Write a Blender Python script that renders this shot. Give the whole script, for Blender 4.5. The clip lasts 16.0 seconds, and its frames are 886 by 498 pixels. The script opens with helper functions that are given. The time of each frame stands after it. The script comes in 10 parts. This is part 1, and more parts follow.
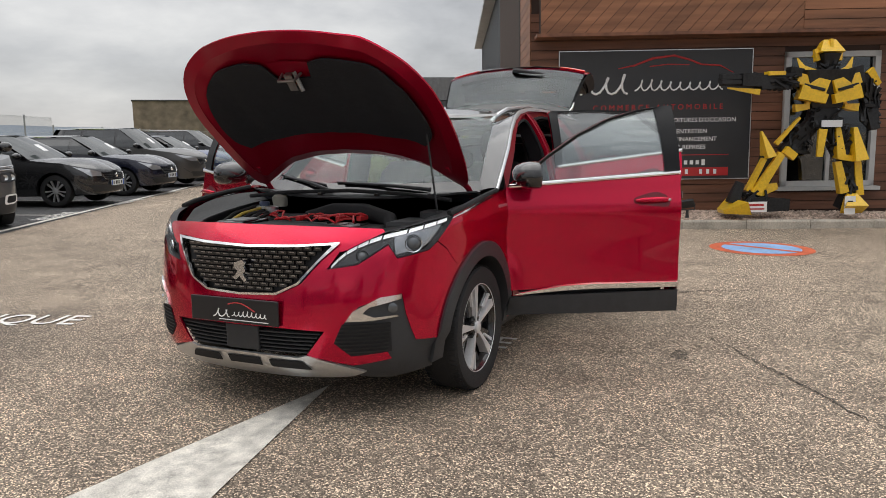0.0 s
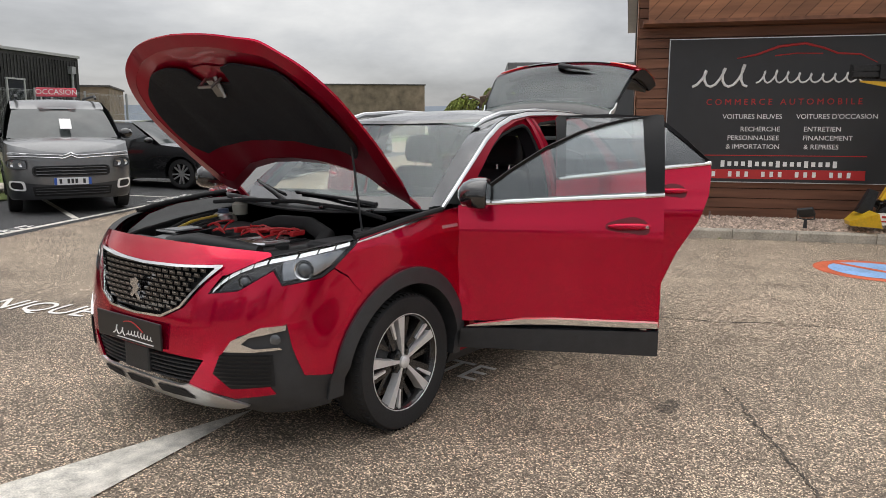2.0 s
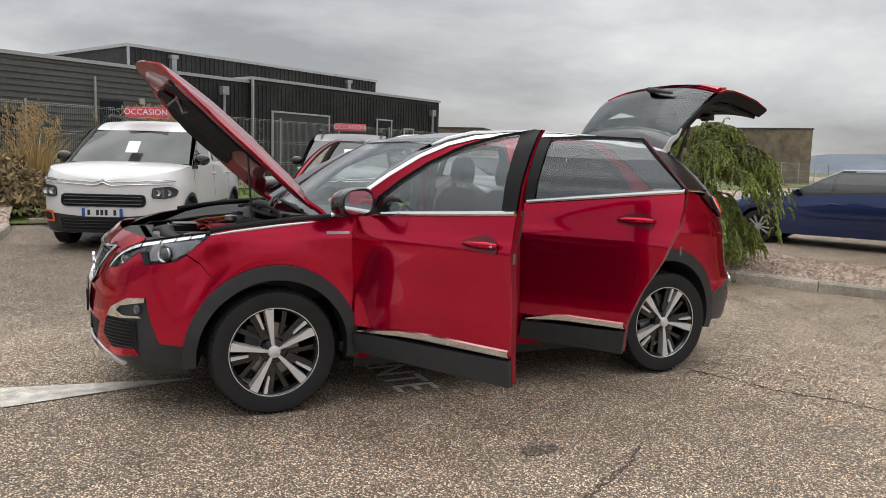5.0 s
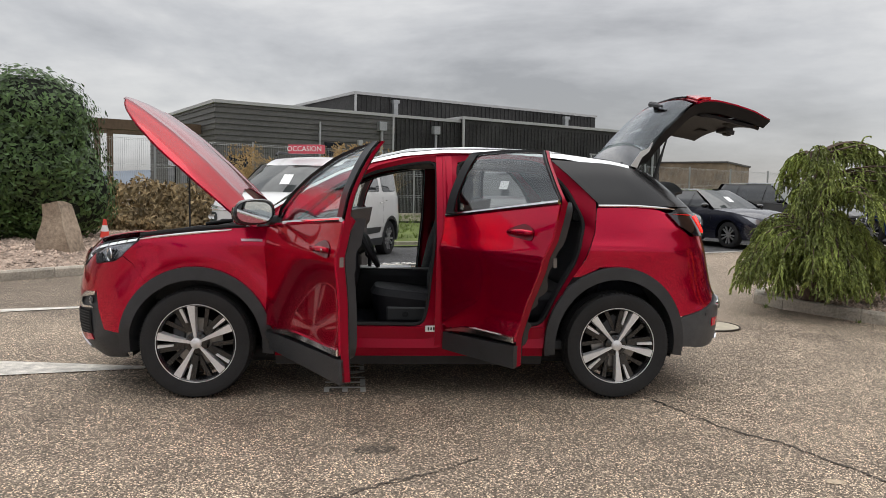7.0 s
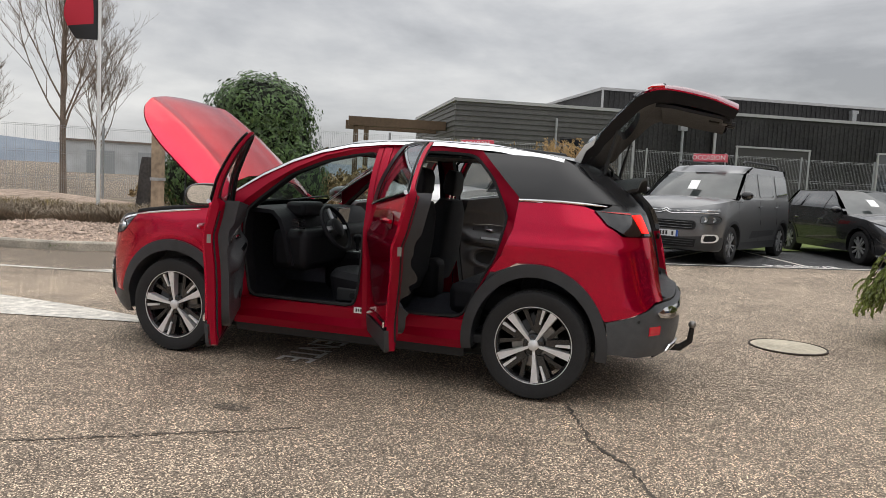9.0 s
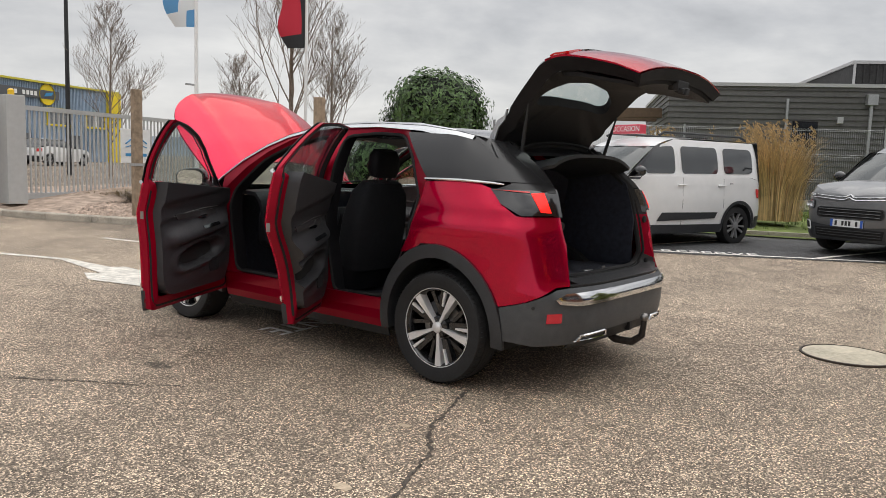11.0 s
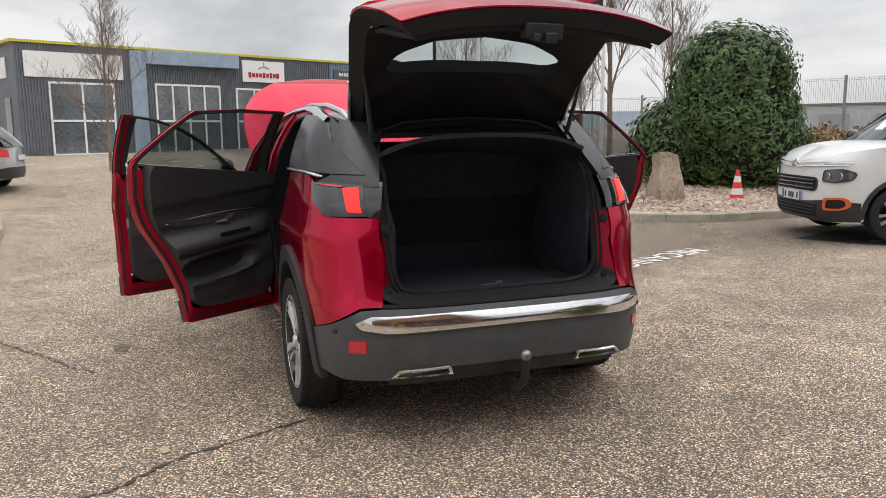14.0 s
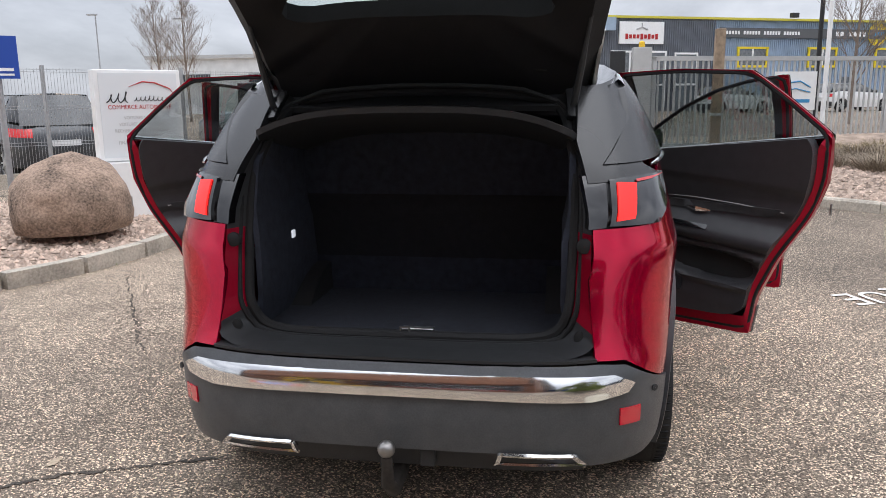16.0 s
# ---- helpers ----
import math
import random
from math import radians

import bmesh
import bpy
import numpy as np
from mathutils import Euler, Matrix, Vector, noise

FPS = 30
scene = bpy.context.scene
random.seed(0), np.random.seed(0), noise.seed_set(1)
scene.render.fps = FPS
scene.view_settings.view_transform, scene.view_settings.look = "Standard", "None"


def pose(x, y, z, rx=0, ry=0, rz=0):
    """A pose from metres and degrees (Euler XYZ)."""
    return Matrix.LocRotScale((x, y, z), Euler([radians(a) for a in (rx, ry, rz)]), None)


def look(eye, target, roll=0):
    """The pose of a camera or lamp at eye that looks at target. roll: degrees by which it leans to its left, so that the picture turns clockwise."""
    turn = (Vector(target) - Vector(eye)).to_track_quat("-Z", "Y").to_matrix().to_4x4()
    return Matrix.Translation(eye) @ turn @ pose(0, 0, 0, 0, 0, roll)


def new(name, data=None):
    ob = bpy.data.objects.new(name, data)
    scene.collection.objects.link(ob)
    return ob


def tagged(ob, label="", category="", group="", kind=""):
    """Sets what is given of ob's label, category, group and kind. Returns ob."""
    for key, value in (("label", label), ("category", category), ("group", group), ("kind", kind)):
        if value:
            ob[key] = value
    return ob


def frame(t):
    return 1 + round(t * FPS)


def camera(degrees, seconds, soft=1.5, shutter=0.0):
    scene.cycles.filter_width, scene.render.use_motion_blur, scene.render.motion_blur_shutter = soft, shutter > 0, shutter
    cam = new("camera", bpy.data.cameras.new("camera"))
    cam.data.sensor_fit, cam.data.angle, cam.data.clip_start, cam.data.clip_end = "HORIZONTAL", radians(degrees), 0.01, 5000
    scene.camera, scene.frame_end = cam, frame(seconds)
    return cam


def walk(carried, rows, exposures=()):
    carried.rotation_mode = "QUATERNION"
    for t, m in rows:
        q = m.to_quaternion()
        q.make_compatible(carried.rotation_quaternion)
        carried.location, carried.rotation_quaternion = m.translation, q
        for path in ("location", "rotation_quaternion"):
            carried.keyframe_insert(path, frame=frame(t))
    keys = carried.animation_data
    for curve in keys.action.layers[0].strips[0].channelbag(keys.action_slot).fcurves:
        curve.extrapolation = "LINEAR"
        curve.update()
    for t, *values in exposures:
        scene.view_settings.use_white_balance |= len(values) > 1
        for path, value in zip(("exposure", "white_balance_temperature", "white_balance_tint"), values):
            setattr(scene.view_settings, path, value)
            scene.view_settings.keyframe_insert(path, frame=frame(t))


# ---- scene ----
cam = camera(60.3, 16.0, soft=0.85)
METRES, EYE, TURN = 16.32, 1.39, 114.71
START = (5.173, 2.448)
ROWS = [
    (0.0, 0.0, 0.0, 0.0, -0.13, -8.26, 0.89),
    (0.5, 0.0073, 0.0076, 0.0011, 1.56, -8.61, 0.88),
    (1.0, 0.028, 0.0128, 0.0018, 4.6, -8.83, 0.69),
    (1.5, 0.0486, 0.0246, 0.0016, 8.17, -9.08, 0.35),
    (2.0, 0.071, 0.0361, 0.0081, 12.35, -9.34, -0.04),
    (2.5, 0.0943, 0.0436, 0.0089, 16.42, -9.59, -0.45),
    (3.0, 0.1137, 0.056, 0.0073, 21.01, -9.77, -0.8),
    (3.5, 0.1351, 0.0672, 0.007, 25.94, -9.73, -1.12),
    (6.0, 0.2681, 0.1379, -0.0053, 50.72, -4.59, -1.62),
    (6.5, 0.2889, 0.1636, -0.0067, 55.39, -4.19, -1.39),
    (7.0, 0.3072, 0.1931, -0.0054, 60.55, -4.08, -1.21),
    (7.5, 0.3264, 0.2242, -0.0051, 66.04, -4.22, -1.4),
    (8.0, 0.3404, 0.2583, -0.0038, 71.82, -4.54, -1.9),
    (8.5, 0.3534, 0.2941, -0.0028, 77.58, -4.83, -2.55),
    (11.0, 0.3535, 0.4704, -0.0028, 103.94, -6.36, -1.86),
    (11.5, 0.34, 0.4991, -0.0005, 108.18, -6.95, -1.74),
    (12.0, 0.3232, 0.5285, 0.0011, 112.83, -7.66, -1.54),
    (12.5, 0.2997, 0.5525, 0.0019, 117.81, -8.22, -1.21),
    (13.0, 0.2746, 0.5751, 0.0027, 123.18, -8.58, -0.76),
    (13.5, 0.2459, 0.5925, 0.0019, 128.92, -8.72, -0.16),
    (14.0, 0.2163, 0.6076, 0.0035, 135.04, -8.82, 0.47),
    (14.5, 0.1841, 0.6149, 0.003, 141.36, -9.01, 0.88),
    (15.0, 0.15, 0.6151, 0.0044, 148.58, -9.42, 1.12),
    (15.5, 0.115, 0.6125, 0.0053, 156.27, -10.32, 0.98),
    (16.0, 0.0796, 0.6059, 0.0044, 164.19, -11.23, 0.54),
]
walk(cam, [(t, pose(START[0], START[1], EYE, 0, 0, TURN) @ pose(METRES * x, METRES * y, METRES * z, 90 + pitch, roll, yaw)) for t, x, y, z, yaw, pitch, roll in ROWS],
     ((0.0, 0.09, 6500, 10), (2.5, 0.19, 6500, 10), (6.0, 0.12, 6500, 10), (11.0, 0.17, 6560, 10), (13.0, 0.28, 6600, 10), (14.5, 0.32, 6350, 11), (15.5, 0.44, 6100, 12), (16.0, 0.48, 6050, 12)))

# ---- sky and sun: a closed cloud cover with brighter and darker patches ----
world = bpy.data.worlds.new("overcast_sky")
scene.world = world
world.use_nodes = True
wn, wl = world.node_tree.nodes, world.node_tree.links
wn.clear()


def wnode(kind, **values):
    n = wn.new(kind)
    for k, v in values.items():
        n.inputs[k].default_value = v
    return n


w_out, w_bg = wn.new("ShaderNodeOutputWorld"), wn.new("ShaderNodeBackground")
w_sky = wn.new("ShaderNodeTexSky")
w_sky.sky_type, w_sky.sun_disc = "NISHITA", False
w_sky.sun_elevation, w_sky.sun_rotation = radians(42), radians(200)
w_co, w_sep = wn.new("ShaderNodeTexCoord"), wn.new("ShaderNodeSeparateXYZ")
wl.new(w_co.outputs["Generated"], w_sep.inputs[0])
w_scale = wn.new("ShaderNodeMapping")
w_scale.inputs["Scale"].default_value = (1.0, 1.0, 2.9)
wl.new(w_co.outputs["Generated"], w_scale.inputs[0])
w_n1 = wnode("ShaderNodeTexNoise", Scale=1.9, Detail=7.0, Roughness=0.55, Distortion=0.3)
w_n2 = wnode("ShaderNodeTexNoise", Scale=5.5, Detail=6.0, Roughness=0.6)
wl.new(w_scale.outputs[0], w_n1.inputs["Vector"])
wl.new(w_scale.outputs[0], w_n2.inputs["Vector"])
w_sum = wn.new("ShaderNodeMath")
w_sum.operation = "MULTIPLY_ADD"
w_sum.inputs[1].default_value = 0.26
wl.new(w_n2.outputs["Fac"], w_sum.inputs[0])
wl.new(w_n1.outputs["Fac"], w_sum.inputs[2])
w_ramp = wn.new("ShaderNodeValToRGB")
for pos, col in ((0.46, (0.315, 0.32, 0.335, 1)), (0.635, (0.53, 0.535, 0.548, 1)), (0.81, (0.77, 0.765, 0.755, 1))):
    e = w_ramp.color_ramp.elements.new(pos)
    e.color = col
w_ramp.color_ramp.elements.remove(w_ramp.color_ramp.elements[0])
w_ramp.color_ramp.elements.remove(w_ramp.color_ramp.elements[-1])
wl.new(w_sum.outputs[0], w_ramp.inputs[0])
# an overcast dome is about three times brighter overhead than at the skyline
w_gain = wn.new("ShaderNodeMapRange")
for k, v in (("From Min", 0.22), ("From Max", 0.9), ("To Min", 1.0), ("To Max", 2.45)):
    w_gain.inputs[k].default_value = v
wl.new(w_sep.outputs["Z"], w_gain.inputs["Value"])
w_mul = wn.new("ShaderNodeMixRGB")
w_mul.blend_type = "MULTIPLY"
w_mul.inputs[0].default_value = 1.0
wl.new(w_ramp.outputs[0], w_mul.inputs[1])
wl.new(w_gain.outputs[0], w_mul.inputs[2])
w_dim = wn.new("ShaderNodeMixRGB")
w_dim.blend_type = "MULTIPLY"
w_dim.inputs[0].default_value = 1.0
w_dim.inputs[2].default_value = (0.08, 0.08, 0.08, 1)
wl.new(w_sky.outputs[0], w_dim.inputs[1])
w_mix = wn.new("ShaderNodeMixRGB")
w_mix.inputs[0].default_value = 0.90
wl.new(w_dim.outputs[0], w_mix.inputs[1])
wl.new(w_mul.outputs[0], w_mix.inputs[2])
wl.new(w_mix.outputs[0], w_bg.inputs["Color"])
wl.new(w_bg.outputs[0], w_out.inputs["Surface"])
w_bg.inputs["Strength"].default_value = 1.0

sun_data = bpy.data.lights.new("sun", "SUN")
sun_data.energy, sun_data.angle, sun_data.color = 0.95, radians(75), (1.0, 0.97, 0.92)
sun = new("sun", sun_data)
sun.matrix_world = look((0, 0, 0), (0.05, 0.16, -0.98))
sun.location = (4, -8, 30)


# ---- materials ----
MATS = {}


def mat(name, color, rough=0.5, metal=0.0, coat=0.0, spec=0.5, alpha=1.0, trans=0.0, emit=0.0, noise_scale=0.0, noise_amount=0.12, bump=0.0, bump_scale=200.0, coat_rough=0.03):
    """A surface with grain: two noises tint the colour and a third gives relief."""
    if name in MATS:
        return MATS[name]
    m = bpy.data.materials.new(name)
    m.use_nodes = True
    n, l = m.node_tree.nodes, m.node_tree.links
    b = n["Principled BSDF"]
    c = (*color, 1.0)
    b.inputs["Base Color"].default_value = c
    b.inputs["Roughness"].default_value = rough
    b.inputs["Metallic"].default_value = metal
    b.inputs["Coat Weight"].default_value = coat
    b.inputs["Coat Roughness"].default_value = coat_rough
    b.inputs["Specular IOR Level"].default_value = spec
    b.inputs["Alpha"].default_value = alpha
    b.inputs["Transmission Weight"].default_value = trans
    if emit:
        b.inputs["Emission Color"].default_value = c
        b.inputs["Emission Strength"].default_value = emit
    if noise_scale or bump:
        co = n.new("ShaderNodeTexCoord")
    if noise_scale:
        t1, t2 = n.new("ShaderNodeTexNoise"), n.new("ShaderNodeTexNoise")
        t1.inputs["Scale"].default_value, t2.inputs["Scale"].default_value = noise_scale, noise_scale * 0.08
        t1.inputs["Detail"].default_value, t2.inputs["Detail"].default_value = 5.0, 4.0
        l.new(co.outputs["Object"], t1.inputs["Vector"])
        l.new(co.outputs["Object"], t2.inputs["Vector"])
        add = n.new("ShaderNodeMath")
        l.new(t1.outputs["Fac"], add.inputs[0])
        l.new(t2.outputs["Fac"], add.inputs[1])
        mr = n.new("ShaderNodeMapRange")
        for k, v in (("From Min", 0.6), ("From Max", 1.4), ("To Min", 1 - 2.2 * noise_amount), ("To Max", 1 + 2.2 * noise_amount)):
            mr.inputs[k].default_value = v
        l.new(add.outputs[0], mr.inputs["Value"])
        mx = n.new("ShaderNodeMixRGB")
        mx.blend_type = "MULTIPLY"
        mx.inputs[0].default_value = 1.0
        mx.inputs[1].default_value = c
        l.new(mr.outputs[0], mx.inputs[2])
        l.new(mx.outputs[0], b.inputs["Base Color"])
    if bump:
        t3, bp = n.new("ShaderNodeTexNoise"), n.new("ShaderNodeBump")
        t3.inputs["Scale"].default_value, t3.inputs["Detail"].default_value = bump_scale, 4.0
        l.new(co.outputs["Object"], t3.inputs["Vector"])
        bp.inputs["Strength"].default_value, bp.inputs["Distance"].default_value = bump, 0.01
        l.new(t3.outputs["Fac"], bp.inputs["Height"])
        l.new(bp.outputs[0], b.inputs["Normal"])
    MATS[name] = m
    return m


def per_object(m, amount):
    """Varies a material from piece to piece."""
    n, l = m.node_tree.nodes, m.node_tree.links
    b = n["Principled BSDF"]
    info, mr, mx = n.new("ShaderNodeObjectInfo"), n.new("ShaderNodeMapRange"), n.new("ShaderNodeMixRGB")
    mr.inputs["To Min"].default_value, mr.inputs["To Max"].default_value = 1 - amount, 1 + amount
    l.new(info.outputs["Random"], mr.inputs["Value"])
    mx.blend_type = "MULTIPLY"
    mx.inputs[0].default_value = 1.0
    if b.inputs["Base Color"].links:
        l.new(b.inputs["Base Color"].links[0].from_socket, mx.inputs[1])
    else:
        mx.inputs[1].default_value = b.inputs["Base Color"].default_value
    l.new(mr.outputs[0], mx.inputs[2])
    l.new(mx.outputs[0], b.inputs["Base Color"])
    return m


def per_island(m, amount):
    """Varies a material from piece to piece inside one joined mesh."""
    n, l = m.node_tree.nodes, m.node_tree.links
    b = n["Principled BSDF"]
    info, mr, mx = n.new("ShaderNodeNewGeometry"), n.new("ShaderNodeMapRange"), n.new("ShaderNodeMixRGB")
    mr.inputs["To Min"].default_value, mr.inputs["To Max"].default_value = 1 - amount, 1 + amount
    l.new(info.outputs["Random Per Island"], mr.inputs["Value"])
    mx.blend_type = "MULTIPLY"
    mx.inputs[0].default_value = 1.0
    if b.inputs["Base Color"].links:
        l.new(b.inputs["Base Color"].links[0].from_socket, mx.inputs[1])
    else:
        mx.inputs[1].default_value = b.inputs["Base Color"].default_value
    l.new(mr.outputs[0], mx.inputs[2])
    l.new(mx.outputs[0], b.inputs["Base Color"])
    return m


def asphalt_mat(name, dark, light, scale):
    """Worn asphalt: pale chippings of several sizes in a dark binder, with large stains."""
    m = bpy.data.materials.new(name)
    m.use_nodes = True
    n, l = m.node_tree.nodes, m.node_tree.links
    b = n["Principled BSDF"]
    co = n.new("ShaderNodeTexCoord")
    vo, vo2, big, mid = n.new("ShaderNodeTexVoronoi"), n.new("ShaderNodeTexVoronoi"), n.new("ShaderNodeTexNoise"), n.new("ShaderNodeTexNoise")
    for t, s in ((vo, scale), (vo2, scale * 2.3), (big, 0.35), (mid, 2.6)):
        t.inputs["Scale"].default_value = s
        l.new(co.outputs["Object"], t.inputs["Vector"])
    big.inputs["Detail"].default_value, mid.inputs["Detail"].default_value = 6.0, 8.0
    bw = n.new("ShaderNodeRGBToBW")
    l.new(vo.outputs["Color"], bw.inputs[0])
    ramp = n.new("ShaderNodeValToRGB")
    els = ramp.color_ramp.elements
    els[0].position, els[0].color = 0.22, (*dark, 1)
    els[1].position, els[1].color = 0.82, (*[v * 2.9 for v in light], 1)
    e = els.new(0.66)
    e.color = (*[v * .86 for v in light], 1)
    l.new(bw.outputs[0], ramp.inputs[0])
    bw2 = n.new("ShaderNodeRGBToBW")
    l.new(vo2.outputs["Color"], bw2.inputs[0])
    r2 = n.new("ShaderNodeMapRange")
    r2.inputs["To Min"].default_value, r2.inputs["To Max"].default_value = 0.55, 1.45
    l.new(bw2.outputs[0], r2.inputs["Value"])
    add = n.new("ShaderNodeMath")
    l.new(big.outputs["Fac"], add.inputs[0])
    l.new(mid.outputs["Fac"], add.inputs[1])
    r3 = n.new("ShaderNodeMapRange")
    for k, v in (("From Min", 0.65), ("From Max", 1.35), ("To Min", 0.66), ("To Max", 1.26)):
        r3.inputs[k].default_value = v
    l.new(add.outputs[0], r3.inputs["Value"])
    m1, m2 = n.new("ShaderNodeMixRGB"), n.new("ShaderNodeMixRGB")
    for mx in (m1, m2):
        mx.blend_type = "MULTIPLY"
        mx.inputs[0].default_value = 1.0
    l.new(ramp.outputs[0], m1.inputs[1])
    l.new(r2.outputs[0], m1.inputs[2])
    l.new(m1.outputs[0], m2.inputs[1])
    l.new(r3.outputs[0], m2.inputs[2])
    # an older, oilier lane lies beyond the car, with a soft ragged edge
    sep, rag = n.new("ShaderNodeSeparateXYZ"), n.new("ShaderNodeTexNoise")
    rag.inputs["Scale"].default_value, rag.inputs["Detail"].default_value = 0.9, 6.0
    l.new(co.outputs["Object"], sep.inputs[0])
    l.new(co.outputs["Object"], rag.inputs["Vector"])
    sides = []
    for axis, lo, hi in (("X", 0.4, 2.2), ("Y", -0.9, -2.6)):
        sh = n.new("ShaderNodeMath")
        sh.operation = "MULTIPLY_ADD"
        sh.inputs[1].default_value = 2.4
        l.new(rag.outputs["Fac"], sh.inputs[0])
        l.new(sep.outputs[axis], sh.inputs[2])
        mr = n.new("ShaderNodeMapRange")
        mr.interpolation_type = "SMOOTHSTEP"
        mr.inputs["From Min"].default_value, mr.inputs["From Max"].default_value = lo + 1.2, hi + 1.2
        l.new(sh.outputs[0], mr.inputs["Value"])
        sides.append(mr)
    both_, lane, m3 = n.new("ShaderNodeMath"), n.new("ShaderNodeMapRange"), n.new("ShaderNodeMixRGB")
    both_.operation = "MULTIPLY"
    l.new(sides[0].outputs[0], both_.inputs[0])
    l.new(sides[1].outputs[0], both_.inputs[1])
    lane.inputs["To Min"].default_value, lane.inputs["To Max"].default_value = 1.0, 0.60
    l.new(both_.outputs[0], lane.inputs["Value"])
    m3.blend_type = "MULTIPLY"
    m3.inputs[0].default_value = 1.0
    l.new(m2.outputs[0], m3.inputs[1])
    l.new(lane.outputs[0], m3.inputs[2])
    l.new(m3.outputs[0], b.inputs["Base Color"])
    b.inputs["Roughness"].default_value = 0.78
    bp = n.new("ShaderNodeBump")
    bp.inputs["Strength"].default_value, bp.inputs["Distance"].default_value = 0.9, 0.006
    l.new(vo.outputs["Distance"], bp.inputs["Height"])
    bp.invert = True
    l.new(bp.outputs[0], b.inputs["Normal"])
    return m


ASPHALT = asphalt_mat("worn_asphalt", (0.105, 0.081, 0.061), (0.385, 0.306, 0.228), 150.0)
ASPHALT_NEW = asphalt_mat("dark_asphalt", (0.030, 0.030, 0.031), (0.062, 0.062, 0.064), 110.0)
RED = mat("red_car_paint", (0.56, 0.0001, 0.038), 0.18, 0.76, 0.90, spec=0.2, noise_scale=900, noise_amount=0.05, coat_rough=0.006)
# the same body red, with the shade of inner faces put into its colour
RED_SHADED = mat("red_paint_shaded", (0.33, 0.0002, 0.020), 0.34, 0.50, 0.3, spec=0.2, noise_scale=900, noise_amount=0.04)
RED.node_tree.nodes["Principled BSDF"].inputs["Coat IOR"].default_value = 1.43
RED.node_tree.nodes["Principled BSDF"].inputs["Specular Tint"].default_value = (0.62, 0.20, 0.25, 1)
RED_SHADED.node_tree.nodes["Principled BSDF"].inputs["Coat IOR"].default_value = 1.38
BLACKP = mat("black_plastic", (0.022, 0.023, 0.025), 0.55, noise_scale=300, bump=0.12, bump_scale=700)
# cladding plastic again, lightened to paint in the brighter light at the rear
BUMPER = mat("lightened_bumper_plastic", (0.069, 0.073, 0.079), 0.42, noise_scale=200, bump=0.12, bump_scale=900)
CLAD = mat("grained_cladding", (0.034, 0.036, 0.040), 0.45, noise_scale=200, bump=0.15, bump_scale=900)
GLOSSB = mat("gloss_black_paint", (0.006, 0.006, 0.007), 0.12, coat=1.0)
ROOFB = mat("black_roof_paint", (0.016, 0.017, 0.019), 0.22, 0.2, 1.0)
CHROME = mat("chrome", (0.78, 0.78, 0.78), 0.10, 1.0, noise_scale=40, noise_amount=0.03)
SATIN = mat("satin_aluminium", (0.66, 0.67, 0.68), 0.30, 0.9, noise_scale=60, noise_amount=0.05)
RUBBER = mat("rubber", (0.012, 0.012, 0.013), 0.85, noise_scale=120)
TYRE = mat("tyre_rubber", (0.014, 0.014, 0.015), 0.72, noise_scale=90, noise_amount=0.18, bump=0.2, bump_scale=260)
ALU = mat("machined_wheel_face", (0.82, 0.82, 0.83), 0.42, 0.55, coat=0.5, noise_scale=80, noise_amount=0.04)
WHEELB = mat("black_wheel_paint", (0.012, 0.012, 0.013), 0.25, coat=0.6)
STEEL = mat("brake_steel", (0.28, 0.27, 0.26), 0.4, 0.9, noise_scale=30)
FABRIC = mat("charcoal_fabric", (0.011, 0.012, 0.016), 0.9, noise_scale=400, noise_amount=0.2, bump=0.4, bump_scale=900)
LEATHER = mat("black_leatherette", (0.011, 0.011, 0.014), 0.6, spec=0.25, noise_scale=150, bump=0.2, bump_scale=500)
GATEIN = mat("black_gate_lining", (0.012, 0.012, 0.014), 0.6, spec=0.3, noise_scale=250, bump=0.12, bump_scale=800)
# trim plastic darkened: the dimness of the cabin is put into the colour
DASHM = mat("dimmed_cabin_plastic", (0.008, 0.008, 0.010), 0.6, spec=0.2, noise_scale=250, bump=0.15, bump_scale=800)
TRIM = mat("dark_door_trim", (0.033, 0.033, 0.037), 0.45, noise_scale=250, bump=0.15, bump_scale=800)
BOOTWALL = mat("charcoal_boot_lining", (0.025, 0.029, 0.044), 0.95, noise_scale=400, noise_amount=0.25, bump=0.4, bump_scale=1000)
CARPET = mat("black_carpet", (0.026, 0.029, 0.041), 0.97, noise_scale=500, noise_amount=0.25, bump=0.5, bump_scale=1200)
LAMPRED = mat("red_lamp_lens", (0.70, 0.012, 0.012), 0.12, coat=1.0)
LAMPGLOW = mat("lit_red_lamp", (1.0, 0.014, 0.010), 0.2, emit=1.25)
LAMPWHITE = mat("clear_lamp_reflector", (0.75, 0.77, 0.80), 0.12, 0.7, coat=1.0)
DRL = mat("white_light_guide", (0.92, 0.93, 0.95), 0.2, coat=1.0, emit=0.45)
WHITEPAINT = mat("white_road_paint", (0.66, 0.625, 0.56), 0.8, noise_scale=170, noise_amount=0.26, bump=0.5, bump_scale=140)
WHITE = mat("white_paint", (0.88, 0.88, 0.87), 0.35, coat=0.6, noise_scale=8, noise_amount=0.03)
CONCRETE = mat("kerb_concrete", (0.45, 0.405, 0.34), 0.9, noise_scale=45, noise_amount=0.2, bump=0.5, bump_scale=120)
GALV = mat("galvanised_steel", (0.42, 0.43, 0.44), 0.45, 0.6, noise_scale=25, noise_amount=0.1)
GREYSTEEL = mat("grey_painted_steel", (0.46, 0.465, 0.46), 0.5, noise_scale=12, noise_amount=0.04)
YELLOW = mat("yellow_paint", (0.78, 0.48, 0.015), 0.4, coat=0.4, noise_scale=30, noise_amount=0.1)


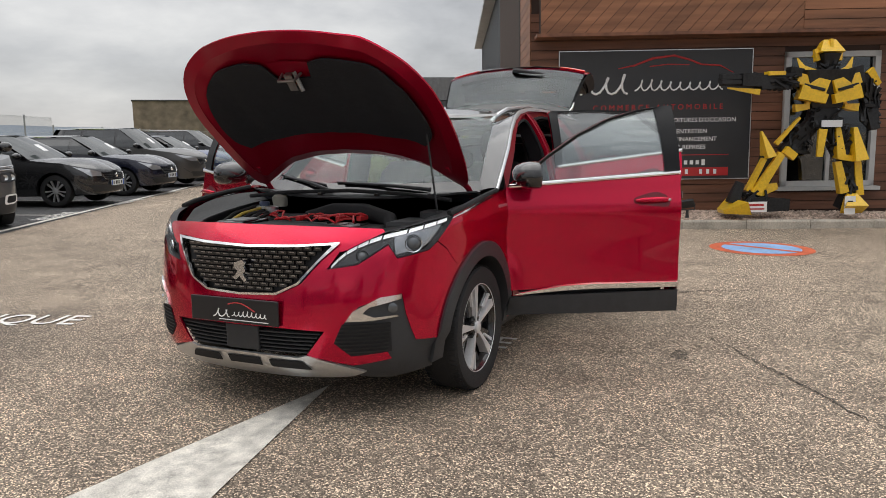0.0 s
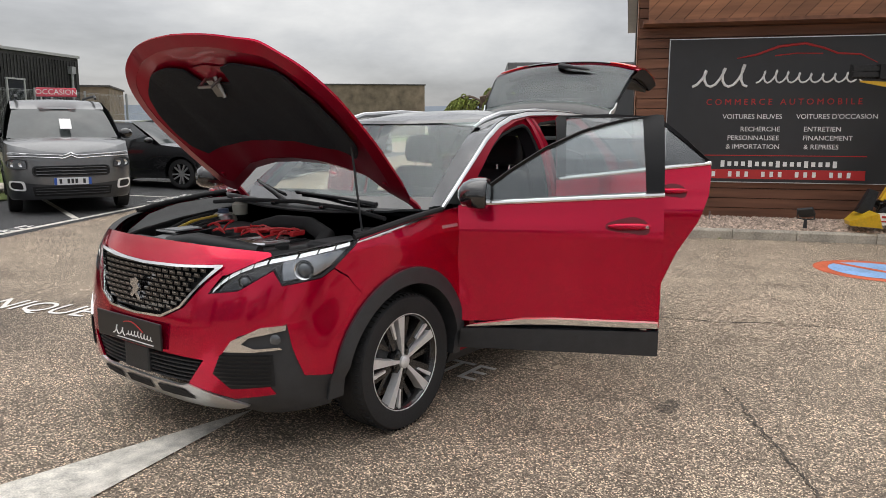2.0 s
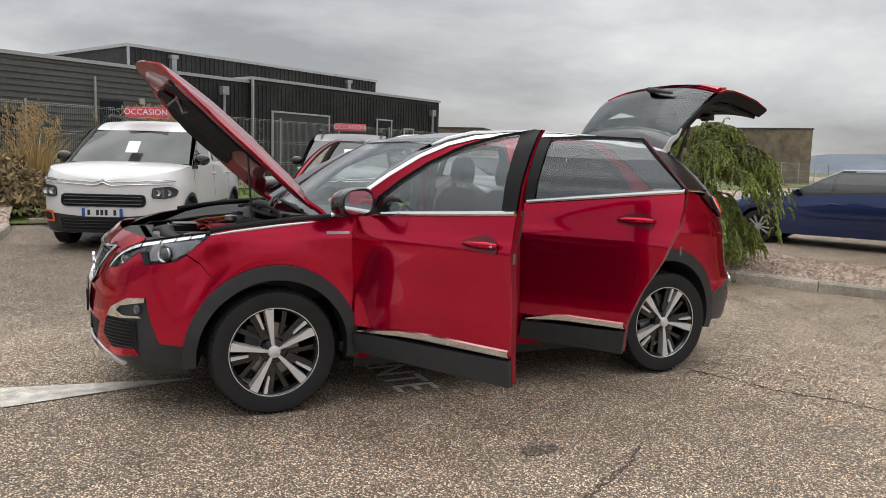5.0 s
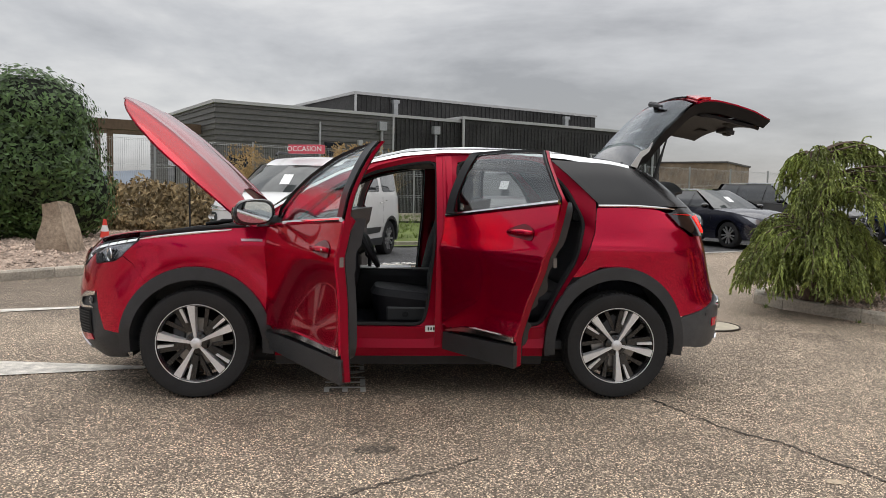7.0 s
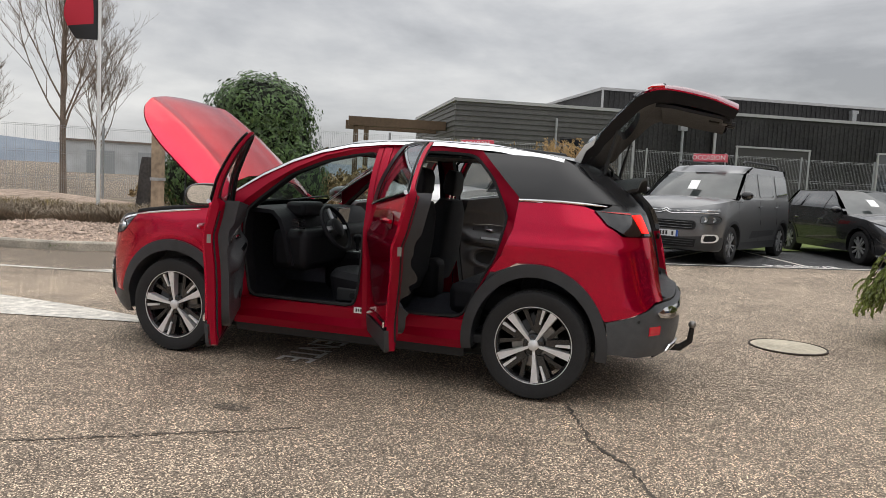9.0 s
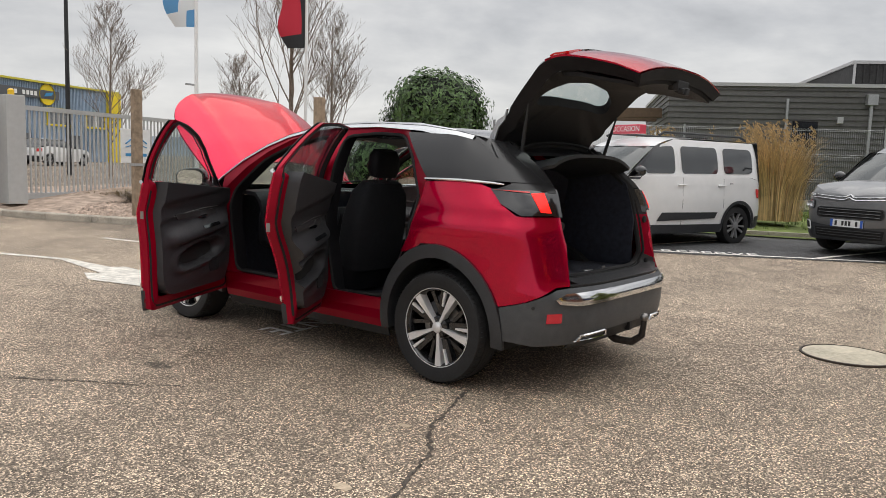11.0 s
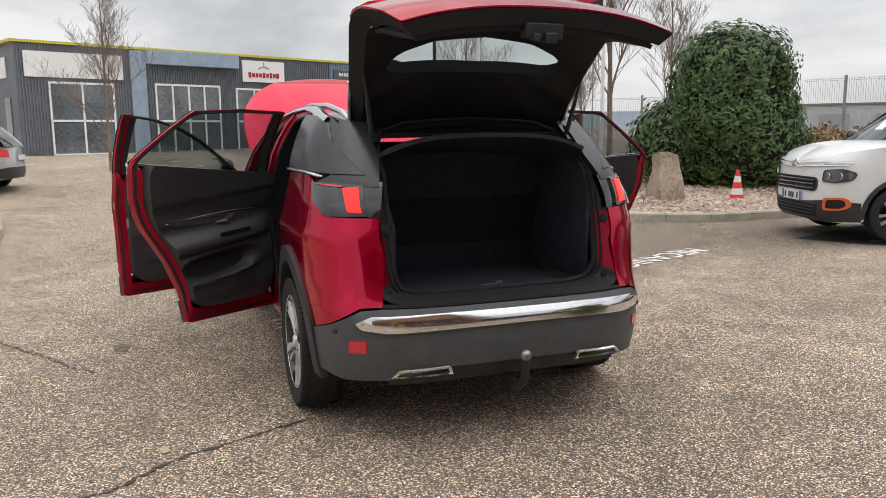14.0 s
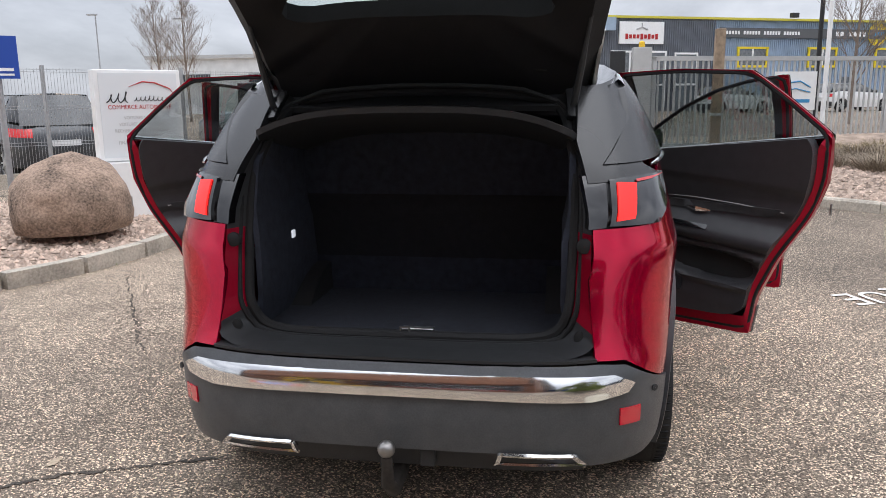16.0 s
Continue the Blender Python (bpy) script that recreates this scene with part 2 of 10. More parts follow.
def glass_mat(name, tint, dark):
    """Car glass: a tinted see-through sheet with a sharp mirror skin."""
    m = bpy.data.materials.new(name)
    m.use_nodes = True
    n, l = m.node_tree.nodes, m.node_tree.links
    n.remove(n["Principled BSDF"])
    tr, gl, mx, lw = n.new("ShaderNodeBsdfTransparent"), n.new("ShaderNodeBsdfGlossy"), n.new("ShaderNodeMixShader"), n.new("ShaderNodeLayerWeight")
    pw, fr = n.new("ShaderNodeMath"), n.new("ShaderNodeMath")
    pw.operation, fr.operation = "POWER", "MULTIPLY_ADD"
    lw.inputs["Blend"].default_value = 0.5
    l.new(lw.outputs["Facing"], pw.inputs[0])
    pw.inputs[1].default_value = 5.5
    l.new(pw.outputs[0], fr.inputs[0])
    fr.inputs[1].default_value, fr.inputs[2].default_value = 0.85, dark
    tr.inputs[0].default_value = (*tint, 1)
    gl.inputs[0].default_value = (0.95, 0.97, 1.0, 1)
    gl.inputs["Roughness"].default_value = 0.015
    l.new(fr.outputs[0], mx.inputs[0])
    l.new(tr.outputs[0], mx.inputs[1])
    l.new(gl.outputs[0], mx.inputs[2])
    l.new(mx.outputs[0], n["Material Output"].inputs["Surface"])
    return m


GLASS = glass_mat("clear_car_glass", (0.86, 0.91, 0.89), 0.045)
GLASS_DOOR = glass_mat("clear_door_glass", (0.88, 0.92, 0.91), 0.10)
GLASS_TINT = glass_mat("tinted_car_glass", (0.68, 0.70, 0.70), 0.09)
GLASS_REAR = glass_mat("heated_rear_glass", (0.80, 0.84, 0.83), 0.05)
PRIVACY = mat("dark_quarter_panel", (0.022, 0.022, 0.023), 0.24)
GLASS_BACK = glass_mat("window_glass", (0.45, 0.50, 0.53), 0.08)
MIRROR = mat("mirror_glass", (0.85, 0.87, 0.88), 0.02, 1.0)


# ---- building blocks ----
def GZ(x, y):
    """The paved yard falls gently towards one side."""
    k = min(max((x - 11) / 4, 0), 1)
    return 0.01 + 0.004 * min(max(x, -12), 12) - 0.014 * min(max(y, -16), 6) + 0.30 * k * k * (3 - 2 * k)


def thing(name, label, category, group="", kind="", m=None):
    ob = new(name)
    ob.empty_display_size = 0.2
    if m is not None:
        ob.matrix_world = m
    return tagged(ob, label, category, group, kind)


def part(name, bm, material, parent=None, label="", smooth=True, angle=40, thick=0.0, offset=-1.0, bevel=0.0):
    """Links a bmesh as one mesh object under a thing or a part."""
    me = bpy.data.meshes.new(name)
    bmesh.ops.recalc_face_normals(bm, faces=bm.faces[:]) if not thick else None
    if smooth:
        for f in bm.faces:
            f.smooth = True
        lim = radians(angle)
        for e in bm.edges:
            if len(e.link_faces) == 1 or (len(e.link_faces) == 2 and e.calc_face_angle(0.0) > lim):
                e.smooth = False
    bm.to_mesh(me)
    bm.free()
    for mm in material if isinstance(material, (list, tuple)) else [material]:
        me.materials.append(mm)
    ob = new(name, me)
    if thick:
        md = ob.modifiers.new("skin", "SOLIDIFY")
        md.thickness, md.offset = thick, offset
    if bevel:
        md = ob.modifiers.new("edge", "BEVEL")
        md.width, md.segments, md.limit_method, md.angle_limit = bevel, 2, "ANGLE", radians(35)
    if parent is not None:
        ob.parent = parent
    if label:
        ob["label"] = label
    return ob


def solo(name, bm, material, label, category, group="", kind="", **kw):
    return tagged(part(name, bm, material, None, **kw), label, category, group, kind)


def add_box(bm, c, s, m=None, idx=0):
    """A box of size s round c, turned by m."""
    vs = [Vector((c[0] + s[0] * i / 2, c[1] + s[1] * j / 2, c[2] + s[2] * k / 2)) for i in (-1, 1) for j in (-1, 1) for k in (-1, 1)]
    if m is not None:
        vs = [m @ v for v in vs]
    v = [bm.verts.new(p) for p in vs]
    for q in ((0, 1, 3, 2), (4, 6, 7, 5), (0, 4, 5, 1), (2, 3, 7, 6), (0, 2, 6, 4), (1, 5, 7, 3)):
        bm.faces.new([v[i] for i in q]).material_index = idx
    return bm


def box(c, s, m=None):
    return add_box(bmesh.new(), c, s, m)


def add_prism(bm, pts, z0, z1, m=None, idx=0, top=None):
    """An upright prism over the outline pts; top: another outline for the upper end."""
    f = m if m is not None else Matrix.Identity(4)
    a = [bm.verts.new(f @ Vector((p[0], p[1], z0))) for p in pts]
    b = [bm.verts.new(f @ Vector((p[0], p[1], z1))) for p in (top or pts)]
    n = len(a)
    bm.faces.new(a[::-1]).material_index = idx
    bm.faces.new(b).material_index = idx
    for i in range(n):
        bm.faces.new((a[i], a[(i + 1) % n], b[(i + 1) % n], b[i])).material_index = idx
    return bm


def prism(*a, **k):
    return add_prism(bmesh.new(), *a, **k)


def add_tube(bm, pts, r, n=8, idx=0, caps=True):
    """A round bar along pts; r: one radius or one for each point."""
    pts = [Vector(p) for p in pts]
    rs = r if isinstance(r, (list, tuple)) else [r] * len(pts)
    rings, up = [], None
    for i, p in enumerate(pts):
        d = (pts[min(i + 1, len(pts) - 1)] - pts[max(i - 1, 0)]).normalized()
        if up is None:
            up = Vector((0, 0, 1)) if abs(d.z) < 0.9 else Vector((1, 0, 0))
        a = d.cross(up).normalized()
        up = a.cross(d).normalized()
        rings.append([bm.verts.new(p + rs[i] * (math.cos(k * math.tau / n) * a + math.sin(k * math.tau / n) * up)) for k in range(n)])
    for ra, rb in zip(rings, rings[1:]):
        for k in range(n):
            bm.faces.new((ra[k], ra[(k + 1) % n], rb[(k + 1) % n], rb[k])).material_index = idx
    if caps:
        bm.faces.new(rings[0][::-1]).material_index = idx
        bm.faces.new(rings[-1]).material_index = idx
    return bm


def tube(*a, **k):
    return add_tube(bmesh.new(), *a, **k)


def add_lathe(bm, prof, n=32, axis="y", m=None, idx=0, cap=False):
    """A turned shape: prof is a list of (radius, along)."""
    f = m if m is not None else Matrix.Identity(4)
    rings = []
    for r, h in prof:
        ring = []
        for k in range(n):
            a = k * math.tau / n
            p = {"y": (r * math.cos(a), h, r * math.sin(a)), "z": (r * math.cos(a), r * math.sin(a), h), "x": (h, r * math.cos(a), r * math.sin(a))}[axis]
            ring.append(bm.verts.new(f @ Vector(p)))
        rings.append(ring)
    for ra, rb in zip(rings, rings[1:]):
        for k in range(n):
            bm.faces.new((ra[k], ra[(k + 1) % n], rb[(k + 1) % n], rb[k])).material_index = idx
    if cap:
        bm.faces.new(rings[0][::-1]).material_index = idx
        bm.faces.new(rings[-1]).material_index = idx
    return bm


def lathe(*a, **k):
    return add_lathe(bmesh.new(), *a, **k)


def rounded(pts, r, n=4):
    """The outline pts with its corners rounded; r: one radius or one for each corner."""
    out, k = [], len(pts)
    for i, p in enumerate(pts):
        p, a, b = Vector(p).to_2d(), Vector(pts[i - 1]).to_2d(), Vector(pts[(i + 1) % k]).to_2d()
        rr = r[i] if isinstance(r, (list, tuple)) else r
        da, db = (a - p), (b - p)
        ra, rb = min(rr, da.length * 0.45), min(rr, db.length * 0.45)
        if rr <= 0 or da.length < 1e-6 or db.length < 1e-6:
            out.append((p.x, p.y))
            continue
        s, e = p + da.normalized() * ra, p + db.normalized() * rb
        for j in range(n + 1):
            t = j / n
            q = (1 - t) ** 2 * s + 2 * t * (1 - t) * p + t * t * e
            out.append((q.x, q.y))
    return out


def resample(pts, n):
    """n points at even steps along the closed outline pts."""
    P = np.array([(p[0], p[1]) for p in pts] + [(pts[0][0], pts[0][1])], float)
    s = np.r_[0, np.cumsum(np.hypot(*np.diff(P, axis=0).T))]
    t = np.linspace(0, s[-1], n, endpoint=False)
    return [(float(np.interp(v, s, P[:, 0])), float(np.interp(v, s, P[:, 1]))) for v in t]


def sheet(poly, place, step=0.06, flip=False, step2=None):
    """Fills the outline poly in its own plane, cuts it into a fine net and lays it on the surface place(a, b)."""
    bm = bmesh.new()
    bm.faces.new([bm.verts.new((p[0], p[1], 0)) for p in poly])
    for ax, st in ((0, step), (1, step2 or step)):
        lo, hi = min(p[ax] for p in poly), max(p[ax] for p in poly)
        k = math.ceil(lo / st + 1e-6)
        while k * st < hi - 1e-6:
            co = (k * st, 0, 0) if ax == 0 else (0, k * st, 0)
            no = (1, 0, 0) if ax == 0 else (0, 1, 0)
            bmesh.ops.bisect_plane(bm, geom=bm.verts[:] + bm.edges[:] + bm.faces[:], plane_co=co, plane_no=no, dist=1e-5)
            k += 1
    bmesh.ops.remove_doubles(bm, verts=bm.verts[:], dist=1e-5)
    for v in bm.verts:
        v.co = place(v.co.x, v.co.y)
    bm.normal_update()
    if sum((f.normal.dot(f.calc_center_median() - Vector((0, 0, .8))) * f.calc_area() for f in bm.faces), 0.0) < 0:
        bmesh.ops.reverse_faces(bm, faces=bm.faces[:])
    return bm


def band(outer, inner, place_o, place_i=None, n=96, rows=1):
    """A ring between two outlines, each on its own surface."""
    place_i = place_i or place_o
    bm = bmesh.new()
    A, B = resample(outer, n), resample(inner, n)
    rings = []
    for r in range(rows + 1):
        t = r / rows
        rings.append([bm.verts.new(Vector(place_o(*a)).lerp(Vector(place_i(*b)), t)) for a, b in zip(A, B)])
    for ra, rb in zip(rings, rings[1:]):
        for k in range(n):
            bm.faces.new((ra[k], ra[(k + 1) % n], rb[(k + 1) % n], rb[k]))
    return bm


def curve(pts, n=5):
    """A smooth line through the points."""
    v = [Vector(p) for p in pts]
    out = []
    for i in range(len(v) - 1):
        a, b, c, e = v[max(i - 1, 0)], v[i], v[i + 1], v[min(i + 2, len(v) - 1)]
        for k in range(n):
            t = k / n
            out.append(tuple(.5 * (2 * b + (c - a) * t + (2 * a - 5 * b + 4 * c - e) * t**2 + (3 * b - a - 3 * c + e) * t**3)))
    return out + [tuple(v[-1])]


def squiggle(w, h, n, lead=.3):
    """A hand-drawn wavy line of n loops, w long and h high, as plain decoration."""
    out = []
    for i in range(n * 10 + 1):
        t = i / (n * 10)
        b = h * (.5 - .5 * math.cos(math.tau * t * n)) * (1 - .35 * abs(math.sin(t * 9.0 * lead + n)))
        out.append((w * t + .22 * w / n * math.sin(math.tau * t * n) + b * .25, b))
    return out


def radial(poly, c, n):
    """n points of the outline poly at even angles round c."""
    out = []
    for k in range(n):
        d = Vector((math.cos(k * math.tau / n), math.sin(k * math.tau / n)))
        best = 0
        for p, q in zip(poly, poly[1:] + poly[:1]):
            e, f = Vector(q) - Vector(p), Vector(p) - Vector(c)
            det = d.x * e.y - d.y * e.x
            if abs(det) > 1e-9:
                t, v = (f.x * e.y - f.y * e.x) / det, (f.x * d.y - f.y * d.x) / det
                if t > best and -1e-6 <= v <= 1 + 1e-6:
                    best = t
        out.append((c[0] + d.x * best, c[1] + d.y * best))
    return out


def ring_between(outer, inner, c, place_o, place_i, n=96, rows=1):
    """A band between two outlines, matched by their angle round c."""
    bm = bmesh.new()
    A, B = radial(outer, c, n), radial(inner, c, n)
    net_ = [[bm.verts.new(Vector(place_o(*a)).lerp(Vector(place_i(*b)), r / rows)) for a, b in zip(A, B)] for r in range(rows + 1)]
    for ra, rb in zip(net_, net_[1:]):
        for k in range(n):
            bm.faces.new((ra[k], ra[(k + 1) % n], rb[(k + 1) % n], rb[k]))
    return bm


def strip(pts, place, width, height, n=None):
    """A raised moulding along a line on a surface: pts in the surface's plane, width across, height proud."""
    bm = bmesh.new()
    P = [Vector(p).to_2d() for p in pts]
    rows = []
    for i, p in enumerate(P):
        d = (P[min(i + 1, len(P) - 1)] - P[max(i - 1, 0)]).normalized()
        q = Vector((-d.y, d.x))
        w = width[i] if isinstance(width, (list, tuple)) else width
        a, b = Vector(place(*(p - q * w / 2))), Vector(place(*(p + q * w / 2)))
        t = Vector(place(*(p + d * 0.01))) - Vector(place(*p))
        nn = (b - a).cross(t).normalized()
        if nn.dot(Vector((a.x * .2, a.y, 0)) if n is None else n) < 0:
            nn = -nn
        rows.append([bm.verts.new(v) for v in (a - nn * 0.002, a + nn * height * 0.8 + (b - a) * 0.15, b + nn * height * 0.8 - (b - a) * 0.15, b - nn * 0.002)])
    for ra, rb in zip(rows, rows[1:]):
        for k in range(3):
            bm.faces.new((ra[k], ra[k + 1], rb[k + 1], rb[k]))
    bm.faces.new(rows[0])
    bm.faces.new(rows[-1][::-1])
    return bm


def text_mesh(body, size, depth=0.004):
    """Raised letters from the built-in font, as a bmesh in the x-y plane."""
    cu = bpy.data.curves.new("lettering", "FONT")
    cu.body, cu.size, cu.extrude, cu.align_x, cu.align_y = body, size, depth, "CENTER", "CENTER"
    cu.resolution_u = 3
    ob = new("lettering_draft", cu)
    me = bpy.data.meshes.new_from_object(ob)
    bm = bmesh.new()
    bm.from_mesh(me)
    bpy.data.objects.remove(ob)
    bpy.data.curves.remove(cu)
    bpy.data.meshes.remove(me)
    return bm


def cushion(sections, n=20, p=.45):
    """A padded block lofted through (centre, half width, half depth, tilt) sections along z."""
    bm, rings = bmesh.new(), []
    for c, w, d, tilt in sections:
        ring = []
        for k in range(n):
            a = k * math.tau / n
            ca, sa = math.cos(a), math.sin(a)
            q = Vector((d * math.copysign(abs(ca) ** p, ca), w * math.copysign(abs(sa) ** p, sa), 0))
            ring.append(bm.verts.new(Vector(c) + Matrix.Rotation(radians(tilt), 3, "Y") @ q))
        rings.append(ring)
    for a, b in zip(rings, rings[1:]):
        for k in range(n):
            bm.faces.new((a[k], a[(k + 1) % n], b[(k + 1) % n], b[k]))
    bm.faces.new(rings[0][::-1])
    bm.faces.new(rings[-1])
    return bm


MIRY = Matrix.Diagonal((1, -1, 1, 1))


def fin(bm, m):
    """Moves a bmesh by m, and turns its faces where m mirrors."""
    bmesh.ops.transform(bm, matrix=m, verts=bm.verts[:])
    if m.determinant() < 0:
        bmesh.ops.reverse_faces(bm, faces=bm.faces[:])
    return bm


def both(bm):
    """Adds the mirror image across the car's middle."""
    geom = bmesh.ops.duplicate(bm, geom=bm.verts[:] + bm.edges[:] + bm.faces[:])["geom"]
    vs = [g for g in geom if isinstance(g, bmesh.types.BMVert)]
    fs = [g for g in geom if isinstance(g, bmesh.types.BMFace)]
    for v in vs:
        v.co.y = -v.co.y
    bmesh.ops.reverse_faces(bm, faces=fs)
    bmesh.ops.remove_doubles(bm, verts=bm.verts[:], dist=0.003)
    return bm


def join(*bms):
    out = bms[0]
    for b in bms[1:]:
        me = bpy.data.meshes.new("draft")
        b.to_mesh(me)
        b.free()
        out.from_mesh(me)
        bpy.data.meshes.remove(me)
    return out


# ---- ground, kerbs, beds ----
def ground_sheet(poly, lift, step, name, material, label, category, kind="structure"):
    bm = sheet(poly, lambda x, y: Vector((x, y, GZ(x, y) + lift)), step)
    return solo(name, bm, material, label, category, kind=kind, smooth=True)


bm = bmesh.new()
gx = [-1500, -300, -80, -40, -12, -8, -4, 0, 4, 8, 11, 12, 13, 14, 15, 40, 80, 300, 1500]
gy = [-1500, -300, -80, -40, -16, -12, -8, -4, 0, 3, 6, 12, 40, 80, 300, 1500]
net = [[bm.verts.new((x, y, GZ(x, y))) for y in gy] for x in gx]
for i in range(len(gx) - 1):
    for j in range(len(gy) - 1):
        bm.faces.new((net[i][j], net[i + 1][j], net[i + 1][j + 1], net[i][j + 1]))
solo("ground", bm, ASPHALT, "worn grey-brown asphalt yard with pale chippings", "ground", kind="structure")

GRASS = mat("grass", (0.125, 0.165, 0.040), 0.95, noise_scale=14, noise_amount=0.3, bump=0.8, bump_scale=60)
FIELD = mat("far_field", (0.15, 0.17, 0.075), 0.95, noise_scale=0.4, noise_amount=0.3)
GRAVEL_BED = mat("gravel_bed", (0.40, 0.305, 0.240), 0.95, noise_scale=60, noise_amount=0.35, bump=1.0, bump_scale=70)
ground_sheet([(-2.4, -11.2), (3.0, -9.6), (6, -9.2), (14, -14), (14, -24), (-60, -55), (-60, -44), (-20, -24)], 0.03, 4.0, "grass_verge", GRASS, "rough green grass verge along the fence", "grass")
ground_sheet([(-1500, -1500), (-60, -1500), (-30, -60), (-70, -44), (-90, 60), (-1500, 300)], 0.05, 200.0, "field", FIELD, "flat green field reaching the hills", "field")
park = [(1.9, -5.75), (-1.0, -7.33), (-3.5, -8.70), (-12.1, -13.25), (-24, -19.5), (-21, -25), (-6.0, -17.5), (-2.6, -11.6), (3.2, -9.9)]
ground_sheet(park, 0.006, 2.0, "parking_surface", ASPHALT_NEW, "darker asphalt of the parking bays", "road")


def kerb(path, width, height, name="kerb", group="kerb stones"):
    """A row of kerb stones along a path, each with a bevelled edge."""
    root = thing(name, "pale concrete kerb edging a gravel bed", "kerb", kind="structure")
    P = [Vector(p) for p in path]
    for a, b in zip(P, P[1:]):
        n = max(1, round((b - a).length / 0.95))
        for k in range(n):
            p, q = a.lerp(b, k / n), a.lerp(b, (k + 1) / n)
            d = (q - p).normalized()
            l = Vector((-d.y, d.x))
            p2, q2 = p + d * .005, q - d * .005
            bm = bmesh.new()
            rows = []
            for e in (p2, q2):
                z = GZ(e.x, e.y)
                rows.append([bm.verts.new((*(e + l * s), z + h)) for s, h in ((0, -.05), (0, height - .025), (.02, height), (width, height), (width, -.05))])
            for i in range(4):
                bm.faces.new((rows[0][i], rows[1][i], rows[1][i + 1], rows[0][i + 1]))
            bm.faces.new(rows[0])
            bm.faces.new(rows[1][::-1])
            part("kerb_stone", bm, per_kerb, root, smooth=False)
    return root


per_kerb = per_object(CONCRETE, 0.12)
WEST = [(-9.2, 5.9), (-8.1, 3.6), (-6.75, .95), (-5.95, -.5), (-5.45, -1.25), (-5.0, -2.1), (-4.55, -2.9), (-4.45, -3.4), (-4.7, -3.85), (-5.6, -4.35)]
NORTH = [(3.45, -8.6), (3.48, -7.1), (3.62, -5.9), (3.95, -5.35), (4.5, -4.8), (5.1, -4.15), (5.7, -3.55), (6.5, -3.1), (8.4, -2.72), (11.3, -1.6), (14.5, -0.9)]
ISLAND = [(16.0, 6.4), (12.0, 4.9), (9.4, 4.25), (7.0, 3.82), (5.0, 3.66), (3.3, 3.60), (2.4, 3.62), (1.7, 3.77), (1.1, 4.06), (.6, 4.5), (.1, 5.3), (-.2, 6.4)]
kerb([Vector(p).to_2d() for p in WEST[::-1]], .12, .13)
kerb([Vector(p).to_2d() for p in NORTH[::-1]], .12, .13)
kerb([Vector(p).to_2d() for p in ISLAND], .14, .14)
kerb([Vector((x, y)) for x, y in ((-.8, -11.15), (-2.35, -12.4), (-3.0, -13.8))][::-1], .12, .10)
kerb([Vector((x, y)) for x, y in ((-.8, -11.15), (3.3, -9.75))], .12, .10)


def bed_height(poly, rise, x, y):
    """The bed's surface: level with the kerb at its edge, rising inwards."""
    far = 9.0
    for (x0, y0), (x1, y1) in zip(poly, poly[1:]):
        dx, dy = x1 - x0, y1 - y0
        t = min(max(((x - x0) * dx + (y - y0) * dy) / (dx * dx + dy * dy), 0), 1)
        far = min(far, math.hypot(x - x0 - t * dx, y - y0 - t * dy))
    k = min(far / .9, 1)
    return GZ(x, y) + .105 + k * (rise * noise.noise(Vector((x * .5, y * .5, 1.7))) * .5 + rise * .5)


def mound(poly, rise, name, label, step=.25):
    def lay(x, y):
        return Vector((x, y, bed_height(poly, rise, x, y)))

    return solo(name, sheet(poly, lay, step), GRAVEL_BED, label, "gravel", kind="structure")


west_bed = [(p[0] - .10, p[1]) for p in WEST] + [(-7.0, -4.2), (-7.6, -2.0), (-8.6, .5), (-10.5, 5.2)]
mound(west_bed, .08, "gravel_bed_west", "bed of pinkish crushed stone below the facade")
north_bed = [(p[0] + .04, p[1] - .05) for p in NORTH] + [(14.5, -10), (9, -13), (3.6, -11.5)]
mound(north_bed, .22, "gravel_bed_north", "gravel bed with shrubs and stones")
island_bed = [(p[0], p[1] + .10) for p in ISLAND] + [(16, 9)]
mound(island_bed, .10, "gravel_bed_island", "gravel island with boulder and sign")


bpy.context.view_layer.update()

# loose stones on the beds: many small pebbles
STONE_S = per_island(mat("crushed_stone", (0.46, 0.355, 0.285), 0.9, noise_scale=40, noise_amount=.2), .45)


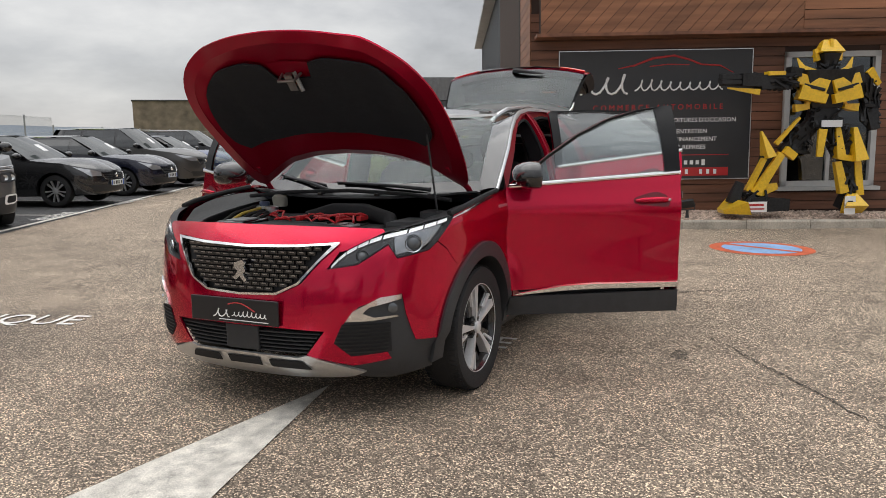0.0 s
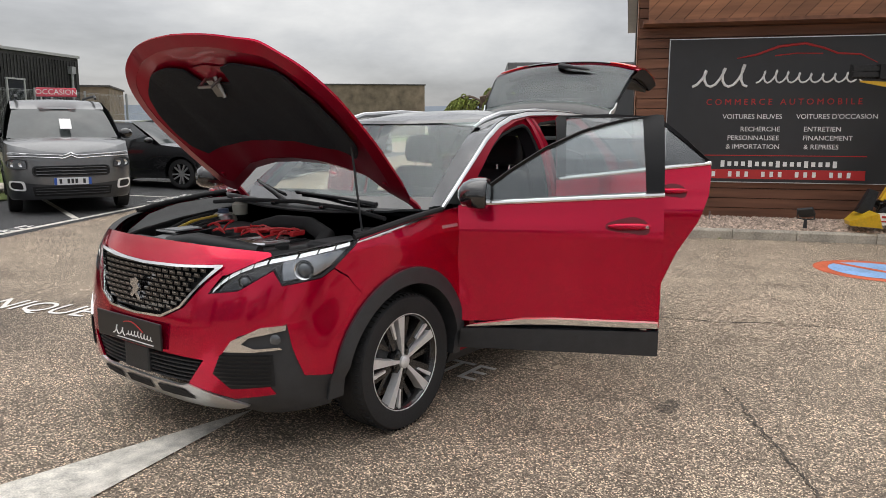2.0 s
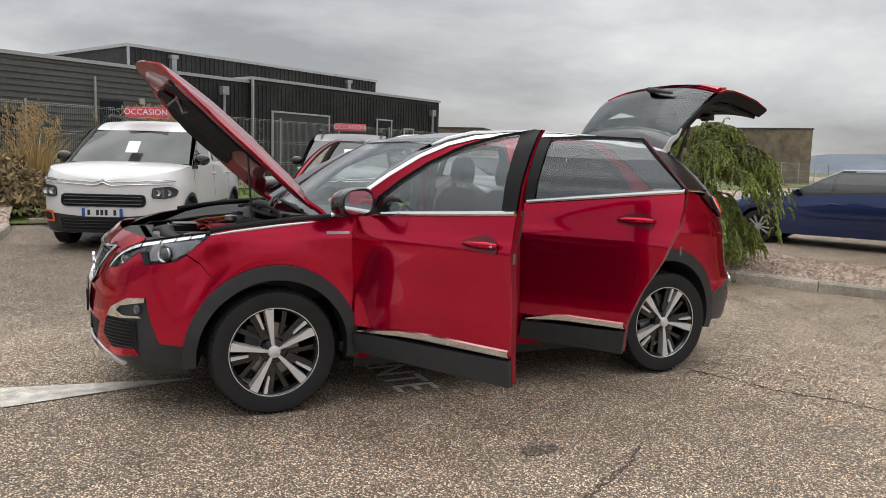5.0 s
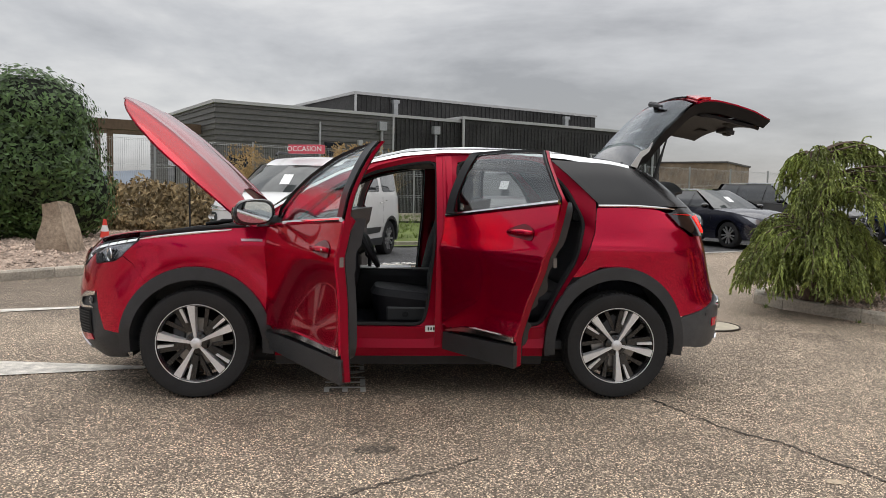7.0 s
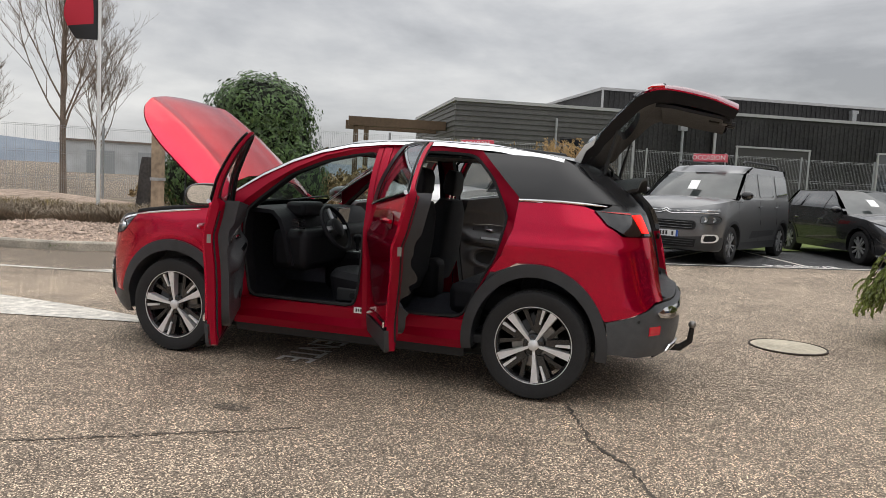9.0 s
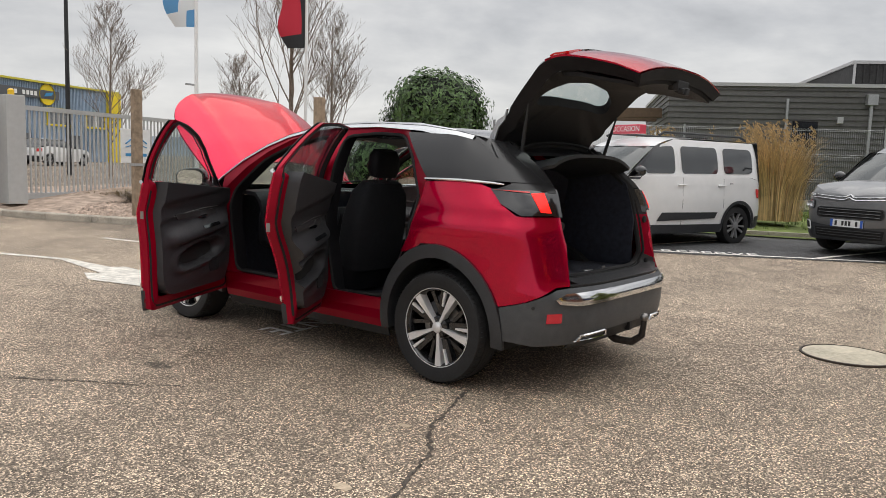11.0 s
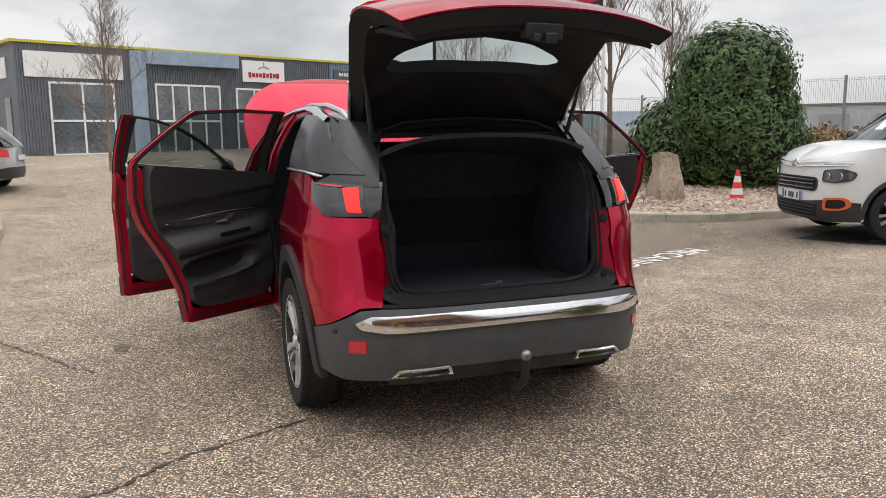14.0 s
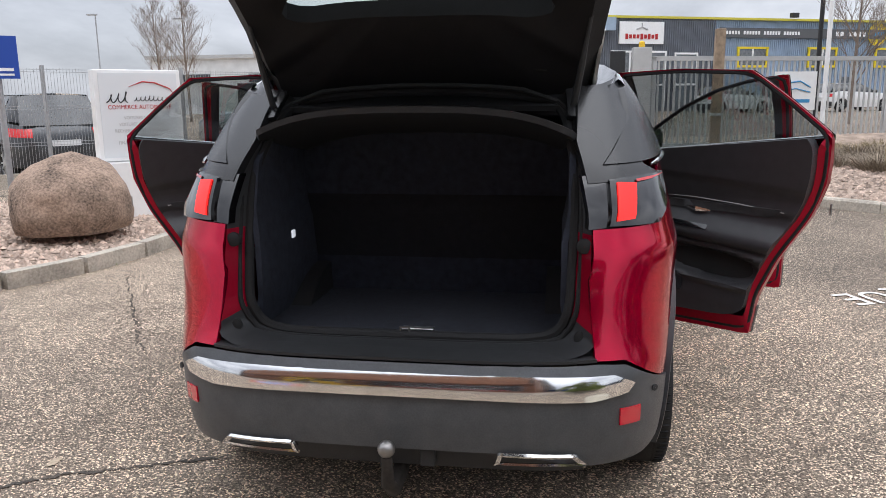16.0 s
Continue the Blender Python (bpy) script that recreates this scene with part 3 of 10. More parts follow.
def pebbles(poly, count, name, label, size=.028, near=None):
    rnd = random.Random(len(poly) * 31 + count)
    xs, ys = [p[0] for p in poly], [p[1] for p in poly]
    verts, faces = [], []

    def inside(x, y):
        r = False
        for (x0, y0), (x1, y1) in zip(poly, poly[1:] + poly[:1]):
            if (y0 > y) != (y1 > y) and x < (x1 - x0) * (y - y0) / (y1 - y0) + x0:
                r = not r
        return r

    made = 0
    while made < count:
        x, y = rnd.uniform(min(xs), max(xs)), rnd.uniform(min(ys), max(ys))
        if not inside(x, y) or (near and (x - near[0]) ** 2 + (y - near[1]) ** 2 > near[2] ** 2):
            continue
        z = bed_height(poly, near[3], x, y)
        s = size * rnd.uniform(.5, 1.4)
        b = len(verts)
        base = rnd.uniform(0, 6)
        for k in range(4):
            a = base + k * math.pi / 2 + rnd.uniform(-.4, .4)
            verts.append((x + s * math.cos(a), y + s * math.sin(a), z + s * rnd.uniform(-.2, .3)))
        verts.append((x + s * rnd.uniform(-.3, .3), y + s * rnd.uniform(-.3, .3), z + s * rnd.uniform(.5, 1.0)))
        faces += [(b, b + 1, b + 4), (b + 1, b + 2, b + 4), (b + 2, b + 3, b + 4), (b + 3, b, b + 4)]
        made += 1
    me = bpy.data.meshes.new(name)
    me.from_pydata(verts, [], faces)
    me.materials.append(STONE_S)
    return tagged(new(name, me), label, "gravel", kind="stuff")


pebbles(west_bed, 14000, "crushed_stone", "loose pinkish crushed stones", .03, (-7, 1, 8, .08))
pebbles(north_bed, 14000, "crushed_stone", "loose pinkish crushed stones", .035, (5.5, -6, 6, .22))
pebbles(island_bed, 9000, "crushed_stone", "loose pinkish crushed stones", .035, (4, 5, 5, .10))

# ---- markings on the asphalt ----
def marking(poly, name, label, material=WHITEPAINT, lift=.007, step=1.0):
    return solo(name, sheet(poly, lambda x, y: Vector((x, y, GZ(x, y) + lift)), step), material, label, "road marking", kind="structure", smooth=False)


marking([(1.67, .12), (2.95, .43), (3.6, .60), (4.05, .42), (3.9, .30), (5.2, .15), (5.2, .05), (4.25, .02), (4.15, -.12), (3.25, -.07)], "painted_arrow", "long worn white arrow painted on asphalt")
marking([(5.2, .05), (6.2, .40), (8.5, 1.3), (8.5, 1.42), (6.2, .52), (5.2, .15)], "painted_lane_line", "white lane line")
marking([(3.25, -2.48), (4.05, -2.22), (4.65, -2.02), (4.02, -1.90), (4.6, -1.86), (5.3, -1.72), (7.0, -1.38), (7.0, -1.28), (5.3, -1.62), (3.95, -2.06), (3.25, -2.36)], "painted_lane_arrow", "white lane line ending in an arrow head")


def lettering(body, size, at, turn, name, label, stretch=1.0, material=WHITEPAINT):
    bm = text_mesh(body, size, .001)
    fin_m = Matrix.Translation((at[0], at[1], GZ(*at) + (.013 if body == "RESERVE" else .007))) @ Matrix.Rotation(radians(turn), 4, "Z") @ Matrix.Diagonal((stretch, 1, 1, 1))
    bmesh.ops.transform(bm, matrix=fin_m, verts=bm.verts[:])
    for v in bm.verts:
        v.co.z += GZ(v.co.x, v.co.y) - GZ(*at)
    return solo(name, bm, material, label, "road marking", kind="structure", smooth=False)


lettering("MECANIQUE", .42, (1.48, -3.32), 110, "painted_word", "white word MECANIQUE painted on asphalt", .78, mat("brightened_road_paint", (.80, .78, .74), .7, noise_scale=120, noise_amount=.10))
# whiter than the lines: its colour is raised against the shade below the car
lettering("ATTENTE", .40, (.46, .11), 92, "painted_word", "white word ATTENTE painted under the car", .78, mat("brightened_road_paint", (.80, .78, .74), .7, noise_scale=120, noise_amount=.10))
for at in ((-.25, -7.02), (-4.3, -9.2)):
    lettering("RESERVE", .36, (at[0] + .10, at[1] - .20), 208, "painted_word", "white word RESERVE painted before a bay", 1.08, MATS["brightened_road_paint"])
for k in range(3):
    p = Vector((-6.9 - 2.55 * k, -10.55 - 1.33 * k))
    lettering("RESERVE", .30, (p.x, p.y), 206, "painted_word", "white word RESERVE painted before a bay", 1.25, MATS["brightened_road_paint"])
front = [Vector((1.0, -6.55)), Vector((-12.1, -13.38)), Vector((-19, -17.0))]
side = Vector((.22, -.11)) * .18
marking([(front[0].x, front[0].y), (front[1].x, front[1].y), (front[2].x, front[2].y), (front[2].x - .05, front[2].y + .09), (front[1].x - .05, front[1].y + .09), (front[0].x - .05, front[0].y + .09)], "bay_front_line", "white line along the parking bays", lift=.012)
for x, y, l, dx, dy in ((-4.3, -8.95 - .5, 3.4, .365, -.93), (-7.0, -10.8, 4, .365, -.93), (-9.7, -12.2, 4, .365, -.93), (-12.3, -13.5, 4, .365, -.93), (-1.55, -7.9, 3.5, -.30, -.95), (1.3, -6.3, 3, -.3, -.95)):
    w = Vector((-dy, dx)) * .045
    a, b = Vector((x, y)), Vector((x + l * dx, y + l * dy))
    marking([tuple(a - w), tuple(a + w), tuple(b + w), tuple(b - w)], "bay_line", "white line between two bays", lift=.013)

DISC_O = mat("orange_road_paint", (0.62, 0.13, 0.055), .7, noise_scale=40, noise_amount=.15)
DISC_B = mat("blue_road_paint", (0.25, 0.42, 0.70), .7, noise_scale=40, noise_amount=.15)
disc = thing("no_parking_disc", "round blue and orange no-parking disc painted on asphalt", "road marking", kind="structure")


def disc_pt(r, a):
    x, y = -5.08 + r * math.cos(a), 2.12 + r * math.sin(a)
    return x, y


ring = [disc_pt(.62, k * math.tau / 40) for k in range(40)]
inner = [disc_pt(.47, k * math.tau / 40) for k in range(40)]
part("rim", sheet(ring, lambda x, y: Vector((x, y, GZ(x, y) + .005)), 1), DISC_O, disc)
part("field", sheet(inner, lambda x, y: Vector((x, y, GZ(x, y) + .008)), 1), DISC_B, disc)
part("bar", sheet([disc_pt(.5, 1.05), disc_pt(.5, 1.25), disc_pt(.5, 1.05 + math.pi), disc_pt(.5, 1.25 + math.pi)], lambda x, y: Vector((x, y, GZ(x, y) + .011)), 1), DISC_O, disc)

# manhole lid
lid = thing("manhole_cover", "round pale concrete manhole lid in an iron ring", "manhole", kind="structure", m=Matrix.Translation((-3.13, -1.78, GZ(-3.13, -1.78))))
part("ring", lathe([(.332, -.02), (.332, .010), (.318, .012), (.316, -.02)], 40, "z"), mat("rusty_iron", (.07, .055, .045), .7, .4, noise_scale=40, noise_amount=.3), lid)
part("lid", lathe([(.312, -.02), (.312, .008), (.30, .011), (.001, .013)], 40, "z"), mat("pale_concrete", (.50, .45, .35), .85, noise_scale=30, noise_amount=.15, bump=.4, bump_scale=120), lid)

# cracks sealed with dark tar
TAR = mat("tar_seal", (.085, .070, .056), .8, noise_scale=120, noise_amount=.42, bump=.6, bump_scale=150)


def crack(pts, w, name, label):
    rnd = random.Random(int(abs(pts[0][0]) * 100))
    P = []
    for a, b in zip(pts, pts[1:]):
        for k in range(30):
            p = Vector(a).lerp(Vector(b), k / 30)
            P.append(p + Vector((rnd.uniform(-.012, .012), rnd.uniform(-.012, .012))) + Vector((noise.noise(Vector((p.x * 3, p.y * 3, 0))), noise.noise(Vector((p.x * 3, p.y * 3, 5))))) * .03)
    P.append(Vector(pts[-1]))
    bm = bmesh.new()
    rows = []
    for i, p in enumerate(P):
        d = (P[min(i + 1, len(P) - 1)] - P[max(i - 1, 0)]).normalized()
        l = Vector((-d.y, d.x)) * w * rnd.uniform(.10, .85)
        rows.append([bm.verts.new((*(p + s * l), GZ(*p) + .004)) for s in (-1, 1)])
    for a, b in zip(rows, rows[1:]):
        bm.faces.new((a[0], a[1], b[1], b[0]))
    return solo(name, bm, TAR, label, "crack", kind="structure", smooth=False)


crack([(-1.56, .87), (-1.78, 1.45), (-2.0, 1.75), (-2.25, 2.3), (-2.5, 3.0), (-2.9, 3.9)], .017, "tar_crack", "dark tar-sealed crack in the asphalt")
crack([(.96, 2.8), (.36, 2.43), (-.14, 2.11), (-.30, 1.95)], .010, "asphalt_crack", "thin crack in the asphalt")
crack([(-.05, 2.15), (.45, 2.45), (1.11, 2.91), (1.6, 3.2)], .008, "asphalt_crack", "thin crack in the asphalt")

OIL = asphalt_mat("oily_asphalt", (0.055, 0.043, 0.033), (0.19, 0.155, 0.118), 150.0)
SPECK = mat("dried_cement_speck", (.50, .40, .29), .9, noise_scale=60, noise_amount=.2)


def spatter(x, y, rx, ry, material, name, label, seed):
    """A thin irregular patch on the asphalt."""
    pts = []
    for k in range(26):
        a = k * math.tau / 26
        r = 1 + .35 * noise.noise(Vector((math.cos(a) * 1.6, math.sin(a) * 1.6, seed))) + .15 * noise.noise(Vector((math.cos(a) * 5, math.sin(a) * 5, seed)))
        pts.append((x + rx * r * math.cos(a), y + ry * r * math.sin(a)))
    return solo(name, sheet(pts, lambda u, v: Vector((u, v, GZ(u, v) + .0035)), 1.0), material, label, "stain", kind="structure", smooth=False)


spatter(.22, 1.83, .12, .055, OIL, "oil_stain", "dark oil stain on the asphalt", 1.0)
for k, (x, y, r) in enumerate(((-1.98, 2.30, .035), (-1.69, 1.57, .028), (.0, 1.03, .03))):
    spatter(x, y, r * 1.4, r * .8, SPECK, "cement_speck", "pale dried speck on the asphalt", 3.0 + k)

# ---- wood-clad dealership ----
FD_ = Vector((-.40, .917))
FN_ = Vector((.917, .40))
FC = Vector((-7.25, -1.60))
WALLM = Matrix(((FD_.x, 0, FN_.x, FC.x), (FD_.y, 0, FN_.y, FC.y), (0, 1, 0, 0), (0, 0, 0, 1)))
WOOD = per_object(mat("stained_cladding_wood", (0.165, 0.070, 0.038), .58, noise_scale=9, noise_amount=.3, bump=.3, bump_scale=40), .22)
WOOD2 = per_object(mat("light_stained_wood", (0.27, 0.118, 0.058), .58, noise_scale=9, noise_amount=.25, bump=.3, bump_scale=40), .2)


def wood_grain(m):
    """Stretches the grain along the board."""
    n, l = m.node_tree.nodes, m.node_tree.links
    co = next(x for x in n if x.type == "TEX_COORD")
    mp = n.new("ShaderNodeMapping")
    mp.inputs["Scale"].default_value = (.08, 1, 1)
    l.new(co.outputs["Object"], mp.inputs[0])
    for t in [x for x in n if x.type == "TEX_NOISE"]:
        l.new(mp.outputs[0], t.inputs["Vector"])


wood_grain(WOOD)
wood_grain(WOOD2)
hall = thing("dealership", "brown wood-clad dealership building with a sign board", "building", kind="structure")
part("wall", prism([(0, -.02), (14, -.02), (14, 5.6), (0, 5.6)], -9, -.03, WALLM), mat("dark_backing", (.05, .028, .02), .8), hall)
z = .10
k = 0
while z < 3.35:
    h = .150
    # boards run past the window, which is framed in front of them
    for x0, x1 in (((-.02, 4.17), (5.72, 12)) if z + h > .50 and z < 2.70 else ((-.02, 6.1), (6.11, 12))):
        ob = part("board", box(((x0 + x1) / 2, z + h / 2, -.012), (x1 - x0, h - .012, .024)), WOOD, hall, smooth=False)
        ob.matrix_world = WALLM
    z += h
    k += 1
# side return with boards, then a grey metal hall
sideM = Matrix(((-FN_.x, 0, -FD_.x, FC.x), (-FN_.y, 0, -FD_.y, FC.y), (0, 1, 0, 0), (0, 0, 0, 1)))
for i in range(36):
    ob = part("board", box((.95, .10 + .15 * (i + .5), .012), (1.9, .138, .024)), WOOD2, hall, smooth=False)
    ob.matrix_world = sideM
# canopy with slanting boards over the wall
ob = part("canopy_core", box((6.0, 4.3, .17), (11.75, 2.55, .33)), mat("dark_backing", (.05, .028, .02), .8), hall, smooth=False)
ob.matrix_world = WALLM
part("canopy_edge", fin(box((6.0, 2.995, .20), (11.9, .05, .44)), WALLM), WOOD, hall, smooth=False)
for i in range(-8, 34):
    # boards at a slant of about 45 degrees, clipped to the front of the canopy
    bm = box((0, 0, 0), (3.6, .142, .022))
    m = Matrix.Translation((1.5 + i * .205, 4.3, .348)) @ Matrix.Rotation(radians(47), 4, "Z")
    bmesh.ops.transform(bm, matrix=m, verts=bm.verts[:])
    for co, no in (((.12, 0, 0), (-1, 0, 0)), ((4.30, 0, 0), (1, 0, 0)), ((0, 3.02, 0), (0, -1, 0)), ((0, 5.57, 0), (0, 1, 0))):
        r = bmesh.ops.bisect_plane(bm, geom=bm.verts[:] + bm.edges[:] + bm.faces[:], plane_co=co, plane_no=no, clear_outer=True)
        edges = [e for e in r["geom_cut"] if isinstance(e, bmesh.types.BMEdge)]
        if edges:
            bmesh.ops.contextual_create(bm, geom=edges)
    if len(bm.faces) < 4:
        bm.free()
        continue
    ob = part("slant_board", bm, WOOD2, hall, smooth=False)
    ob.matrix_world = WALLM
for i in range(17):
    ob = part("board", box((8.2, 3.1 + .15 * i, .36), (7.8, .138, .024)), WOOD2, hall, smooth=False)
    ob.matrix_world = WALLM
# window beside the statue
win = part("window_frame", fin(join(box((4.22, 1.6, .02), (.09, 2.2, .10)), box((5.67, 1.6, .02), (.09, 2.2, .10)), box((4.945, 2.66, .02), (1.54, .09, .10)), box((4.945, .54, .02), (1.54, .09, .10)), box((4.95, 1.6, .01), (.06, 2.1, .06))), WALLM), GREYSTEEL, hall, "grey framed window", smooth=False)
part("pane", fin(box((4.945, 1.6, -.02), (1.42, 2.1, .012)), WALLM), GLASS_BACK, win, smooth=False)
part("sill", fin(box((4.945, .46, .06), (1.7, .06, .16)), WALLM), GREYSTEEL, win, smooth=False)
# sign board on the wall
SIGNB = mat("anthracite_panel", (.030, .031, .034), .38, noise_scale=3, noise_amount=.08)
sign = thing("sign_board", "large anthracite dealer board with white and red lettering", "sign", m=WALLM @ Matrix.Translation((.46 + 1.585, 1.71, .0)))
part("panel", box((0, 0, .035), (3.17, 2.12, .03)), SIGNB, sign, smooth=False)
part("edge", join(*[box(c, s) for c, s in (((0, 1.062, .035), (3.19, .012, .04)), ((0, -1.062, .035), (3.19, .012, .04)), ((1.588, 0, .035), (.012, 2.1, .04)), ((-1.588, 0, .035), (.012, 2.1, .04)))]), SATIN, sign, smooth=False)
RED_PRINT = mat("red_print", (.45, .02, .02), .4)


def sign_text(body, size, x, y, material, stretch=1.0):
    bm = text_mesh(body, size, .002)
    bmesh.ops.transform(bm, matrix=Matrix.Translation((x, y, .053)) @ Matrix.Diagonal((stretch, 1, 1, 1)), verts=bm.verts[:])
    part("lettering", bm, material, sign, smooth=False)


sign_text("C O M M E R C E   A U T O M O B I L E", .125, .05, .13, RED_PRINT, 1.02)
for body, x, y in (("VOITURES NEUVES", -.36, -.085), ("VOITURES D'OCCASION", .80, -.085), ("RECHERCHE", -.24, -.27), ("PERSONNALISEE", -.33, -.40), ("& IMPORTATION", -.33, -.53), ("ENTRETIEN", .62, -.27), ("FINANCEMENT", .70, -.40), ("& REPRISES", .62, -.53)):
    sign_text(body, .100, x, y, WHITE)
# the dealer's name and mark as plain shapes
bm = tube([(-1.24 + a, .36 + b, .054) for a, b in squiggle(.78, .36, 3, .9)], .019, 6)
add_tube(bm, [(-.34 + a, .41 + b, .054) for a, b in squiggle(1.45, .19, 9, .35)], .013, 6)
part("name_mark", bm, WHITE, sign)
bm = bmesh.new()
add_tube(bm, [(-.62, .77, .054), (-.35, .82, .054), (-.05, .93, .054), (.30, .97, .054), (.55, .90, .054), (.75, .82, .054), (1.05, .80, .054), (1.28, .68, .054)], [.006, .016, .020, .018, .016, .014, .012, .004], 6)
add_tube(bm, [(-.10, .80, .054), (.2, .83, .054), (.55, .82, .054)], .009, 6)
part("car_outline", bm, RED_PRINT, sign)
part("red_bar", box((0.02, -.94, .052), (2.45, .14, .006)), mat("red_bar_print", (.50, .028, .03), .4), sign, smooth=False)
part("thin_line", box((.12, -.66, .052), (2.25, .012, .006)), RED_PRINT, sign, smooth=False)
for i in range(17):
    part("unread_mark", box((-.74 + i * .098, -.785, .053), (.055, .068 + .03 * (i % 4 == 0), .005)), WHITE, sign, smooth=False)
for i in range(20):
    if i % 4 != 3:
        part("unread_mark", box((-1.1 + i * .118, -.94, .056), (.050, .080, .005)), WHITE, sign, smooth=False)
# ---- the red sport utility vehicle with everything open ----
XF = ([.18, .24, .30, .36, .5, .62, .75, .86, .93, 1.0, 1.06, 1.2], [2.06, 2.16, 2.22, 2.245, 2.255, 2.245, 2.22, 2.18, 2.13, 2.04, 1.9, 1.6])
XR = ([.2, .28, .36, .5, .60, .66, .70, .76, .9, 1.05, 1.2, 1.3, 1.4, 1.5, 1.58], [-2.05, -2.13, -2.17, -2.19, -2.188, -2.155, -2.135, -2.115, -2.08, -2.04, -1.99, -1.90, -1.77, -1.62, -1.48])
WT = ([.2, .3, .45, .6, .70, .78, .88, .96, .98, 1.0, 1.04, 1.12, 1.2, 1.29, 1.4, 1.5, 1.57, 1.62], [.84, .872, .888, .893, .896, .901, .912, .9195, .9185, .913, .902, .886, .868, .845, .795, .735, .675, .60])


def fair(table, n=6):
    """The same curve with rounded corners: a dense cubic through the table."""
    xs, ys = np.array(table[0]), np.array(table[1])
    h = np.diff(xs)
    k = np.diff(ys) / h
    m = np.concatenate(([k[0]], [0 if a * b <= 0 else 2 * a * b / (a + b) for a, b in zip(k, k[1:])], [k[-1]]))
    ox, oy = [], []
    for i in range(len(h)):
        for t in np.arange(n) / n:
            ox.append(xs[i] + h[i] * t)
            oy.append((2 * t**3 - 3 * t**2 + 1) * ys[i] + (t**3 - 2 * t**2 + t) * h[i] * m[i] + (3 * t**2 - 2 * t**3) * ys[i + 1] + (t**3 - t**2) * h[i] * m[i + 1])
    return np.array(ox + [xs[-1]]), np.array(oy + [ys[-1]])


XF, XR, WT = fair(XF), fair(XR), fair(WT)
ARCH_F = (1.335, 0.34, 0.475, 0.49)
ARCH_R = (-1.325, 0.345, 0.465, 0.515)
XC, XD, NF, NR = 1.45, -1.2, 2.6, 4.0


def lim(v, a=0.0, b=1.0):
    return min(max(v, a), b)


def hull(u, z, off=0.0):
    """A point of the body: u runs 0..1 round the nose, 1..5 along the flank and 5..6 round the tail."""
    w, xf, xr = np.interp(z, *WT), np.interp(z, *XF), np.interp(z, *XR)

    def at(u):
        if u < 1:
            a = max(u, 0) * math.pi / 2
            return XC + (xf - XC) * math.cos(a) ** (2 / NF), w * math.sin(a) ** (2 / NF)
        if u <= 5:
            return XC + (XD - XC) * (u - 1) / 4, w
        a = max(6 - u, 0) * math.pi / 2
        return XD + (xr - XD) * max(math.cos(a), 0) ** (2 / NR), w * math.sin(a) ** (2 / NR)

    x, y = at(u)
    # the front wings swell softly towards the wheel arches
    k = lim((1.34 - math.hypot((x - ARCH_F[0]) / ARCH_F[2], (z - ARCH_F[1]) / ARCH_F[3])) / .30) if z > .40 else 0
    y += .020 * k * k * (3 - 2 * k) * lim(y / .75) ** 5
    # the rear wings stay full above the bumper, and the tail narrows above the lamps
    if x < XD:
        y += .008 * math.exp(-((z - .72) / .12) ** 2) * lim((-x - 1.2) / .3) * lim(y / .7) ** 5
        y *= 1 - .075 * lim((z - 1.10) / .22) * lim((-x - 1.40) / .45)
    if off:
        (xa, ya), (xb, yb) = at(max(u - 0.01, 0)), at(min(u + 0.01, 6))
        d = Vector((xb - xa, yb - ya))
        d = d.normalized() if d.length else Vector((0, 1))
        x, y = x + d.y * off, y - d.x * off
    return Vector((float(x), float(y), float(z)))


def S(x, z):
    """The hull's u for a place on the flank or its ends, from x."""
    if x > XC:
        return math.acos(lim((x - XC) / (np.interp(z, *XF) - XC)) ** (NF / 2)) * 2 / math.pi, z
    if x < XD:
        return 6 - math.acos(lim((x - XD) / (np.interp(z, *XR) - XD)) ** (NR / 2)) * 2 / math.pi, z
    return 1 + 4 * (XC - x) / (XC - XD), z


def F(y, z):
    return math.asin(lim(y / np.interp(z, *WT)) ** (NF / 2)) * 2 / math.pi, z


def R(y, z):
    return 6 - math.asin(lim(y / np.interp(z, *WT)) ** (NR / 2)) * 2 / math.pi, z


def on(off):
    return lambda u, z: hull(u, z, off)


def flank(off):
    """The flank as a surface over (x, z)."""
    return lambda x, z: hull(*S(x, z), off)


def arch(cx, cz, rx, rz, a0, a1, n=18):
    return [(cx + rx * math.cos(radians(a0 + (a1 - a0) * i / n)), cz + rz * math.sin(radians(a0 + (a1 - a0) * i / n))) for i in range(n + 1)]


car = thing("car", "glossy red sport utility vehicle with bonnet, doors and tailgate open", "car")
SIDES = ((1, Matrix.Identity(4)), (-1, MIRY))

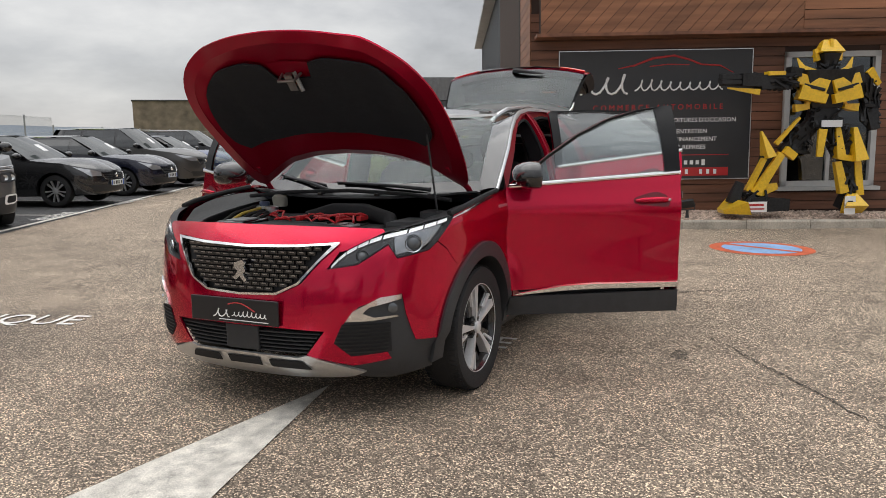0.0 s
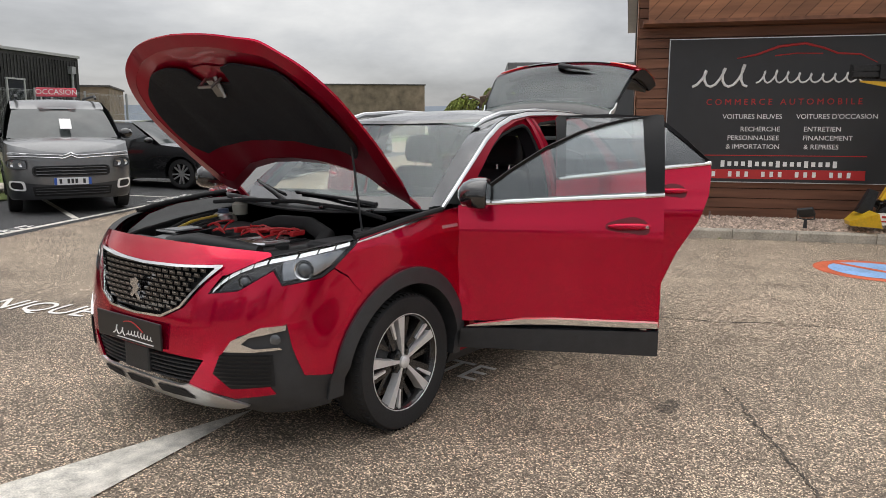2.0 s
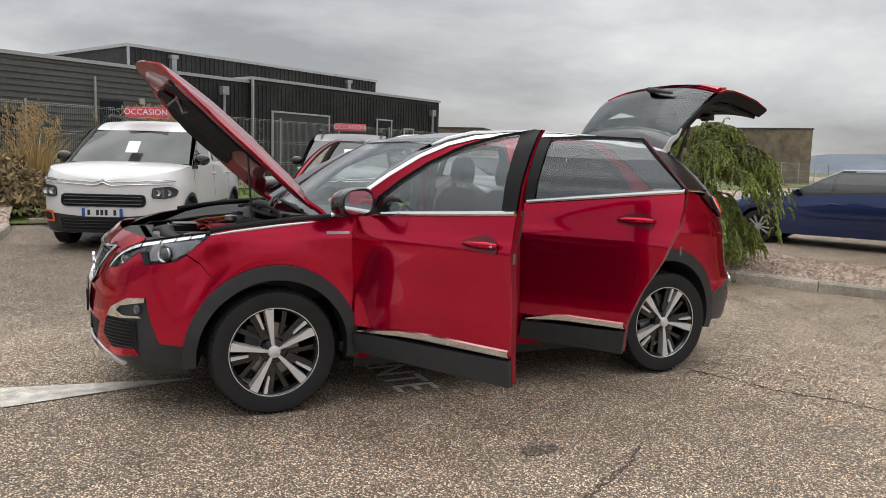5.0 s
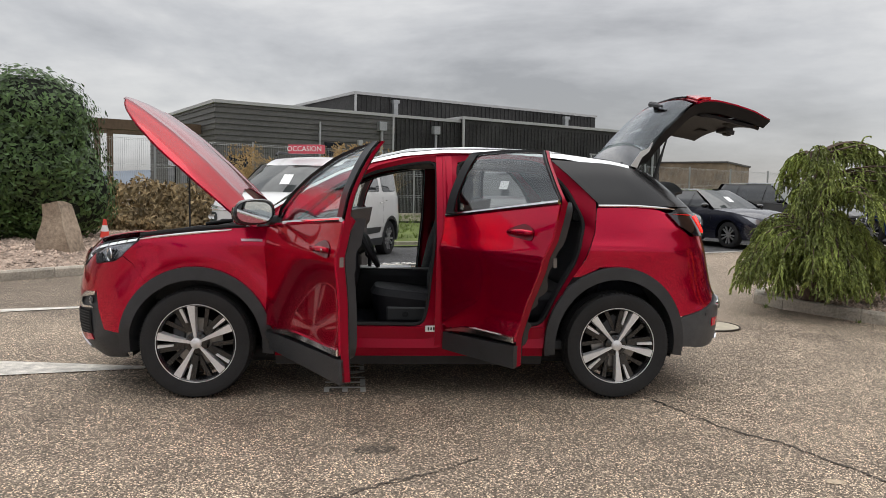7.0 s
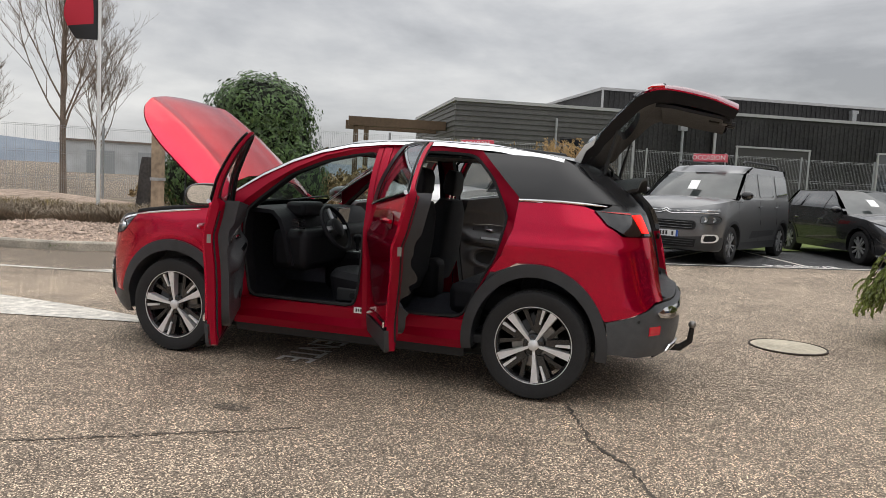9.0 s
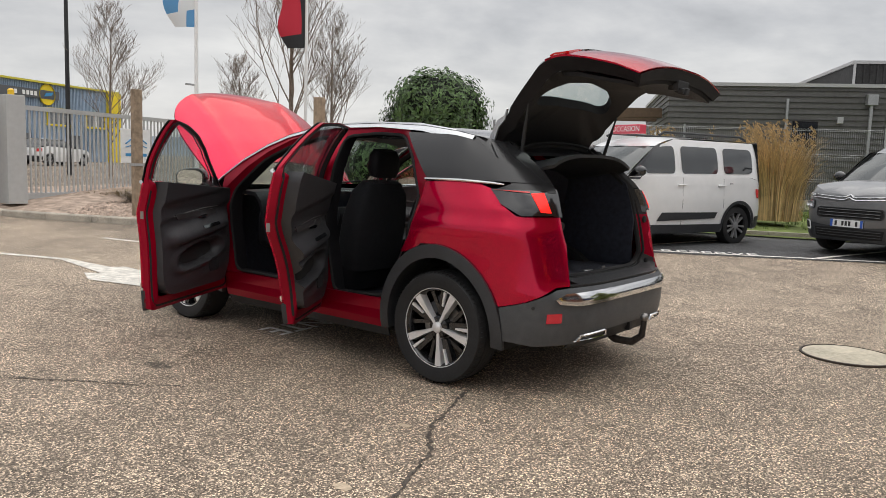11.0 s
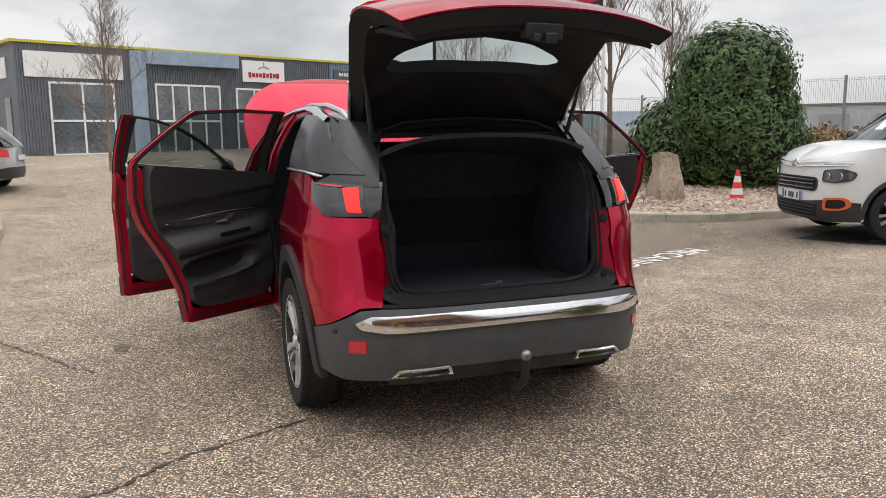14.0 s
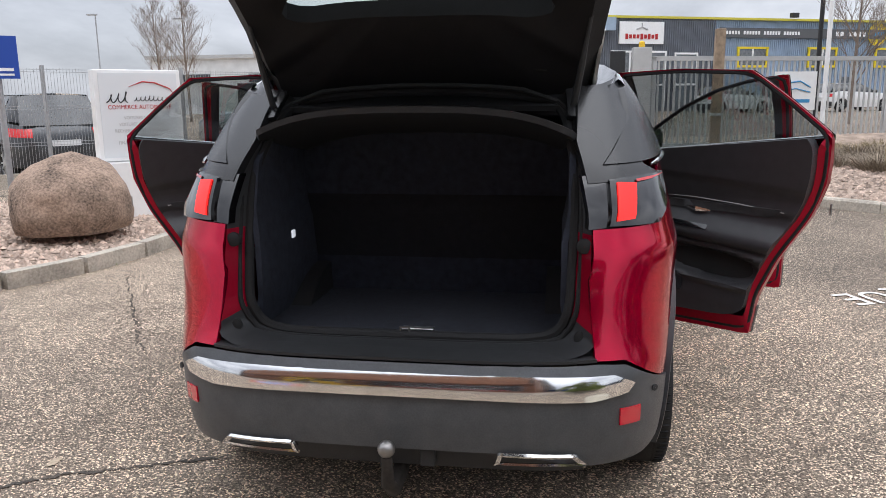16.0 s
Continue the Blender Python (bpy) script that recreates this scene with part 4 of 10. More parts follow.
# fixed outer panels
for sd, M in SIDES:
    fender = [S(1.645, 1.005), S(1.45, 1.035), S(1.15, 1.068), S(0.875, 1.085), S(0.872, 0.33)]
    fender += [S(*p) for p in arch(*ARCH_F, 178, 52, 18)] + [S(1.72, 0.845), S(1.785, 0.89)]
    part("front_wing", fin(join(sheet(fender, on(0.0), 0.025), band(fender, fender, on(0.0), on(-0.018), 240)), M), RED, car)
    quarter = [S(-1.187, 1.236), S(-1.168, 1.07), S(-1.105, 0.90), S(-1.03, 0.79)]
    quarter += [S(*p) for p in [(-1.07, .792), (-1.17, .835), (-1.28, .859), (-1.40, .85), (-1.52, .80), (-1.62, .72), (-1.70, .62), (-1.765, .535)]]
    quarter += [S(-1.92, 0.575), R(0.70, 0.662), R(0.612, 0.668), R(0.60, 0.76), R(0.592, 0.90), R(0.60, 1.057), S(-1.83, 1.060), S(-1.725, 1.135), S(-1.655, 1.212), S(-1.55, 1.243), S(-1.41, 1.245)]
    part("rear_wing", fin(join(sheet(quarter, on(0.0), 0.02), band(quarter, quarter, on(0.0), on(-0.018), 240)), M), RED, car)
    sill = [S(0.86, 0.262), S(-0.86, 0.262), S(-0.86, 0.455), S(0.86, 0.455)]
    part("sill", fin(sheet(sill, on(-0.03), 0.08), M), RED_SHADED, car, thick=0.01)
    part("sill_skirt", fin(sheet([S(0.86, 0.20), S(-0.86, 0.20), S(-0.86, 0.285), S(0.86, 0.285)], on(-0.045), 0.08), M), BLACKP, car, thick=0.01)
    for (cx, cz, rx, rz), a0, a1 in ((ARCH_F, -8, 187), (ARCH_R, -8, 188)):
        outer, inner = arch(cx, cz, rx, rz, a0, a1, 30), arch(cx, cz, rx - 0.068, rz - 0.082, a0, a1, 30)
        bm = bmesh.new()
        rows = [[bm.verts.new(hull(*S(*p), o)) for p in pts] for pts, o in ((outer, -0.02), (outer, 0.016), (arch(cx, cz, rx - 0.01, rz - 0.012, a0, a1, 30), 0.018), (inner, 0.018), (inner, -0.03))]
        rows.append([bm.verts.new(hull(*S(*p), -0.25)) for p in arch(cx, cz, rx - 0.05, rz - 0.06, a0, a1, 30)])
        for ra, rb in zip(rows, rows[1:]):
            for k in range(30):
                bm.faces.new((ra[k], ra[k + 1], rb[k + 1], rb[k]))
        part("wheel_arch_trim", fin(bm, M), CLAD, car, "grained black wheel arch cladding")
        # wheel housing behind it
        bm = bmesh.new()
        ra = [bm.verts.new((x, 0.80, z)) for x, z in arch(cx, cz, 0.42, 0.45, -12, 192, 20)]
        rb = [bm.verts.new((x, 0.45, z)) for x, z in arch(cx, cz, 0.42, 0.45, -12, 192, 20)]
        for k in range(20):
            bm.faces.new((ra[k], ra[k + 1], rb[k + 1], rb[k]))
        bm.faces.new(rb)
        part("wheel_housing", fin(bm, M), RUBBER, car)

# nose: red bumper skin, upper lip, black corners, silver skid
lip = [F(0, .884), F(0, .975), F(.2, .975), F(.42, .972), F(.56, .968), F(.66, .962), F(.672, .948), F(.60, .909), F(.522, .866), F(.50, .862), F(.475, .907), F(.28, .893), F(.1, .886)]
part("bonnet_lip", both(sheet(lip, on(0.0), 0.04)), RED, car, thick=0.01)
bump = [F(0, .652), F(.22, .660), F(.335, .715), F(.425, .83), F(.475, .905), F(.50, .86), F(.452, .782), F(.585, .800), F(.70, .888), F(.737, .822), S(1.84, .848), S(1.785, .884), S(1.72, .838)]
bump += [S(*p) for p in arch(1.335, .34, .462, .478, 52, 8, 10)] + [S(*p) for p in [(1.808, .405), (1.92, .415), (1.965, .55)]]
bump += [F(.757, .655), F(.60, .605), F(.54, .53), F(.50, .435), F(.555, .365), F(.70, .375), F(.712, .335), F(.56, .312), F(.355, .365), F(.45, .488), F(.2, .498), F(0, .498)]
part("front_bumper", both(sheet(bump, on(0.0), 0.022)), RED, car, thick=0.01)
corner = [F(.535, .54), F(.60, .61), F(.757, .66), S(1.965, .555), S(1.92, .42), S(1.805, .41), S(1.80, .30), S(1.77, .245), S(1.95, .215), F(.60, .225), F(.52, .26), F(.30, .30), F(.56, .33), F(.705, .345), F(.69, .37), F(.555, .36), F(.49, .435)]
for sd, M in SIDES:
    part("bumper_corner", fin(sheet(corner, on(-0.006), 0.04), M), CLAD, car, thick=0.01)
skid = [F(0, .215), F(0, .358), F(.31, .352), F(.36, .365), F(.60, .272), F(.53, .243), F(.3, .225)]
part("skid_plate", both(sheet(skid, on(0.006), 0.04)), SATIN, car, "satin silver skid plate", thick=0.012)
# dark sheets laid on the plate paint the shaded depth of its openings
part("skid_opening", both(sheet([F(0, .292), F(.10, .292), F(.10, .336), F(0, .336)], on(0.009), 0.03)), RUBBER, car)
for sd, M in SIDES:
    part("skid_opening", fin(sheet([F(*p) for p in rounded([(.15, .290), (.37, .286), (.33, .334), (.15, .336)], 0.012, 3)], on(0.009), 0.03), M), RUBBER, car)
# lower intake with slats, centre block
part("lower_intake", both(sheet([F(0, .36), F(.33, .365), F(.46, .495), F(0, .503)], on(-0.05), 0.04)), RUBBER, car)
bm = bmesh.new()
for k in range(6):
    z = .378 + k * .019
    e = .345 + (z - .37) * .75
    ys = [-e + 2 * e * i / 16 for i in range(17)]
    row = [Vector((hull(*F(abs(y), z), -0.012).x, y, z)) for y in ys]
    for a, b in zip(row, row[1:]):
        for dz, dx in ((0.006, 0),):
            v = [bm.verts.new(p) for p in (a, b, b + Vector((-0.03, 0, 0.010)), a + Vector((-0.03, 0, 0.010)))]
            bm.faces.new(v)
            v = [bm.verts.new(p) for p in (a - Vector((0, 0, .005)), b - Vector((0, 0, .005)), b, a)]
            bm.faces.new(v)
part("intake_grating", bm, BLACKP, car, smooth=False)
part("radar_block", box((2.235, 0.0, .435), (.03, .20, .125)), BLACKP, car, bevel=0.008)
# number plate blank: dark board with shapes for the dealer's mark
plate = part("number_plate", box((2.262, -0.03, .567), (.012, .535, .125), None), mat("plate_black", (0.012, 0.012, 0.014), 0.3), car, "dark dealer board in the number plate place", bevel=0.004)
bm = tube([(2.2695, -.155 + a, .532 + b) for a, b in squiggle(.10, .055, 2, .9)], .0034, 5)
add_tube(bm, [(2.2695, -.04 + a, .540 + b) for a, b in squiggle(.21, .030, 8, .35)], .0026, 5)
part("plate_mark", bm, WHITE, plate)
part("plate_line", box((2.2695, .03, .520), (.003, .30, .004)), WHITE, plate, smooth=False)
part("plate_swoosh", tube([(2.270, -.06 + .02 * i, .597 + .014 * math.sin(i * .45) - .0008 * i * i * .4) for i in range(9)], 0.003, 5), mat("red_print", (0.45, 0.02, 0.02), 0.4), plate)

# grille: dark net, chrome dashes, frame, badge
gr_out = [(-.50, .908), (-.28, .894), (0, .886), (.28, .894), (.50, .908), (.415, .82), (.325, .712), (.21, .657), (0, .648), (-.21, .657), (-.325, .712), (-.415, .82)]
gr_in = [(-.464, .895), (-.27, .883), (0, .875), (.27, .883), (.464, .895), (.397, .815), (.314, .717), (.205, .668), (0, .659), (-.205, .668), (-.314, .717), (-.397, .815)]


def nose(off):
    return lambda y, z: hull(*F(abs(y), z), off) if y >= 0 else MIRY @ hull(*F(abs(y), z), off)


mesh_root = part("grille_net", sheet(gr_in, nose(-0.03), 0.04), RUBBER, car)
part("grille_frame", join(band(gr_out, gr_in, nose(0.012), nose(0.014), 120, 2), band(gr_in, gr_in, nose(0.014), nose(-0.03), 120)), CHROME, car, "chrome grille surround")
bm, bm2 = bmesh.new(), bmesh.new()
for r in range(10):
    z = .680 + r * .0215
    e = np.interp(z, [.66, .674, .722, .81, .885], [.10, .20, .305, .385, .45])
    c = int(e / .03) + 1
    for k in range(-c, c + 1):
        y = (k + (r % 2) * 0.5) * .052
        if abs(y) > e - .025:
            continue
        add_box(bm2, nose(-0.016)(y, z), (.016, .047, .017))
        part("grille_dash", box(nose(-0.005)(y, z + .004), (.004, .028 * (1 - 0.30 * abs(y)), .0055)), mat("bright_dash", (.40, .40, .41), .22, 1.0), mesh_root, smooth=False)
part("grille_mesh", bm2, GLOSSB, car, smooth=False)
bm = bmesh.new()
for pts in ([(-.035, .80), (.01, .815), (.035, .80), (.02, .785), (.03, .765), (.015, .745), (.035, .715), (.02, .705), (-.005, .735), (-.03, .715), (-.045, .725), (-.015, .76), (-.04, .775)],):
    add_prism(bm, pts, 0, 0.012, Matrix(((0, 0, 1, hull(0, .765).x + 0.004), (1, 0, 0, -.005), (0, 1, 0, 0), (0, 0, 0, 1))))
part("badge", bm, CHROME, car, "chrome badge", smooth=False)

# headlamps and fog lamps
def strip_between(a, b, gap=.05):
    """Short flat blocks between two edges, a little apart."""
    bm = bmesh.new()
    for i in range(len(a) - 1):
        q = [a[i].lerp(a[i + 1], gap), a[i].lerp(a[i + 1], 1 - gap), b[i].lerp(b[i + 1], 1 - gap), b[i].lerp(b[i + 1], gap)]
        bm.faces.new([bm.verts.new(p) for p in q])
    return bm


for sd, M in SIDES:
    lamp_pts = [F(.455, .782), F(.52, .862), F(.67, .945), S(1.80, .99), S(1.65, 1.008), S(1.785, .89), S(1.84, .852), F(.737, .825), F(.70, .893), F(.585, .803)]
    lamp = part("headlamp", fin(sheet(lamp_pts, on(0.004), 0.03), M), glass_mat("headlamp_cover", (0.94, 0.95, 0.96), 0.025) if sd > 0 else bpy.data.materials["headlamp_cover"], car, "clear headlamp with a row of light blocks")
    part("housing", fin(sheet(lamp_pts, on(-0.035), 0.03), M), GLOSSB, lamp)
    part("lamp_rim", fin(band(lamp_pts, lamp_pts, on(-0.035), on(0.002), 80), M), BLACKP, lamp)
    top = [F(.468, .797), F(.50, .835), F(.53, .863), F(.575, .893), F(.62, .914), F(.67, .932), S(1.90, .955), S(1.83, .970), S(1.76, .983), S(1.69, .995)]
    edge = [hull(*p, -.010) for p in top]
    low = [hull(p[0], p[1] - .015 - .004 * math.sin(i * .35), -.010) for i, p in enumerate(top)]
    part("light_guide", fin(strip_between(edge, low), M), DRL, lamp, "white light guide in short blocks", smooth=False)
    for p, r in ((hull(*F(.60, .838), -0.022), .026), (hull(*S(1.90, .885), -0.026), .036)):
        turn = Matrix.Translation(p) @ Matrix.Rotation(radians(35), 4, "Z")
        part("reflector_ring", fin(lathe([(r * 1.25, .006), (r * 1.2, .012), (r, .006), (r * .95, -.01)], 20, "x", turn), M), CHROME, lamp)
        part("projector", fin(lathe([(r * .95, 0), (r * .85, .010), (r * .5, .018), (0.001, .021)], 18, "x", turn), M), mat("lamp_lens", (.10, .11, .12), .05, .3, coat=1.0), lamp)
    part("reflector", fin(sheet([F(.737, .838), F(.728, .885), S(1.96, .925), S(1.74, .962), S(1.71, .945), S(1.79, .895), S(1.86, .858)], on(-0.030), 0.03), M), mat("lamp_bowl", (.42, .43, .45), .16, .9), lamp)
    fog = part("fog_grille", fin(sheet([F(.49, .43), F(.53, .522), S(2.03, .522), S(2.02, .375), F(.56, .362)], on(0.002), 0.03), M), RUBBER, car)
    bm = bmesh.new()
    for k in range(8):
        z = .378 + k * .0185
        y0 = np.interp(z, [.36, .43, .53], [.56, .495, .535])
        us = np.linspace(F(y0, z)[0], S(2.035, z)[0], 9)
        for a, b in zip(us, us[1:]):
            v = [bm.verts.new(p) for p in (hull(a, z, .004), hull(b, z, .004), hull(b, z + .009, .009), hull(a, z + .009, .009))]
            bm.faces.new(v)
    part("slats", fin(bm, M), BLACKP, fog, smooth=False)
    frame_pts = [F(.545, .535), F(.575, .585), F(.68, .645), F(.755, .652), S(1.985, .63), F(.72, .62), F(.64, .60), F(.615, .572), F(.66, .55), S(2.01, .555), S(2.00, .545), F(.65, .535)]
    part("fog_trim", fin(sheet(frame_pts, on(0.008), 0.03), M), CHROME, fog, "chrome fog lamp surround", thick=0.008)
    part("fog_lamp", fin(lathe([(.022, 0), (.024, .008), (.016, .012), (.001, .013)], 16, "x", Matrix.Translation(hull(*S(2.02, .59), -0.002)) @ Matrix.Rotation(radians(40), 4, "Z")), M), mat("lamp_lens", (.10, .11, .12), .05, .3, coat=1.0), fog)
    line = [(1.67, .992), (1.56, 1.010), (1.45, 1.024), (1.34, 1.037), (1.23, 1.048), (1.12, 1.058), (1.03, 1.064)]
    part("wing_strip", fin(tube([flank(.004)(x, z) for x, z in line[:6]], [.004, .009, .010, .010, .009, .004], 8), M), CHROME, car, "chrome moulding along the bonnet edge")
    part("bonnet_gap_seal", fin(tube([flank(-.004)(x, z + .022) for x, z in line], .015, 8), M), RUBBER, car)
    part("wing_script", fin(strip([S(x, z) for x, z in ((1.06, .998), (1.0, .998), (.93, .998))], on(0), 0.018, 0.004), M), SATIN, car)

# tail: bumper, chrome blade, lamps, tow bar
rb = [R(0, .66), R(.40, .662), R(.62, .66), R(.70, .650), S(-1.92, .57), S(-1.77, .53), S(-1.785, .42), S(-1.775, .335), S(-1.95, .315), R(.58, .33), R(.35, .385), R(0, .385)]
part("rear_bumper", both(sheet(rb, on(0.004), 0.022)), BUMPER, car, "black rear bumper", thick=0.012)
part("bumper_ledge", both(sheet([(0, 0), (.62, 0), (.62, .25), (0, .25)], lambda y, d: Vector((hull(*R(min(y, .62), .66)).x * (1 - d / .25) - 1.90 * d / .25, y, .664 + .012 * math.sin(d / .25 * math.pi / 2))), 0.05)), BLACKP, car, thick=0.01)
blade = [R(0, .568), R(.3, .567), R(.6, .558), R(.705, .572), R(.725, .60), R(.66, .632), R(.3, .640), R(0, .640)]
part("chrome_blade", both(sheet(blade, on(0.018), 0.022)), CHROME, car, "polished chrome bumper blade", thick=0.014)
part("under_bumper", both(sheet([R(0, .30), R(0, .388), R(.36, .388), R(.58, .332), R(.60, .29)], on(-0.03), 0.05)), BLACKP, car, thick=0.01)
for sd, M in SIDES:
    part("rear_reflector", fin(sheet([R(.690, .462), R(.755, .456), R(.755, .512), R(.690, .518)], on(0.009), 0.03), M), mat("red_reflector", (.62, .001, .022), .15, coat=1.0), car, "red bumper reflector", thick=0.008)
    ex = part("exhaust_trim", fin(band([(.31, .350), (.60, .342), (.56, .384), (.325, .394)], [(.328, .357), (.572, .350), (.548, .376), (.335, .386)], lambda y, z: hull(*R(y, z), 0.012), lambda y, z: hull(*R(y, z), 0.008), 60), M), CHROME, car, "chrome exhaust surround", thick=0.01)
    part("mouth", fin(sheet([(.328, .357), (.572, .350), (.548, .376), (.335, .386)], lambda y, z: hull(*R(y, z), -0.02), 0.05), M), RUBBER, ex)
    tl = [S(-1.655, 1.212), S(-1.80, 1.212), R(.664, 1.206), R(.644, 1.068), S(-1.85, 1.064), S(-1.735, 1.13)]
    lamp = part("tail_lamp", fin(join(sheet(tl, on(0.018), 0.03), band(tl, tl, on(0.018), on(-0.02), 90)), M), GLOSSB, car, "dark tail lamp with red claws")
    part("claw", fin(sheet([R(.742, 1.192), R(.684, 1.198), R(.664, 1.084), R(.716, 1.088)], on(0.024), 0.03), M), LAMPGLOW, lamp, "lit red lamp claw", thick=0.01)
    part("lamp_shoulder", fin(join(sheet([R(.668, 1.215), R(.646, 1.062), R(.585, 1.058), R(.585, 1.218)], on(0.004), 0.03), band([R(.668, 1.215), R(.646, 1.062), R(.585, 1.058), R(.585, 1.218)], [R(.668, 1.215), R(.646, 1.062), R(.585, 1.058), R(.585, 1.218)], on(.004), on(-.03), 60)), M), GLOSSB, car)
    part("lamp_top", fin(sheet([S(-1.67, 1.208), S(-1.80, 1.206), R(.745, 1.203), R(.745, 1.195), S(-1.80, 1.198)], on(0.023), 0.03), M), LAMPRED, lamp)
    part("rear_sensor", fin(lathe([(.011, 0), (.011, .004), (.001, .005)], 12, "x", Matrix.Translation(hull(*S(-1.96, .545), .008)) @ Matrix.Rotation(radians(145), 4, "Z")), M), BLACKP, car)
tow = part("tow_bar", tube([(-1.98, .0, .33), (-2.10, .0, .262), (-2.21, 0, .262), (-2.275, 0, .315), (-2.285, 0, .41)], [.026, .026, .025, .022, .017], 12), mat("dirty_black_steel", (.035, .03, .027), .6, .3, noise_scale=60, noise_amount=.3), car, "black steel tow hook with a ball")
bm = bmesh.new()
bmesh.ops.create_uvsphere(bm, u_segments=16, v_segments=10, radius=.027, matrix=Matrix.Translation((-2.285, 0, .432)))
part("ball", bm, STEEL, tow)
part("tow_socket", box((-2.13, -.10, .345), (.05, .05, .06)), BLACKP, tow, bevel=.006)

# upper body: roof, windscreen, pillars, quarter windows
def roof(x, y):
    return Vector((x, y, float(np.interp(-x, [-.5, -.3, 0, .4, .9, 1.3, 1.55], [1.515, 1.565, 1.602, 1.618, 1.605, 1.572, 1.535])) - .055 * (y / .62) ** 2 - .03 * (y / .62) ** 6))


half_roof = [(.42, 0), (.41, .25), (.34, .48), (.26, .60), (.0, .635), (-.5, .645), (-1.0, .63), (-1.35, .60), (-1.50, .57), (-1.52, .3), (-1.52, 0)]
part("roof", both(sheet(half_roof, roof, 0.06)), ROOFB, car, "black roof panel", thick=0.015)


def screen(y, t):
    k = (y / .70) ** 2
    y0 = y * (1 - .20 * t)
    return Vector((1.17 - .16 * k - t * (.735 - .02 * k), y0, 1.045 + .03 * k + t * (.49 - .02 * k) + .035 * math.sin(math.pi * t)))


part("windscreen", both(sheet([(0, 0), (.76, 0), (.765, 1), (0, 1)], screen, 0.09)), GLASS, car, "clear windscreen", thick=0.004)
part("screen_band", join(both(sheet([(0, .95), (.765, .95), (.765, 1.0), (0, 1.0)], lambda y, t: screen(y, t) + Vector((.004, 0, .004)), 0.09)), both(sheet([(0, -.02), (.77, -.02), (.77, .085), (.5, .11), (0, .12)], lambda y, t: screen(y, t) + Vector((.004, 0, .004)), 0.09))), GLOSSB, car)
A_LINE = [(1.03, 1.085), (.86, 1.20), (.66, 1.325), (.46, 1.430), (.26, 1.507), (.06, 1.555), (-.2, 1.584), (-.6, 1.592), (-1.0, 1.572), (-1.30, 1.535), (-1.50, 1.49)]
FD = [(.862, .32), (.862, 1.075), (.775, 1.155), (.60, 1.285), (.42, 1.40), (.22, 1.492), (.02, 1.545), (-.192, 1.572), (-.192, .32)]
RD = [(-.208, .32), (-.208, 1.572), (-.55, 1.583), (-.875, 1.568), (-1.02, 1.44), (-1.183, 1.285), (-1.178, 1.18), (-1.165, 1.07), (-1.10, .90), (-.98, .70), (-.895, .50), (-.875, .32)]
FO = [(.74, .47), (.79, .80), (.775, 1.085), (.47, 1.340), (.235, 1.443), (.02, 1.494), (-.155, 1.518), (-.150, 1.1), (-.105, .60), (-.075, .465)]
RO = [(-.36, .445), (-.30, .80), (-.29, 1.515), (-.58, 1.538), (-.84, 1.525), (-.995, 1.37), (-1.115, 1.14), (-1.06, .89), (-.945, .68), (-.845, .47)]
